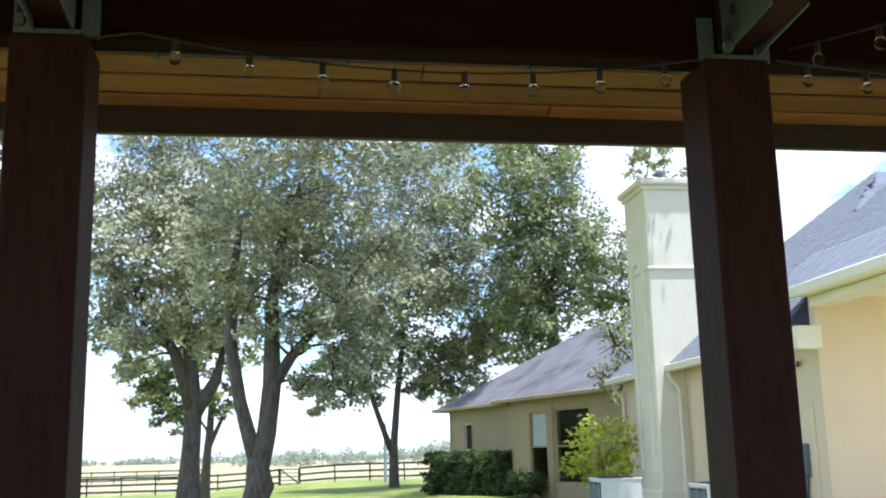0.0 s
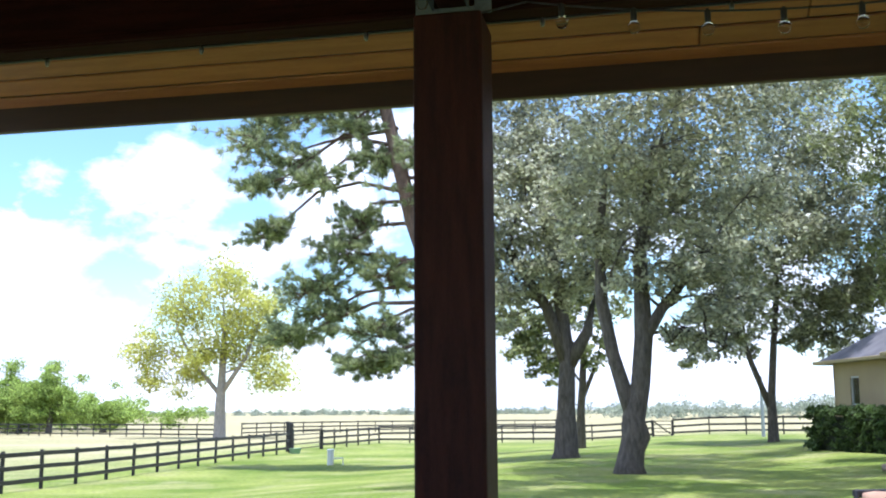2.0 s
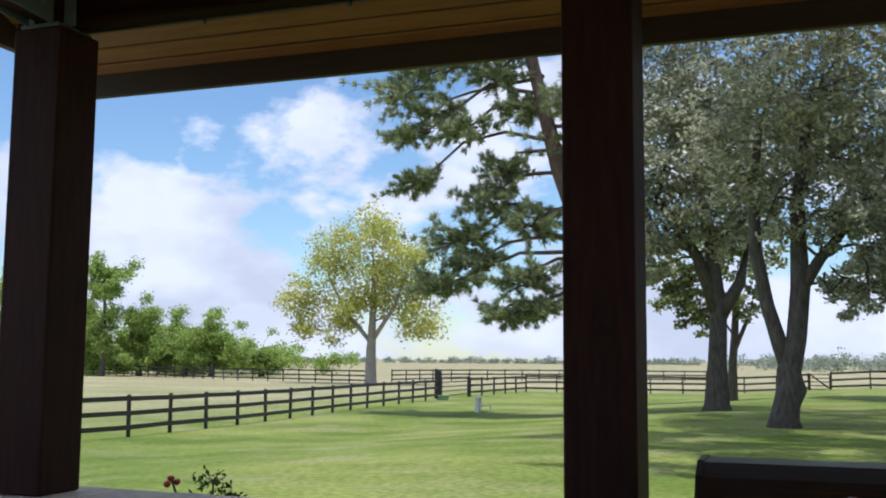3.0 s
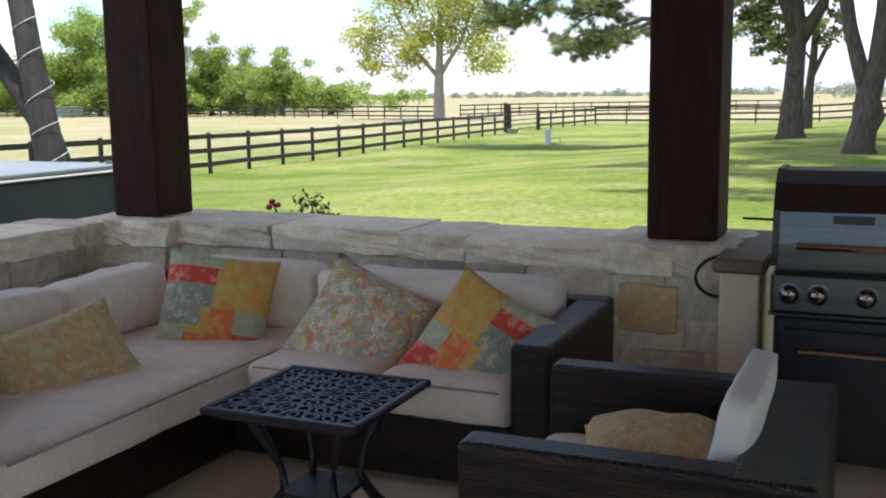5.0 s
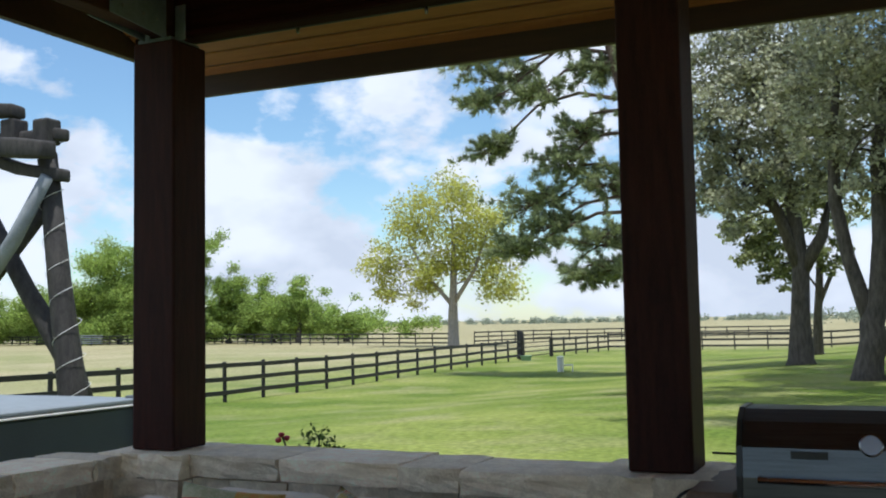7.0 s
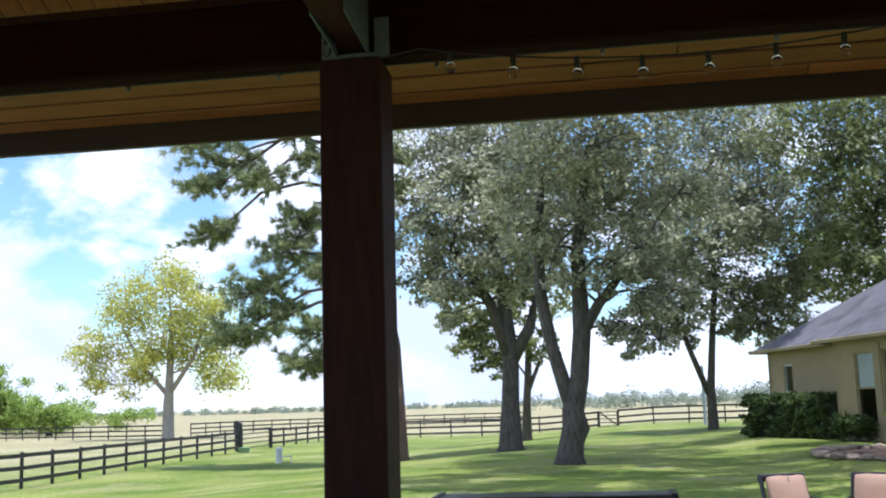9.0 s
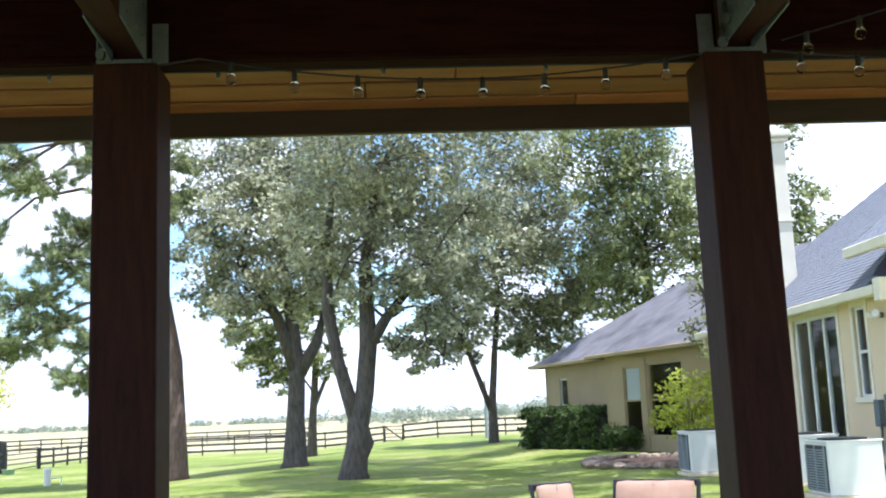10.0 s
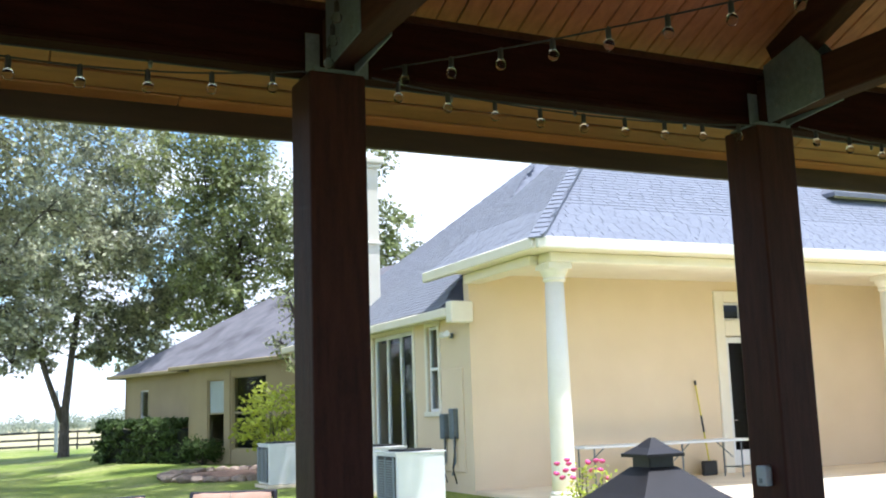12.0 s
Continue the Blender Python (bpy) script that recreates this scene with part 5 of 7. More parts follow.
def build_pine():
    base = (-9.4, 40.9, land(-9.4, 40.9))
    t = thing("pine_tree", "tall pine with long drooping branches and tufted needles", "tree", "trees", at=base)
    B = Vector(base)
    bm = tube(bmesh.new(), [Vector((0, 0, -0.2)), Vector((0, 0, 0.3)), Vector((-9.55, 40.9, 4.0)) - B, Vector((-10.2, 40.9, 7.5)) - B, Vector((-10.9, 40.9, 9.4)) - B, Vector((-12.1, 40.9, 14.4)) - B, Vector((-12.6, 40.9, 18.5)) - B, Vector((-12.7, 40.9, 21.5)) - B],
              [0.62, 0.5, 0.42, 0.39, 0.36, 0.27, 0.16, 0.06], 12)
    for v in bm.verts:
        v.co += noise.noise_vector(v.co * 2) * 0.04
    part("trunk", bm, M_PBARK, t, "", True)
    cl = [(-18.2, 40.9, 13.1, 1.1), (-16.4, 40.9, 12.0, 1.15), (-17.3, 40.9, 9.0, 0.9), (-15.1, 40.9, 14.2, 1.5), (-13.3, 40.9, 13.5, 1.2), (-12.2, 40.9, 11.9, 1.2), (-15.3, 40.9, 6.4, 1.4), (-16.3, 40.9, 4.5, 1.1),
          (-13.8, 40.9, 8.1, 1.2), (-13.2, 40.9, 9.3, 1.0), (-12.2, 40.9, 4.6, 1.2), (-13.2, 40.9, 3.2, 0.95), (-11.7, 40.9, 7.0, 1.2), (-11.2, 40.9, 3.4, 0.7), (-8.9, 40.9, 10.2, 1.4), (-9.6, 40.9, 11.9, 1.4),
          (-16.5, 41.5, 16.5, 1.5), (-13.9, 40.5, 17.0, 1.6), (-10.8, 41, 16.2, 1.6), (-12.6, 41, 20.4, 1.5), (-14.6, 39.8, 11.0, 0.9), (-17.6, 40.4, 11.0, 0.7), (-17.2, 40.9, 14.2, 0.9), (-14.6, 40.9, 5.3, 0.8)]
    r = random.Random(4)
    tips = []
    for i, (x, y, z, rad) in enumerate(cl):
        c = Vector((x - 0.45, y, z)) - B
        zt = min(18.0, z + 0.8 + abs(x + 11) * 0.12)
        f = max(0.0, (zt - 4) / 14.5)
        src = Vector((-9.55 - 3.05 * min(1, f), 40.9, zt)) - B
        br = bmesh.new()
        limb(br, src, c, 0.1, 0.035, i, 0.2)
        out = (c - src).normalized()
        for k in range(int(12 + rad * 26)):
            # flat sprays: twigs leave the limb and turn their tips up
            back = r.random() ** 1.6 * min(2.2, (c - src).length * 0.5)
            o = Vector((r.gauss(0, 0.62), r.gauss(0, 0.62), r.gauss(-0.05, 0.3))) * rad
            a = c - out * (back * 0.9) + o * 0.15
            q = c - out * back * 0.6 + o + Vector((0, 0, 0.12 * rad))
            limb(br, a, q, 0.024, 0.009, i * 9 + k, 0.1, 4)
            d = (q - a).normalized()
            for w in (1.0, 0.72, 0.48):
                tips.append((a.lerp(q, w) + Vector((r.uniform(-0.06, 0.06), r.uniform(-0.06, 0.06), 0)), (d + Vector((0, 0, 0.5))).normalized(), r.uniform(0.3, 0.44) * (0.8 + 0.2 * w)))
        part("branch", br, M_PBARK, t, "", True)
    g = np.random.default_rng(8)
    per = 42
    p = np.repeat(np.array([q for q, _, _ in tips]), per, axis=0)
    d = np.repeat(np.array([q for _, q, _ in tips]), per, axis=0) * 0.9 + g.normal(size=(len(tips) * per, 3)) * 0.46
    d /= np.linalg.norm(d, axis=1)[:, None]
    ln = np.repeat(np.array([q for _, _, q in tips]), per)[:, None] * g.uniform(0.7, 1.25, (len(p), 1))
    side = np.cross(d, g.normal(size=d.shape))
    side /= np.linalg.norm(side, axis=1)[:, None]
    co = np.stack((p - side * 0.008, p + d * ln * 0.5 + side * 0.018, p + d * ln, p + d * ln * 0.5 - side * 0.018), axis=1).reshape(-1, 3)
    cr = new("needles", quad_mesh("needles", co, M_NEEDLE))
    cr.parent = t


build_pine()

tree("ash_tree", "yellow-green tree standing alone in the pasture", (-41.8, 89, land(-41.8, 89)),
     [[(-41.8, 89, land(-41.8, 89), 0.5), (-41.8, 89, 2.2, 0.44), (-41.7, 89, 5.0, 0.34), (-41.6, 89, 9.5, 0.18)], [(-41.8, 89, 3.0, 0.24), (-44.5, 89, 6.0, 0.16), (-46.5, 89, 9.5, 0.1)], [(-41.7, 89, 3.2, 0.24), (-39.4, 89, 6.5, 0.16), (-38.2, 89, 9.5, 0.1)]],
     [(-42.2 + (x + 41.8) * 1.12, y, z * 1.04, r * 1.08) for x, y, z, r in [(-41.6, 89, 8.6, 3.0), (-41.5, 89, 12.8, 3.0), (-47.6, 89, 7.4, 2.4), (-45.6, 89, 10.8, 2.8), (-38.1, 89, 10.0, 2.7), (-37.2, 89, 4.9, 2.2), (-47.4, 89, 4.4, 1.7), (-44.3, 89, 4.2, 1.8), (-37.0, 89, 7.4, 1.8), (-43.2, 88, 6.6, 2.0), (-39.5, 90, 7.2, 2.0)]],
     M_ASHB, M_YEL, 310, 0.32, 15, clump=0.36, subs=4.0)

for i, (x, y, z, rr, lab, lf) in enumerate(((-105.5, 112, 7.4, 7.2, "broad green tree at the pasture edge", M_MESQ), (-121, 112, 4.0, 5.2, "broad green tree at the pasture edge", M_MESQ), (-87.3, 106, 11.4, 3.0, "tall thin leafed tree behind the corner post", M_MESQ),
                                  (-97, 112, 5.6, 5.4, "rounded green tree at the pasture edge", M_MESQ), (-84.6, 110, 4.6, 3.9, "rounded green tree at the pasture edge", M_MESQ), (-73.6, 110, 3.5, 3.3, "rounded green tree at the pasture edge", M_MESQ), (-79, 112, 3.8, 3.5, "rounded green tree at the pasture edge", M_MESQ),
                                  (-133, 110, 4.6, 5.6, "broad green tree at the pasture edge", M_MESQ), (-70, 116, 1.6, 2.4, "low green bush at the pasture edge", M_MESQ), (-152, 118, 6, 7.0, "broad green tree at the pasture edge", M_MESQ))):
    b = (x, y, land(x, y))
    rg = random.Random(i)
    cl = [(x + rg.gauss(0, 0.5) * rr, y + rg.gauss(0, 0.3) * rr, z + rg.gauss(0.05, 0.36) * rr, rr * rg.uniform(0.16, 0.34)) for _ in range(26)] + [(x, y, z * 0.9, rr * 0.55)] + [(x + rg.uniform(-1.3, 1.3) * rr, y + rg.uniform(-0.4, 0.4) * rr, rg.uniform(0.1, 0.6) * z, rr * rg.uniform(0.18, 0.34)) for _ in range(16)]
    if z > 8:
        cl += [(x + 1, y, 7.0, 1.4), (x - 1.4, y, 5.0, 1.6), (x + 0.6, y, 3.4, 1.6), (x + 1.6, y, 9.6, 1.0), (x + 2.0, y, 12.4, 1.1)]
    tree("pasture_tree", lab, b, [[(x, y, b[2], 0.35), (x + 0.2, y, 1.5, 0.28), (x, y, max(2.5, z), 0.15)]], cl, M_BARK, lf, 460, 0.33, 30 + i, "pasture trees", clump=0.45, subs=5.0)


def woods(name, label, centres, per, size, mat, seed):
    tagged(new(name, leaf_mesh(name, centres, per, size, mat, seed, clump=0.5, subs=3.0)), label, "woods", kind="stuff")


rg = random.Random(5)
woods("brush_line", "low olive brush along the pasture edge", [(-90 + k * 1.2 + rg.uniform(-1, 1), 134 + rg.uniform(-4, 4), rg.uniform(0.6, 2.9), rg.uniform(0.8, 1.8)) for k in range(19)]
      + [(-165 + k * 1.6 + rg.uniform(-1, 1), 124 + rg.uniform(-4, 4), rg.uniform(0.3, 2.4), rg.uniform(1.4, 3.0)) for k in range(58)], 300, 0.36, M_MESQ, 21)
# both far belts take their haze from the leaf colour
woods("far_woods", "far treeline beyond the pasture, haze put into its leaf colour", [(x + rg.uniform(-3, 3), 560 + rg.uniform(-30, 40), rg.uniform(-1.0, 1.0), rg.uniform(1.0, 2.8)) for x in np.arange(-520, 320, 1.3)], 16, 1.2, M_FAR, 22)
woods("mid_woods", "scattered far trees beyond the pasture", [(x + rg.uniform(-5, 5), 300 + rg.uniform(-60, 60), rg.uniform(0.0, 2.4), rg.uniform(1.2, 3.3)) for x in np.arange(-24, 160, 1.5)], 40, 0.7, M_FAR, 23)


def hedge(name, label, category, a, b, width, h, mat, size, per, seed):
    """A clipped hedge from a to b."""
    a, b = Vector(a), Vector(b)
    d = b - a
    ln = d.length
    ang = math.degrees(math.atan2(d.y, d.x))
    t = thing(name, label, category, at=(a.x, a.y, land(a.x, a.y)), rz=ang)
    r = np.random.default_rng(seed)
    n = int(per * ln)
    p = np.column_stack((r.uniform(0, ln, n), r.uniform(-width / 2, width / 2, n), r.uniform(0.02, h, n)))
    push = r.integers(0, 3, n)
    p[push == 0, 2] = h + r.normal(0, 0.04, (push == 0).sum()) + 0.05 * np.sin(p[push == 0, 0] * 2.3)
    p[push == 1, 1] = -width / 2 + r.normal(0, 0.06, (push == 1).sum()) + 0.06 * np.sin(p[push == 1, 0] * 3.1)
    cl = [(float(x), float(y), float(z), 0.12) for x, y, z in p[:: 3]]
    c = new("foliage", leaf_mesh("foliage", cl, 500, size, mat, seed, clump=0.16, subs=100))
    c.parent = t
    # added dark box inside the leaves, its colour painting the hedge's inner shade
    part("core_wood", box(bmesh.new(), (0.1, -width / 2 + 0.25, 0), (ln - 0.1, width / 2 - 0.2, h - 0.25), 0.1), material(name + "_inner", (0.03, 0.035, 0.018), (0.02, 0.024, 0.012), 0.95), t)
    return t


hedge("hedge", "clipped dark green hedge along the house wing", "hedge", (5.3, 44.1), (7.75, 38.8), 1.6, 1.6, M_HEDGE, 0.15, 260, 40)


def shrub(name, label, at, rad, h, leaf, size, n, seed, stems=7, category="shrub"):
    t = thing(name, label, category, at=at)
    r = random.Random(seed)
    bm = bmesh.new()
    cl = []
    for k in range(stems):
        an = 2 * math.pi * k / stems + r.uniform(-0.3, 0.3)
        q = Vector((math.cos(an) * rad * r.uniform(0.2, 0.8), math.sin(an) * rad * r.uniform(0.2, 0.8), h * r.uniform(0.55, 0.95)))
        limb(bm, (0, 0, -0.05), q, 0.012 + h * 0.006, 0.006, seed + k, 0.15, 5)
        cl += [(q.x, q.y, q.z, rad * 0.42), (q.x * 0.7, q.y * 0.7, q.z * 0.6, rad * 0.4)]
    part("stem_cluster", bm, M_BARK, t)
    c = new("foliage", leaf_mesh("foliage", cl, n, size, leaf, seed, clump=0.2, subs=25))
    c.parent = t
    return t


shrub("shrub", "tall lime-yellow shrub by the air conditioner", (7.25, 26.2, -0.1), 1.0, 2.3, M_SHRUB, 0.15, 420, 50, 13)
shrub("shrub", "low grey-green shrub at the end of the hedge", (7.5, 36.5, -0.1), 0.8, 0.75, M_HEDGE, 0.13, 900, 51, 11)
rose = shrub("rose_bush", "dark leafed rose bush showing over the stone wall", (-3.98, 5.75, -0.15), 0.16, 1.0, M_HEDGE, 0.042, 16000, 52, 8)
for k, (dx, dy, dz) in enumerate(((-0.42, 0.0, 0.91), (-0.395, 0.03, 0.885), (-0.43, -0.02, 0.875))):
    part("blossom", lathe(bmesh.new(), [(0.01, -0.015), (0.024, 0.0), (0.022, 0.015), (0.006, 0.02)], 9, pose(dx, dy, dz, 20 * k)), M_REDP, rose, "red rose blossom", True)
part("cane", tube(bmesh.new(), [(-0.05, 0, 0.0), (-0.3, 0.02, 0.6), (-0.42, 0, 0.92)], 0.008, 5), M_BARK, rose)
fl = shrub("flower_pot_plant", "pink flowering plant on the patio", (6.55, 10.0, 0.1), 0.3, 0.68, M_SHRUB, 0.06, 900, 53, 9, "plant")
rf = random.Random(6)
for k in range(14):
    part("blossom", lathe(bmesh.new(), [(0.01, -0.02), (0.04, 0.0), (0.035, 0.02), (0.01, 0.03)], 9, pose(rf.uniform(-0.35, 0.35), rf.uniform(-0.3, 0.3), rf.uniform(0.5, 0.82), rf.uniform(-40, 40))), M_PETAL, fl, "pink blossom", True)
part("pot", lathe(bmesh.new(), [(0.17, -0.2), (0.24, 0.12), (0.26, 0.15), (0.22, 0.15)], 20), M_ROCK, fl, "clay pot")

# ------------------------------------------------------------------ paddock fences
def fence(label, pts, rails=3, h=1.22, step=2.4, drop=0.14, post_w=0.1):
    """Board fence along a run of points; posts follow the ground."""
    f = thing("board_fence", label, "fence", "paddock fences", at=(*pts[0], land(*pts[0])))
    O = Vector(f.location)
    line = []
    for a, b in zip(pts, pts[1:]):
        a, b = Vector(a), Vector(b)
        n = max(1, round((b - a).length / step))
        line += [a.lerp(b, k / n) for k in range(n)]
    line.append(Vector(pts[-1]))
    pm = mesh_of("post", bev_box((-post_w / 2, -post_w / 2, -0.3), (post_w / 2, post_w / 2, h + 0.04), 0.01), M_FENCE)
    rm = mesh_of("rail", bev_box((0, -0.02, -drop / 2), (1, 0.02, drop / 2), 0.006), M_FENCE)
    r = random.Random(len(line))
    for p in line:
        piece("post", pm, f, Matrix.Translation(Vector((p.x, p.y, land(p.x, p.y))) - O) @ pose(0, 0, 0, r.uniform(-1, 1), r.uniform(-1, 1), r.uniform(-8, 8)))
    for p, q in zip(line, line[1:]):
        for k in range(rails):
            z = 0.3 + k * (h - 0.38) / (rails - 1)
            a = Vector((p.x, p.y, land(p.x, p.y) + z + r.uniform(-0.015, 0.015)))
            b = Vector((q.x, q.y, land(q.x, q.y) + z + r.uniform(-0.015, 0.015)))
            d = b - a
            m = Matrix.Translation(a - O) @ d.to_track_quat("X", "Z").to_matrix().to_4x4() @ Matrix.Translation((0, -0.06, 0)) @ Matrix.Diagonal((d.length, 1, 1, 1))
            piece("rail", rm, f, m)


fence("black three board fence along the lawn edge", [(-19.2, 6.0), (-19.6, 18.0), (-20.2, 25.6), (-22.4, 47.0), (-23.2, 58.8)])
fence("black board fence running on from the gate", [(-23.2, 64.6), (-22.6, 76.0)])
fence("black board fence across the end of the lawn", [(-22.6, 76.0), (-11.0, 77.6), (-2.2, 77.6)], h=1.3)
fence("black board fence across the end of the lawn", [(-0.7, 77.6), (7.0, 77.5), (14.0, 77.5), (26.0, 77.5)], h=1.3)
fence("black board fence across the far pasture", [(-43.6, 92.0), (-64, 98.0), (-91, 112.0), (-104, 105.0), (-132, 112)], h=1.3)
fence("black board fence across the far pasture", [(-44.0, 99.0), (-42.5, 107.0), (-33.0, 117.0), (-12, 122)], h=1.3)


def gate(label, a, b, h, brace=True, mat=M_FENCE):
    a, b = Vector(a), Vector(b)
    ang = math.degrees(math.atan2(b.y - a.y, b.x - a.x))
    w = (b - a).length
    g = thing("field_gate", label, "gate", "paddock gates", at=(a.x, a.y, land(a.x, a.y)), rz=ang)
    for k in range(5):
        part("rail", bev_box((0.08, -0.025, 0.2 + k * (h - 0.25) / 4 - 0.03), (w - 0.08, 0.02, 0.2 + k * (h - 0.25) / 4 + 0.03), 0.006), mat, g)
    for x in (0.08, w - 0.08):
        part("stile", bev_box((x - 0.05, -0.035, 0.12), (x + 0.05, 0.03, h + 0.02), 0.008), mat, g)
    if brace:
        part("brace", bev_box((0, -0.045, -0.05), (math.hypot(w - 0.2, h - 0.3), -0.026, 0.05), 0.006, pose(0.1, 0, h - 0.05, 0, math.degrees(math.atan2(h - 0.3, w - 0.2)), 0)), mat, g)
    return g


gate("black braced wooden gate in the far fence", (-2.2, 77.6), (-0.7, 77.6), 1.3)
gate("dark pipe gate standing between tall posts", (-23.2, 59.4), (-23.2, 64.4), 1.35, False)
for x, y, h in ((-23.1, 58.9, 1.75), (-23.9, 60.4, 1.85), (-23.2, 64.6, 1.3)):
    p = thing("gate_post", "tall black round gate post", "post", "gate posts", at=(x, y, land(x, y)))
    part("pole", lathe(bmesh.new(), [(0.13, -0.3), (0.13, h - 0.05), (0.1, h)], 10), M_FENCE, p)
gb = thing("blue_gate", "pale blue pipe gate far across the pasture", "gate", at=(-104, 104.6, land(-104, 104.6)))
for k in range(5):
    part("rail", tube(bmesh.new(), [(-2.4, 0, 0.3 + k * 0.27), (2.4, 0, 0.3 + k * 0.27)], 0.045, 6), M_SPAC, gb)
bk = thing("feed_bucket", "pale green bucket at the foot of the gate post", "bucket", at=(-22.5, 58.0, land(-22.5, 58)))
part("body", lathe(bmesh.new(), [(0.28, 0.0), (0.36, 0.3), (0.33, 0.3)], 14), M_GREENP, bk)
wp = thing("well_pipe", "short white well pipe with a tap on the lawn", "pipe", at=(-16.1, 45.8, land(-16.1, 45.8)))
part("pipe", lathe(bmesh.new(), [(0.15, -0.1), (0.15, 0.62), (0.18, 0.63), (0.18, 0.7), (0.06, 0.74)], 14), M_WHITE, wp)
part("tap", tube(bmesh.new(), [(0.12, 0, 0.3), (0.6, 0, 0.32), (0.6, 0, 0.0)], 0.035, 8), M_WHITE, wp)
for x, y in ((5.1, 71.0),):
    p = thing("utility_pole", "thin pale pole beside the slim oak", "pole", at=(x, y, land(x, y)))
    part("pole", lathe(bmesh.new(), [(0.12, -0.2), (0.1, 3.9), (0.04, 4.0)], 10), M_SPAC, p)


# ------------------------------------------------------------------ house
BEFORE_HOUSE = set(bpy.data.objects)
def wall_panel(name, label, m, length, z0, z1, openings, mat, thick=0.22):
    """A wall along local x with openings (x0, x1, z0, z1) cut right through; its outer face is at y = 0."""
    bm = bmesh.new()
    xs = sorted({0, length, *[o[0] for o in openings], *[o[1] for o in openings]})
    for a, b in zip(xs, xs[1:]):
        zs = sorted([(o[2], o[3]) for o in openings if o[0] <= a and o[1] >= b])
        z = z0
        for p, q in zs:
            if p > z:
                box(bm, (a, 0, z), (b, thick, p))
            z = q
        if z < z1:
            box(bm, (a, 0, z), (b, thick, z1))
    bmesh.ops.remove_doubles(bm, verts=bm.verts, dist=0.0005)
    ob = part(name, bm, mat)
    ob.matrix_world = m
    return structure(ob, label, "wall")


def window(name, label, m, x0, x1, z0, z1, mullion=True, vertical=0, frame_w=0.06, mat=M_WHITE, glass=M_GLASS, trim=0.1, blind=False):
    w = new(name)
    w.matrix_world = m
    structure(w, label, "window")
    fr = bmesh.new()
    for a, b in (((x0, z0), (x0 + frame_w, z1)), ((x1 - frame_w, z0), (x1, z1)), ((x0 + frame_w, z0), (x1 - frame_w, z0 + frame_w)), ((x0 + frame_w, z1 - frame_w), (x1 - frame_w, z1))):
        box(fr, (a[0], 0.04, a[1]), (b[0], 0.12, b[1]), 0.006)
    if mullion:
        zc = (z0 + z1) / 2
        box(fr, (x0 + frame_w, 0.035, zc - 0.03), (x1 - frame_w, 0.11, zc + 0.03), 0.004)
    for k in range(vertical):
        xc = x0 + (x1 - x0) * (k + 1) / (vertical + 1)
        box(fr, (xc - 0.04, 0.035, z0 + frame_w), (xc + 0.04, 0.11, z1 - frame_w), 0.004)
    part("window_frame", fr, mat, w)
    p = part("pane", bev_box((x0 + frame_w, 0.07, z0 + frame_w), (x1 - frame_w, 0.078, z1 - frame_w)), glass, w)
    p.visible_shadow = False
    # dark sheet behind the pane, interior shade given as colour
    part("room", bev_box((x0 - 0.3, 0.9, z0 - 0.2), (x1 + 0.3, 0.95, z1 + 0.2)), M_ROOMSHADE, w, "near-black sheet standing in for the room's shade")
    if trim:
        t = bmesh.new()
        for a, b in (((x0 - trim, z0 - trim), (x0, z1 + trim)), ((x1, z0 - trim), (x1 + trim, z1 + trim)), ((x0, z1), (x1, z1 + trim))):
            box(t, (a[0], -0.035, a[1]), (b[0], 0.03, b[1]), 0.006)
        part("surround", t, M_TRIM, w)
        part("window_sill", bev_box((x0 - trim - 0.03, -0.07, z0 - trim), (x1 + trim + 0.03, 0.03, z0), 0.008), M_TRIM, w)
    if blind:
        part("blind", bev_box((x0 + frame_w, 0.1, (z0 + z1) / 2), (x1 - frame_w, 0.11, z1 - frame_w)), M_WHITE, w, "white drawn blind")
    return w


WX, DY = 9.07, 17.6            # west wall and porch wall of the house
side = pose(WX, 29.2, 0, 0, 0, -90)      # local x runs back towards the porch corner
L = 29.2 - DY


def sx(y):
    return 29.2 - y


wall_panel("wall_west", "pale cream stucco side wall of the house", side, L, -0.3, 3.6, [(sx(19.66), sx(19.1), 1.5, 3.28), (sx(22.9), sx(20.45), 0.15, 3.3), (sx(26.9), sx(26.2), 0.6, 3.2)], M_STUCCO)
window("window_1", "tall white framed sash window with dark glass", side, sx(19.66), sx(19.1), 1.5, 3.28)
window("window_2", "wide sliding glass doors in pale frames", side, sx(22.9), sx(20.45), 0.15, 3.3, False, 2, 0.09)
window("window_3", "narrow window beside the chimney", side, sx(26.9), sx(26.2), 0.6, 3.2)
trim_p = part("trim_panel", bev_box((sx(18.95), -0.03, 0.3), (sx(17.95), 0.0, 2.35), 0.01), M_STUCCO)
trim_p.matrix_world = side
structure(trim_p, "raised stucco panel on the side wall", "trim")
porch = pose(WX + 0.003, DY - 0.003, 0)
wall_panel("wall_porch", "cream yellow stucco wall under the porch", porch, 11.4, -0.3, 4.3, [(6.3, 7.4, 0.1, 2.95), (6.3, 7.4, 3.3, 3.7)], M_STUCCO)
window("window_4", "small divided transom window over the porch door", porch, 6.3, 7.4, 3.3, 3.7, False, 1, 0.05, trim=0)
dr = new("door_1")
dr.matrix_world = porch
structure(dr, "tall glazed dark door in a cream surround", "door")
ft = bmesh.new()
for a, b in (((6.05, -0.05), (6.3, 3.95)), ((7.4, -0.05), (7.65, 3.95)), ((6.3, 3.7), (7.4, 3.95)), ((6.3, 2.95), (7.4, 3.3))):
    box(ft, (a[0], -0.05, a[1]), (b[0], 0.04, b[1]), 0.01)
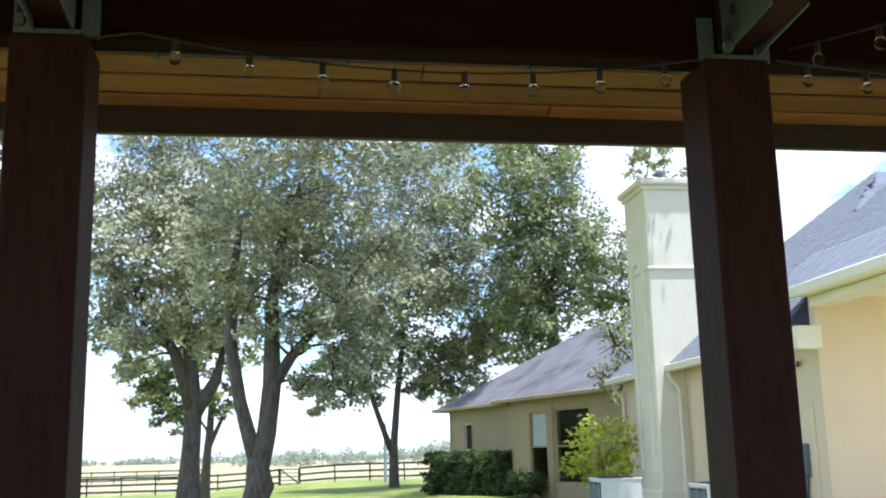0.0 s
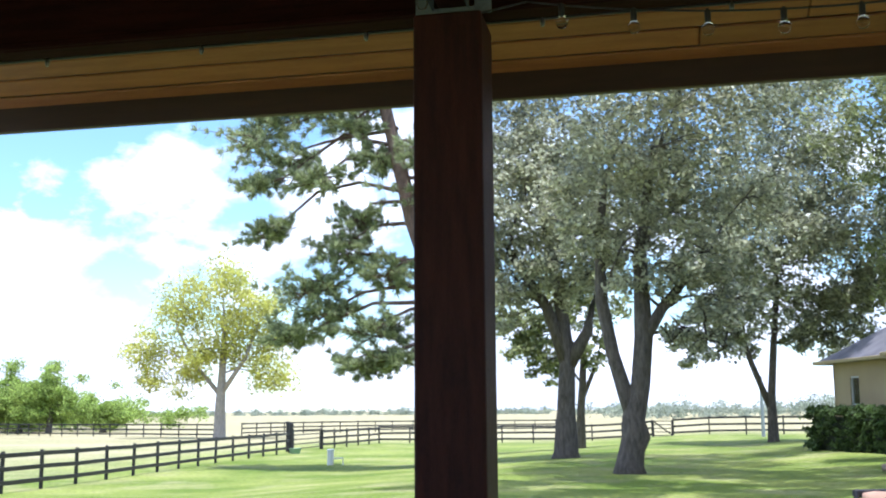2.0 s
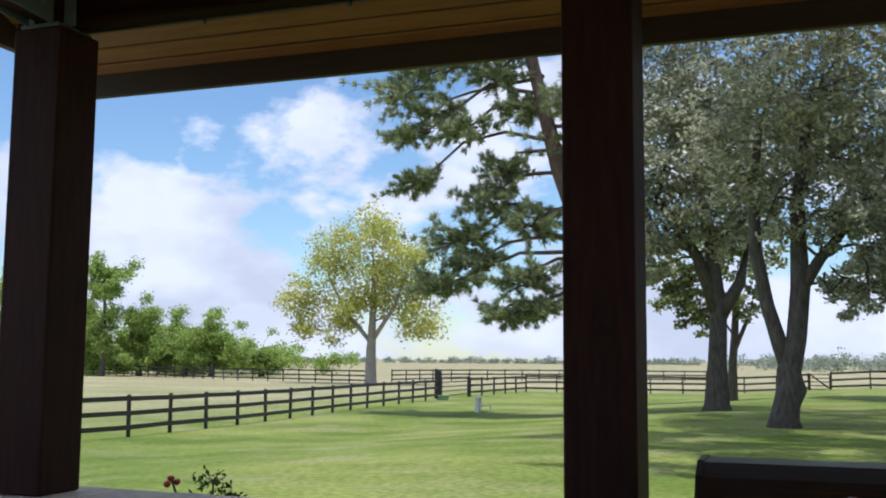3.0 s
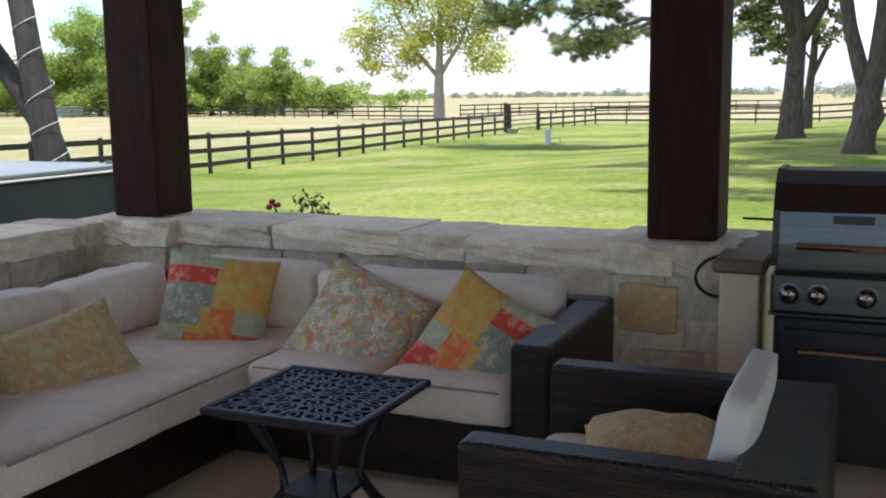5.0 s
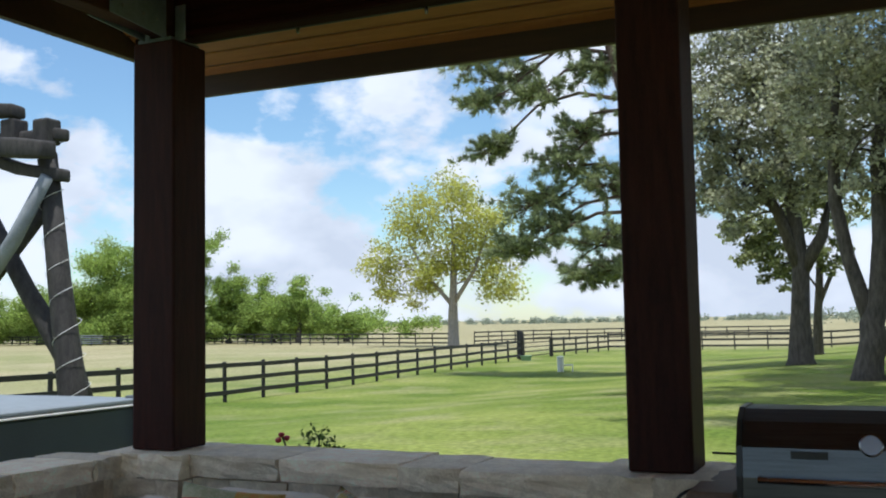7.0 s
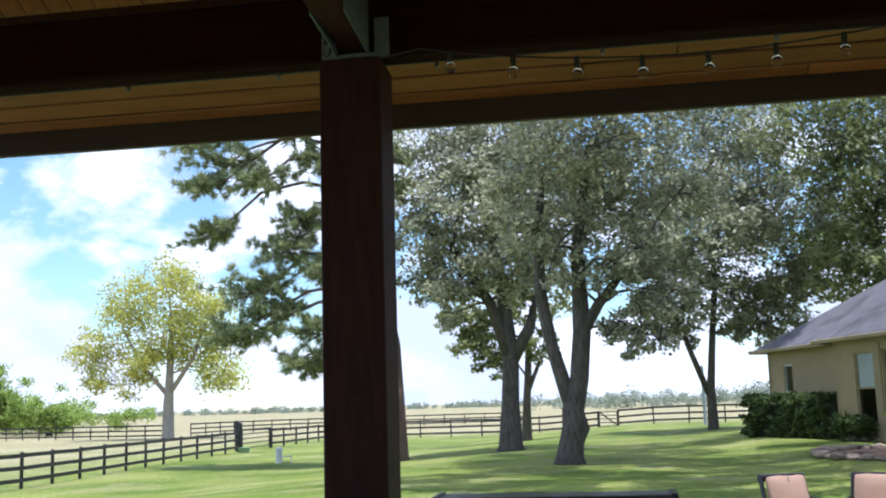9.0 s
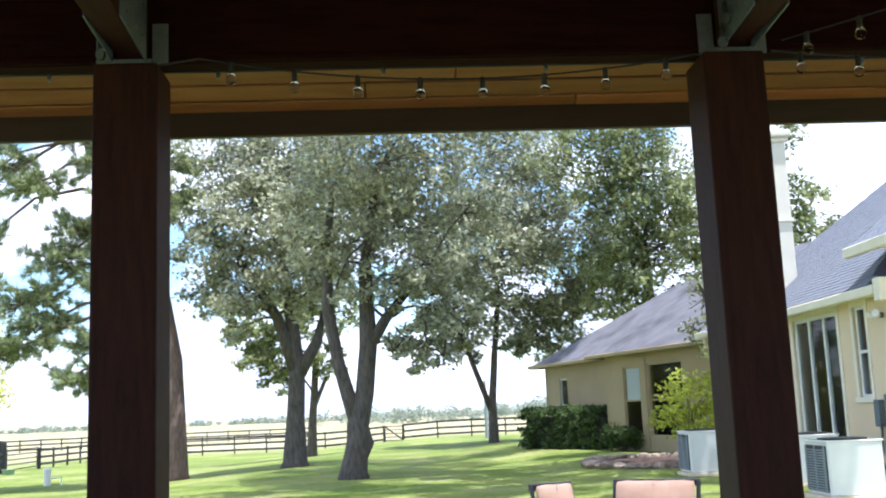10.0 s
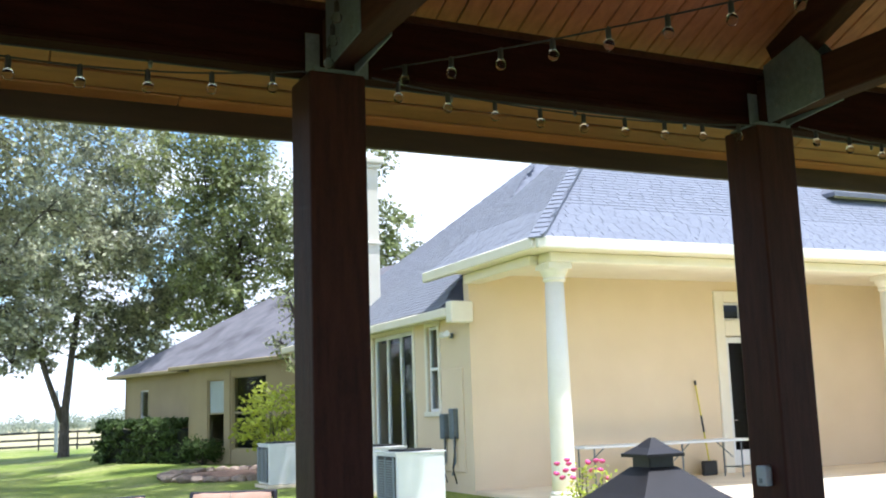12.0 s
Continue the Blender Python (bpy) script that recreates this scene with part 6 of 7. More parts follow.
part("surround", ft, M_TRIM, dr, "raised cream door surround")
lf = bmesh.new()
for a, b in (((6.32, 0.12), (6.45, 2.93)), ((7.25, 0.12), (7.38, 2.93)), ((6.45, 2.8), (7.25, 2.93)), ((6.45, 0.12), (7.25, 0.45))):
    box(lf, (a[0], 0.06, a[1]), (b[0], 0.11, b[1]), 0.006)
leafp = part("leaf", lf, M_WHITE, dr, "white glazed door leaf")
pn = part("pane", bev_box((6.45, 0.08, 0.45), (7.25, 0.088, 2.8)), M_GLASS, leafp)
pn.visible_shadow = False
part("door_handle", tube(bmesh.new(), [(6.39, 0.06, 1.1), (6.39, -0.01, 1.1), (6.5, -0.01, 1.1)], 0.012, 8), M_CHROME, leafp)
# the same painted shade behind the door glass
part("room", bev_box((6.0, 1.0, 0), (7.8, 1.05, 3.8)), M_ROOMSHADE, dr, "near-black sheet standing in for the room's shade")
wall_panel("wall_inner", "back wall closing the house", pose(24, 29.2, 0, 0, 0, 180), 24 - WX, -0.3, 3.6, [], M_STUCCO)
wall_panel("wall_east", "east wall closing the house", pose(24, DY, 0, 0, 0, 90), 29.2 - DY, -0.3, 3.6, [], M_STUCCO)
wall_panel("wall_return", "cream stucco return wall of the right wing", pose(20.5, 12.0, 0, 0, 0, 90), 5.8, -0.3, 4.3, [], M_STUCCO)


def poly_roof(name, label, pts, faces, thick, mat):
    bm = bmesh.new()
    top = [bm.verts.new(p) for p in pts]
    bot = [bm.verts.new((p[0], p[1], p[2] - thick)) for p in pts]
    edges = {}
    for f in faces:
        bm.faces.new([top[i] for i in f])
        bm.faces.new([bot[i] for i in reversed(f)])
        for a, b in zip(f, f[1:] + f[:1]):
            edges[(a, b)] = 1
    for a, b in edges:
        if (b, a) not in edges:
            bm.faces.new((top[a], top[b], bot[b], bot[a]))
    return structure(part(name, bm, mat), label, "roof")


# main hip roof, porch roof and the far wing's roof
MP = 0.85
hw = 5.6
main_roof = poly_roof("roof_main", "steep grey shingle hip roof of the house",
                      [(8.7, 18.1, 3.55), (24.3, 18.1, 3.55), (24.3, 29.3, 3.55), (8.7, 29.3, 3.55), (8.7 + hw, 23.7, 3.55 + MP * hw), (24.3 - hw, 23.7, 3.55 + MP * hw)],
                      [[3, 0, 4], [0, 1, 5, 4], [1, 2, 5], [2, 3, 4, 5]], 0.12, M_SHINGJ)
PX, PY0, PZ, PP = 8.75, 14.25, 4.35, 0.8
pw = 5.0
porch_roof = poly_roof("roof_porch", "grey shingle hip roof over the porch",
                       [(PX, PY0, PZ), (21.0, PY0, PZ), (21.0, PY0 + pw, PZ + PP * pw), (PX + pw, PY0 + pw, PZ + PP * pw), (PX, 18.8, PZ), (PX + pw, 18.8 + 0.6, PZ + PP * pw)],
                       [[0, 1, 2, 3], [4, 0, 3, 5]], 0.1, M_SHINGJ)


def run(name, label, a, b, size, mat=M_TRIM, bev=0.02):
    """A straight moulding from a to b with a width and a height."""
    a, b = Vector(a), Vector(b)
    d = b - a
    ob = part(name, bev_box((0, -size[0] / 2, -size[1] / 2), (d.length, size[0] / 2, size[1] / 2), bev), mat)
    ob.matrix_world = Matrix.Translation(a) @ d.to_track_quat("X", "Z").to_matrix().to_4x4()
    return structure(ob, label, "trim")


run("trim_gutter", "cream gutter along the porch eave", (PX - 0.06, PY0 - 0.06, PZ - 0.1), (21.0, PY0 - 0.06, PZ - 0.1), (0.12, 0.2))
run("trim_gutter_side", "cream gutter along the porch side eave", (PX - 0.06, PY0 + 0.005, PZ - 0.1), (PX - 0.06, 18.85, PZ - 0.1), (0.12, 0.2))
run("trim_gutter_low", "cream gutter along the low eave", (8.62, DY + 0.05, 3.42), (8.62, 29.3, 3.42), (0.13, 0.18))
run("trim_soffit_low", "cream soffit under the low eave", (8.87, DY + 0.1, 3.4), (8.87, 29.2, 3.4), (0.36, 0.04), bev=0.0)
run("trim_frieze", "cream entablature over the porch columns", (9.15, 14.75, 4.07), (20.8, 14.75, 4.07), (0.42, 0.18))
run("trim_frieze_side", "cream entablature along the porch side", (9.17, 14.97, 4.07), (9.17, DY, 4.07), (0.4, 0.18))
ps = part("ceiling_porch", bev_box((PX + 0.02, PY0 + 0.02, 4.165), (21.0, DY + 0.02, 4.2)), M_TRIM)
structure(ps, "cream porch ceiling", "ceiling")
rb = part("trim_return", bev_box((8.58, DY - 0.22, 3.2), (9.06, DY + 0.04, 3.62), 0.02), M_TRIM)
structure(rb, "boxed cream eave return at the wall corner", "trim")
dw = part("trim_dormer", bev_box((17.6, 16.2, 5.2), (19.8, 18.5, 6.0), 0.02), M_TRIM)
structure(dw, "pale dormer face on the porch roof", "trim")
dre = poly_roof("roof_dormer", "small grey dormer roof", [(17.3, 15.9, 6.0), (20.2, 15.9, 6.0), (20.2, 19.5, 6.0), (17.3, 19.5, 6.0), (18.75, 17.2, 7.0), (18.75, 19.5, 7.0)], [[3, 0, 4, 5], [0, 1, 4], [1, 2, 5, 4]], 0.1, M_SHINGJ)


def column(x, y, label):
    c = thing("porch_column", label, "column", "porch columns", at=(x, y, -0.05))
    part("shaft", lathe(bmesh.new(), [(0.205, 0.16), (0.2, 0.5), (0.2, 1.4), (0.165, 3.72)], 26), M_TRIM, c, "", True)
    part("base", lathe(bmesh.new(), [(0.27, 0.0), (0.27, 0.07), (0.235, 0.1), (0.24, 0.14), (0.205, 0.17)], 26), M_TRIM, c)
    part("capital", box(lathe(bmesh.new(), [(0.165, 3.7), (0.2, 3.74), (0.185, 3.78), (0.24, 3.88), (0.25, 3.92)], 26), (-0.235, -0.235, 3.92), (0.235, 0.235, 4.03), 0.01), M_TRIM, c)


column(9.35, 14.78, "smooth cream porch column at the house corner")
column(17.35, 14.78, "smooth cream porch column")
for nm, (cx, cy) in (("chimney", (9.06, 25.0)),):
    c = thing("chimney", "tall cream stucco chimney with an arched recess and cap", "chimney", at=(cx, cy, -0.2))
    part("chimney_shaft", bev_box((-0.74, -0.8, 0), (0.74, 0.8, 8.1), 0.02), M_TRIM, c)
    part("plinth", bev_box((-0.82, -0.88, 0), (0.74, 0.88, 0.75), 0.03), M_TRIM, c)
    part("band", bev_box((-0.79, -0.85, 6.05), (0.79, 0.85, 6.15), 0.03), M_TRIM, c)
    cap = bmesh.new()
    box(cap, (-0.8, -0.86, 8.1), (0.8, 0.86, 8.22), 0.03)
    box(cap, (-0.88, -0.94, 8.22), (0.88, 0.94, 8.4), 0.04)
    part("cap", cap, M_TRIM, c, "stepped cream cap")
    part("flue", lathe(bmesh.new(), [(0.12, 8.4), (0.12, 8.7), (0.2, 8.72), (0.02, 8.85)], 12), M_STEEL, c)
    ar = bmesh.new()
    pts = [(-0.76, -0.45, 1.2)] + [(-0.76, -0.45 * math.cos(k / 10 * math.pi), 5.9 + 0.45 * math.sin(k / 10 * math.pi)) for k in range(11)] + [(-0.76, 0.45, 1.2)]
    tube(ar, pts, 0.05, 6)
    part("arch_moulding", ar, M_TRIM, c, "raised arched moulding")
for y0, x0 in ((24.05, 8.6), (29.0, 8.75)):
    d = thing("downspout", "cream metal downspout bending under the eave", "downspout", "downspouts", at=(x0, y0, 0))
    part("pipe", tube(bmesh.new(), [(0.0, 0, 3.35), (0.02, 0, 3.2), (0.24, 0.02, 2.95), (0.26, 0.02, 2.7), (0.26, 0.02, 0.1)], 0.05, 8), M_TRIM, d)
fld = thing("flood_light", "twin white flood light under the eave corner", "light", at=(9.05, 18.35, 3.0))
for s in (-1, 1):
    part("lamp_head", lathe(bmesh.new(), [(0.03, -0.06), (0.06, 0.04), (0.07, 0.09), (0.05, 0.092)], 14, pose(-0.14, s * 0.09, 0.02, s * -40, -70, 0)), M_WHITE, fld)
part("bracket", bev_box((-0.06, -0.05, -0.04), (0.0, 0.05, 0.06), 0.01), M_STEEL, fld)
for k, y in enumerate((18.75, 18.3)):
    mb = thing("meter_box", "grey electrical box with conduit on the side wall", "meter box", "meter boxes", at=(9.06, y, 0.95))
    part("box", bev_box((-0.14, -0.1, 0), (0.0, 0.1, 0.5 + 0.1 * k), 0.015), M_STEEL, mb)
    part("conduit", tube(bmesh.new(), [(-0.07, 0.0, 0.02), (-0.07, 0.0, -0.45), (-0.16, -0.05, -0.7)], 0.025, 8), M_STEEL, mb)
    part("cable", tube(bmesh.new(), [(-0.1, -0.1, 0.05), (-0.2, -0.3, -0.15), (-0.24, -0.25, -0.55), (-0.14, -0.2, -0.85)], 0.015, 6), M_BLACK, mb, "black cable")


def ac_unit(x, y, w, h, label):
    a = thing("air_conditioner", label, "air conditioner", "air conditioners", at=(x, y, -0.1))
    part("casing", bev_box((0.02, 0.0, 0.08), (w, w, h), 0.025), M_WHITE, a, "white metal casing")
    part("base_pad", bev_box((-0.05, -0.05, 0.0), (w + 0.05, w + 0.05, 0.075), 0.01), M_CONC, a)
    lv = part("grille", bev_box((0.0, 0.05, 0.14), (0.018, w - 0.05, h - 0.08)), M_BLACK, a, "dark louvred coil face")
    for k in range(16):
        z = 0.16 + k * (h - 0.28) / 16
        part("slat", bev_box((-0.022, 0.05, z), (-0.002, w - 0.05, z + 0.018), 0.0, pose(0, 0, 0)), M_SPAC, lv)
    for k in range(3):
        part("slat", bev_box((-0.025, 0.08 + k * (w - 0.18) / 2, 0.14), (-0.0, 0.1 + k * (w - 0.18) / 2, h - 0.08)), M_SPAC, lv)
    part("fan_guard", lathe(bmesh.new(), [(w * 0.42, h), (w * 0.42, h + 0.025), (w * 0.36, h + 0.03), (0.05, h + 0.01)], 24, pose(w / 2, w / 2, 0)), M_BLACK, a, "round black fan guard")
    part("lid", bev_box((-0.015, -0.015, h - 0.03), (w + 0.015, w + 0.015, h), 0.008), M_WHITE, a)


ac_unit(6.75, 15.9, 0.92, 0.95, "white air conditioner with a louvred side beside the house")
ac_unit(7.3, 18.9, 0.92, 0.95, "white air conditioner beside the sliding doors")
ac_unit(6.35, 22.6, 0.95, 1.0, "white air conditioner near the lime shrub")

slab = part("pavement_porch", bev_box((9.07, 11.0, -0.3), (24, DY, -0.02), 0.02), M_CONC)
structure(slab, "pale concrete porch slab", "pavement")


def folding_table(x, y, label):
    t = thing("folding_table", label, "table", "folding tables", at=(x, y, -0.02))
    part("tabletop", bev_box((0, -0.38, 0.73), (2.05, 0.38, 0.775), 0.015, seg=2), M_WHITE, t)
    for xx in (0.28, 1.77):
        for yy in (-0.28, 0.28):
            part("leg", tube(bmesh.new(), [(xx, yy, 0), (xx, yy, 0.73)], 0.016, 8), M_STEEL, t)
        part("stretcher", tube(bmesh.new(), [(xx, -0.28, 0.2), (xx, 0.28, 0.2)], 0.012, 8), M_STEEL, t)
        part("brace", tube(bmesh.new(), [(xx, 0, 0.4), (xx + (0.4 if xx < 1 else -0.4), 0, 0.72)], 0.012, 8), M_STEEL, t)


folding_table(10.7, 16.6, "white plastic folding table on the porch")
folding_table(12.8, 16.66, "white plastic folding table on the porch")
br = thing("pole_brush", "yellow handled brush leaning on the porch wall", "brush", at=(14.5, 17.34, -0.02))
part("handle", tube(bmesh.new(), [(0, 0, 0.3), (-0.06, 0.2, 1.9)], 0.016, 8), M_YPOLE, br)
part("grip", tube(bmesh.new(), [(-0.022, 0.075, 0.9), (-0.036, 0.115, 1.25)], 0.022, 8), M_BLACK, br, "black grip")
part("head", bev_box((-0.18, -0.06, 0.0), (0.18, 0.06, 0.3), 0.02), M_BLACK, br)
part("tip", tube(bmesh.new(), [(-0.06, 0.2, 1.9), (-0.062, 0.205, 2.0)], 0.024, 8), M_BLACK, br)


def pagoda():
    p = thing("patio_fireplace", "dark bronze patio fireplace with a two-tier pagoda lid", "fireplace", at=(5.9, 7.5, -0.175))

    def tier(z0, z1, r0, r1, lip=0.03):
        bm = bmesh.new()
        rows = [[bm.verts.new((sx_ * r, sy_ * r, z)) for sx_, sy_ in ((-1, -1), (1, -1), (1, 1), (-1, 1))] for r, z in ((r0, z0 - lip), (r0, z0), ((r0 + r1) / 2, (z0 + z1) / 2 - 0.015), (r1, z1))]
        for a, b in zip(rows, rows[1:]):
            for k in range(4):
                bm.faces.new((a[k], a[(k + 1) % 4], b[(k + 1) % 4], b[k]))
        bm.faces.new(rows[0][::-1])
        bm.faces.new(rows[-1])
        return bm

    part("lower_roof", tier(0.72, 1.13, 0.66, 0.15), M_BROWNM, p)
    part("vent_box", bev_box((-0.135, -0.135, 1.11), (0.135, 0.135, 1.26), 0.01), M_IRON, p)
    part("upper_roof", tier(1.25, 1.39, 0.205, 0.02), M_BROWNM, p)
    for sx_ in (-1, 1):
        for sy_ in (-1, 1):
            part("corner_leg", bev_box((sx_ * 0.45 - 0.03, sy_ * 0.45 - 0.03, 0.0), (sx_ * 0.45 + 0.03, sy_ * 0.45 + 0.03, 0.7), 0.006), M_BROWNM, p)
    part("hearth", bev_box((-0.42, -0.42, 0.25), (0.42, 0.42, 0.4), 0.02), M_BROWNM, p)
    for s in (-1, 1):
        part("mesh_side", bev_box((-0.42, s * 0.44 - 0.005, 0.4), (0.42, s * 0.44 + 0.005, 0.66)), M_IRON, p)


pagoda()


def garden_chair(x, y, rz, w, label):
    c = thing("garden_chair", label, "chair", "garden chairs", at=(x, y, -0.17), rz=rz)
    for s in (-1, 1):
        part("side_frame", tube(bmesh.new(), [(s * w / 2, -0.3, 0.0), (s * w / 2, -0.28, 0.6), (s * w / 2, 0.25, 0.62), (s * w / 2, 0.35, 0.0)], 0.02, 8), M_IRON, c)
        part("back_post", tube(bmesh.new(), [(s * w / 2, 0.22, 0.4), (s * w / 2, 0.38, 0.85)], 0.025, 8), M_IRON, c)
    part("back_rail", bev_box((-w / 2 - 0.02, 0.36, 0.79), (w / 2 + 0.02, 0.41, 0.87), 0.012), M_IRON, c)
    part("seat", bev_box((-w / 2, -0.28, 0.36), (w / 2, 0.26, 0.4), 0.01), M_IRON, c)
    part("seat_cushion", cushion(bmesh.new(), (-w / 2 + 0.02, -0.28, 0.4), (w / 2 - 0.02, 0.22, 0.5), 0.035, 0.02, 6, 3), M_PINKC, c, "peach seat cushion", True)
    b = part("back_cushion", cushion(bmesh.new(), (-w / 2 + 0.03, -0.05, -0.22), (w / 2 - 0.03, 0.05, 0.22), 0.035, 0.03, 6, 4, 0.01, 1), M_PINKC, c, "peach back cushion", True)
    b.matrix_local = pose(0, 0.24, 0.64, -16)
    part("button_seam", tube(bmesh.new(), [(0, 0.17, 0.5), (0, 0.22, 0.86)], 0.006, 5), M_PIPE, c)


garden_chair(1.89, 11.2, 20, 0.5, "dark metal garden chair with a peach cushion")
garden_chair(2.8, 11.1, -25, 0.95, "dark metal garden loveseat with peach cushions")


def rock_bed():
    b = thing("planting_bed", "mulched planting bed edged with brown field stones", "planting bed", at=(7.1, 28.8, -0.12))
    bm = bmesh.new()
    n = 22
    ring = [bm.verts.new((1.9 * math.cos(2 * math.pi * k / n) * (1 + 0.12 * math.sin(3 * k)), 2.6 * math.sin(2 * math.pi * k / n), 0.03)) for k in range(n)]
    mid = bm.verts.new((0, 0, 0.18))
    for k in range(n):
        bm.faces.new((ring[k], ring[(k + 1) % n], mid))
    part("mulch", bm, M_MULCH, b)
    rms = []
    for s in range(4):
        q = bmesh.new()
        bmesh.ops.create_icosphere(q, subdivisions=2, radius=0.5)
        for v in q.verts:
            v.co += noise.noise_vector(v.co * 2 + Vector((s * 5, 0, 0))) * 0.18
        rms.append(mesh_of("rock", q, M_ROCK))
    r = random.Random(3)
    for k in range(34):
        an = 2 * math.pi * k / 34
        s = r.uniform(0.3, 0.55)
        piece("rock", rms[k % 4], b, pose(1.95 * math.cos(an), 2.65 * math.sin(an), 0.06, 0, 0, r.uniform(0, 360)) @ Matrix.Diagonal((s, s * 0.8, s * 0.5, 1)))


rock_bed()

HOUSE = set(bpy.data.objects) - BEFORE_HOUSE

# ------------------------------------------------------------------ far wing, turned a little from the house
WING = pose(6.05, 45.7, 0, 0, 0, -72.9)          # local x runs along the wall, local y points into the building
BAY, BAYX = 0.75, 7.1          # how far the bay stands out, and where it begins
# wing walls and trim use the stucco colour lowered for tree shade
wall_panel("wall_wing", "shade-darkened tan stucco wall of the far house wing", WING, BAYX, -0.4, 3.35, [(1.45, 2.2, 1.6, 2.75)], M_WINGSHADE)
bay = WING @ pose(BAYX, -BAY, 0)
wall_panel("wall_bay", "shade-darkened tan stucco wall of the projecting bay", bay, 14.5 - BAYX, -0.4, 3.35, [(1.4, 2.6, 0.45, 2.9), (3.2, 5.4, 0.4, 2.95)], M_WINGSHADE)
wall_panel("wall_bay_side", "shade-darkened tan stucco return wall of the bay", WING @ pose(BAYX, 0, 0, 0, 0, -90), BAY - 0.22, -0.4, 3.35, [], M_WINGSHADE)
window("window_5", "narrow window with a white blind in the far wing", bay, 1.4, 2.6, 0.45, 2.9, True, blind=True, trim=0, mat=M_WINGSHADE)
window("window_6", "large dark window in the far wing", bay, 3.2, 5.4, 0.4, 2.95, True, trim=0, mat=M_WINGSHADE)
window("window_7", "small window near the end of the far wing", WING, 1.45, 2.2, 1.6, 2.75, False, trim=0)
pier = part("trim_bay_pier", bev_box((2.7, -0.05, -0.3), (3.1, 0.0, 3.2), 0.02), M_WINGSHADE)
pier.matrix_world = bay
structure(pier, "raised stucco pier between the bay windows", "trim")
wend = wall_panel("wall_wing_end", "shade-darkened tan stucco end wall of the far wing", WING @ pose(0, 9, 0, 0, 0, -90), 9.0, -0.4, 3.35, [], M_WINGSHADE)
wback = wall_panel("wall_wing_back", "back wall closing the far wing", WING @ pose(14.5, 9, 0, 0, 0, 180), 14.5, -0.4, 3.35, [], M_WINGSHADE)
wend2 = wall_panel("wall_wing_near", "near end wall closing the far wing", WING @ pose(14.5, 0, 0, 0, 0, 90), 9.0, -0.4, 3.35, [], M_WINGSHADE)
wr_ = poly_roof("roof_wing", "weathered grey shingle hip roof of the far wing",
                [(-0.5, -0.5, 3.4), (15.0, -0.5, 3.4), (15.0, 9.5, 3.4), (-0.5, 9.5, 3.4), (4.5, 4.5, 6.6), (10.0, 4.5, 6.6)], [[0, 1, 5, 4], [1, 2, 5], [2, 3, 4, 5], [3, 0, 4]], 0.12, M_WSHING)
wr_.matrix_world = WING
br_ = poly_roof("roof_bay", "weathered grey shingle roof over the projecting bay",
                [(BAYX - 0.45, -BAY - 0.5, 3.42), (15.0, -BAY - 0.5, 3.42), (15.0, 4.5, 6.95), (BAYX + 5.3, 4.5, 6.95), (BAYX - 0.45, 4.5, 3.42)], [[0, 1, 2, 3], [4, 0, 3]], 0.12, M_WSHING)
br_.matrix_world = WING
for nm, a, b in (("trim_wing_gutter", (-0.56, -0.56, 3.36), (BAYX - 0.5, -0.56, 3.36)), ("trim_bay_gutter", (BAYX - 0.5, -BAY - 0.56, 3.38), (15.0, -BAY - 0.56, 3.38)), ("trim_bay_gutter_end", (BAYX - 0.51, 0.4, 3.38), (BAYX - 0.51, -BAY - 0.49, 3.38)), ("trim_wing_gutter_end", (-0.56, 9.5, 3.36), (-0.56, -0.49, 3.36))):
    o = run(nm, "shade-darkened tan gutter along the wing eave", a, b, (0.12, 0.14), M_WINGSHADE)
    o.matrix_world = WING @ o.matrix_world


# ------------------------------------------------------------------ roof shingles, one by one where they can be told apart
SHING = [mesh_of("shingle", bev_box((-0.5, 0, -0.5), (0.5, 1, 0.5), 0.0), M_SHING)]


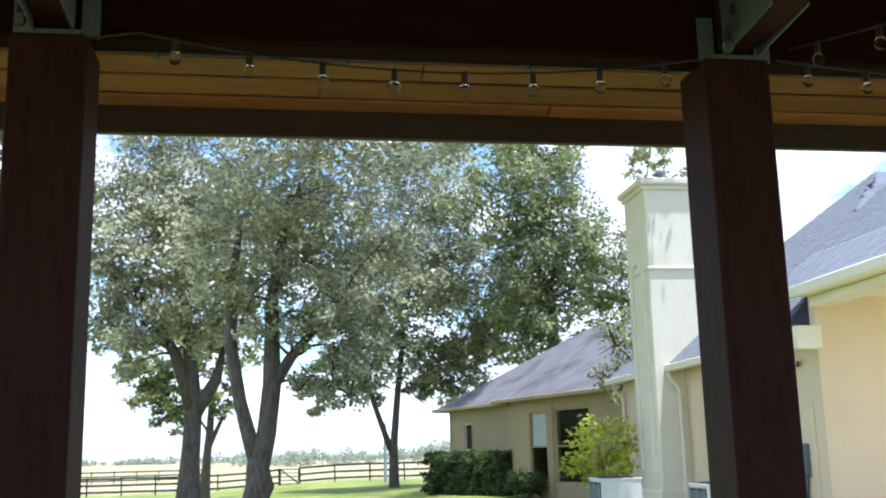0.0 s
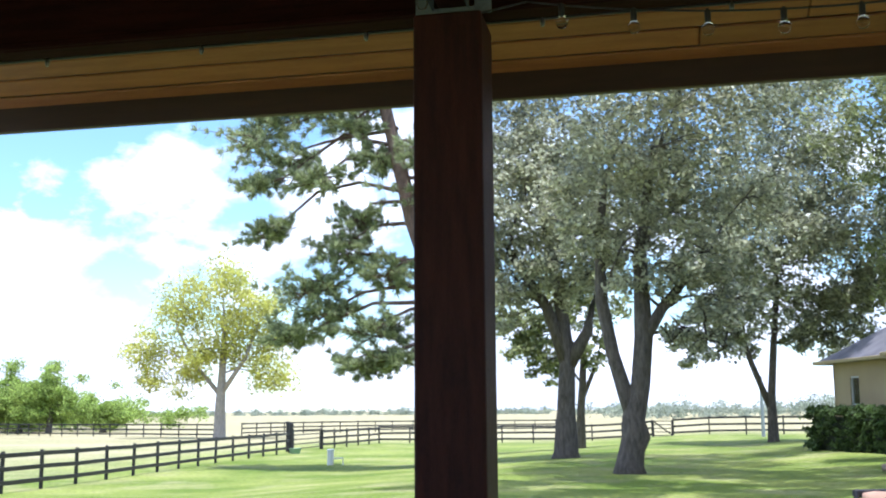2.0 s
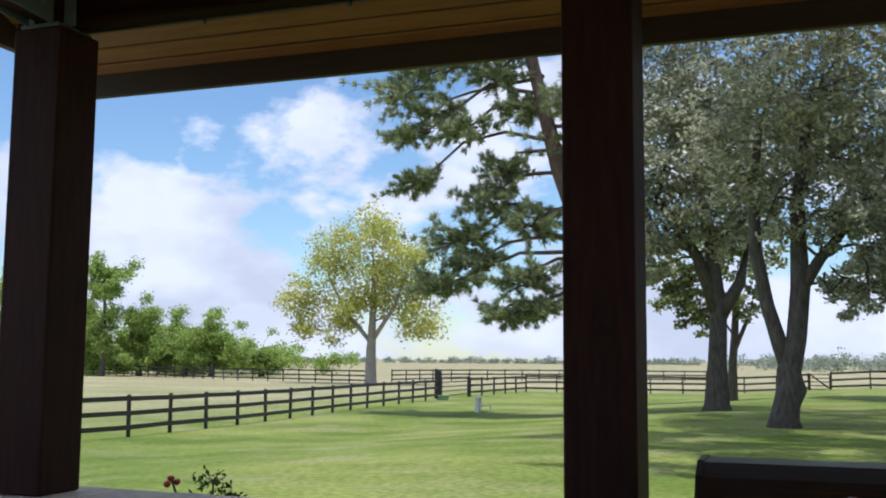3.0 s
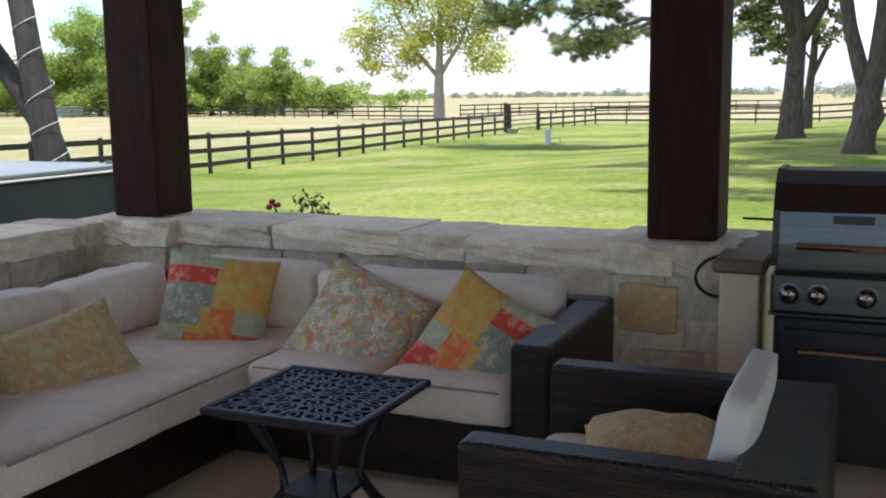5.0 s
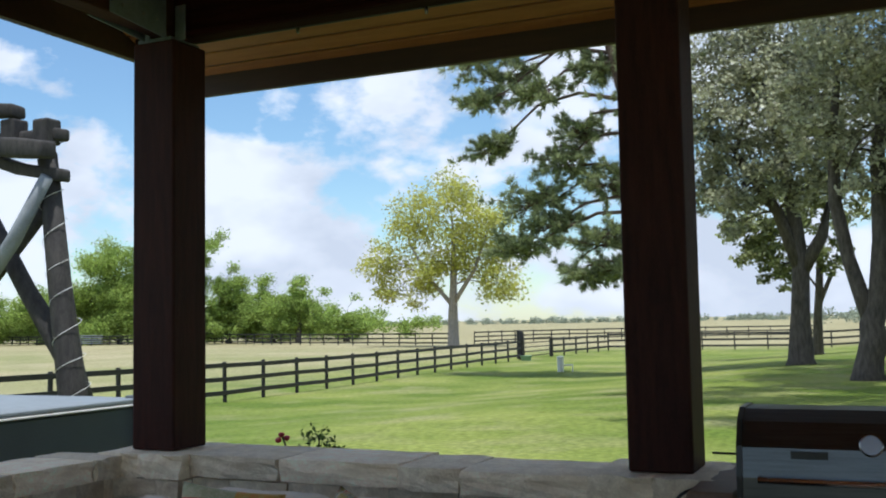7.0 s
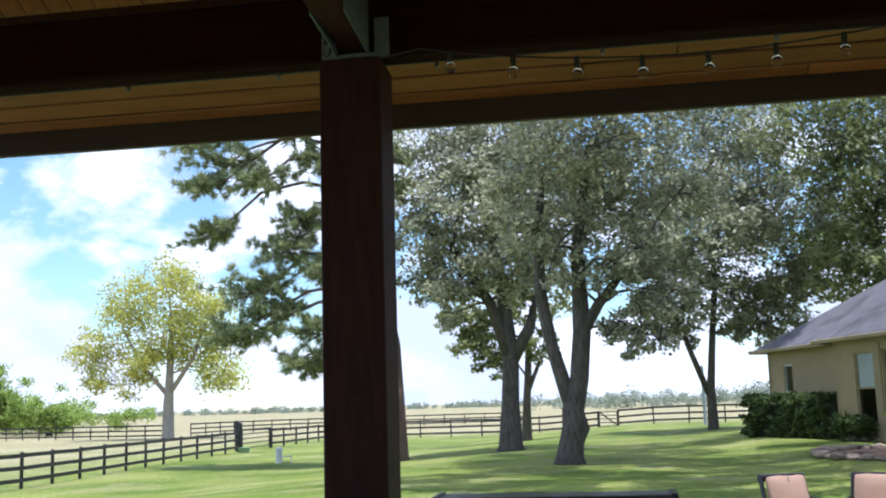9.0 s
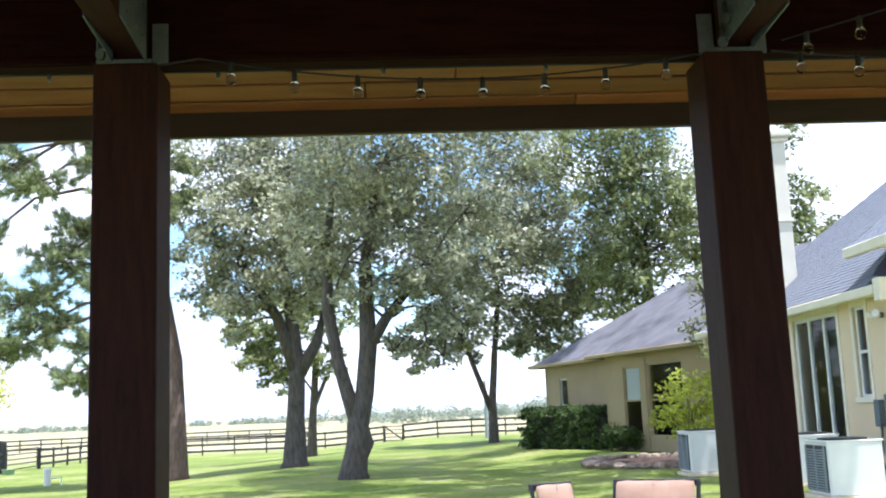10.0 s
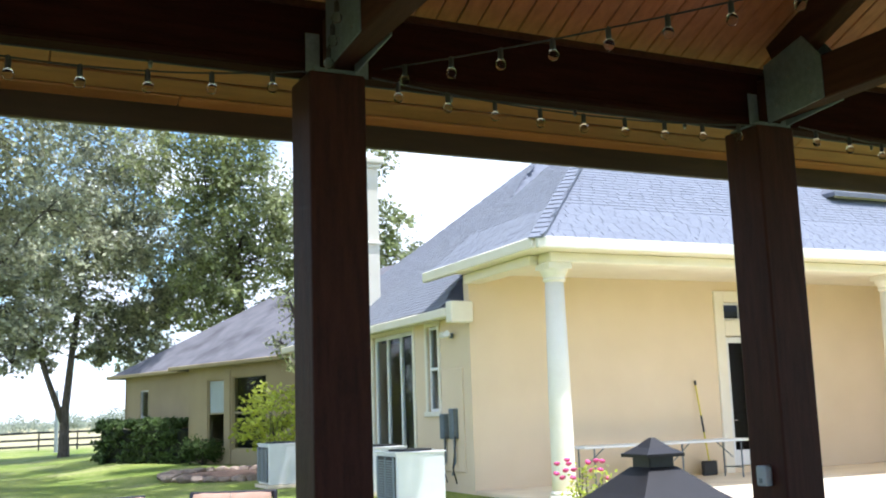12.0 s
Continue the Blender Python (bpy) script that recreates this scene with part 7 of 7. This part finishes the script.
def shingle_courses(parent, origin, along, up, nrm, length, rise, left_cut, right_cut, w=0.28, h=0.125, count=300):
    """Courses of tabs on a sloping face; the first ones are pieces, the rest one joined mesh."""
    o, along, up, nrm = Vector(origin), Vector(along).normalized(), Vector(up).normalized(), Vector(nrm).normalized()
    basis = Matrix((along, up, nrm)).transposed().to_4x4()
    r = random.Random(9)
    made = 0
    verts, faces = [], []
    rows = int(rise / h)
    for k in range(rows):
        v = k * h
        x = left_cut * v + r.uniform(0, 0.15)
        end = length - right_cut * v
        while x < end - 0.1:
            ww = w * r.uniform(0.75, 1.2)
            t = r.choice((0.015, 0.016, 0.018))
            hh = h * 1.12
            if made < count and x < 9.2:
                piece("shingle", SHING[0], parent, Matrix.Translation(o + along * (x + ww / 2) + up * v + nrm * (0.004 + t / 2)) @ basis @ Matrix.Diagonal((ww - 0.012, hh, t, 1)))
                made += 1
            else:
                i = len(verts)
                for dx, dv, dn in ((0, 0, 0.002), (ww - 0.012, 0, 0.002), (ww - 0.012, hh, 0.002), (0, hh, 0.002), (0, 0, t), (ww - 0.012, 0, t), (ww - 0.012, hh, t * 0.4), (0, hh, t * 0.4)):
                    verts.append(o + along * (x + dx) + up * (v + dv) + nrm * dn)
                faces += [(i + 4, i + 5, i + 6, i + 7), (i, i + 1, i + 5, i + 4), (i + 1, i + 2, i + 6, i + 5), (i + 3, i, i + 4, i + 7)]
            x += ww
    ob = new("shingle_courses", raw_mesh("shingle_courses", verts, faces, M_SHINGI))
    ob.parent = parent
    tagged(ob, kind="stuff")


M_SHINGI = material("grey_shingle_tab", (0.2, 0.21, 0.24), (0.165, 0.173, 0.197), 0.9, scale=9, fine=120, bump=0.3, rand=0.05, leaf=False)
for n_ in list(M_SHINGI.node_tree.nodes):
    if n_.type == "OBJECT_INFO":
        geo = M_SHINGI.node_tree.nodes.new("ShaderNodeNewGeometry")
        M_SHINGI.node_tree.links.new(geo.outputs["Random Per Island"], [q for q in M_SHINGI.node_tree.nodes if q.type == "MAP_RANGE"][0].inputs[0])
sl = math.sqrt(1 + PP * PP)
shingle_courses(porch_roof, (PX, PY0, PZ), (1, 0, 0), (0, 1, PP), (0, -PP, 1), 12.2, pw * sl, 1 / sl, 0.0)
shingle_courses(porch_roof, (PX, 18.8, PZ), (0, -1, 0), (1, 0, PP), (-PP, 0, 1), 4.55, pw * sl, -0.1, 1 / sl, count=150)
sm_ = math.sqrt(1 + MP * MP)
shingle_courses(main_roof, (8.7, 29.3, 3.55), (0, -1, 0), (1, 0, MP), (-MP, 0, 1), 11.2, hw * sm_, 1 / sm_, 1 / sm_, count=0)
hip_me = mesh_of("hip_cap", bev_box((-0.5, -0.5, -0.5), (0.5, 0.5, 0.5), 0.0), M_SHING)
for k in range(34):
    f = k / 34
    piece("hip_cap", hip_me, porch_roof, Matrix.Translation((PX + f * pw, PY0 + f * pw, PZ + f * pw * PP + 0.03)) @ Vector((1, 1, PP)).to_track_quat("X", "Z").to_matrix().to_4x4() @ pose(0, 0, 0, 0, 4, 0) @ Matrix.Diagonal((0.28, 0.26, 0.03, 1)))

# the house and its yard stand a little askew to the pavilion
YARD = pose(-0.2, 0, 0) @ pose(0, 0, 0, 0, 0, -1.2) @ pose(0.2, 0, 0)
for ob in [o for o in bpy.data.objects if o not in PAVILION and not o.parent]:
    ob.matrix_world = (pose(-0.22, 0, 0) if ob in HOUSE else pose(0, 0, 0)) @ YARD @ ob.matrix_world
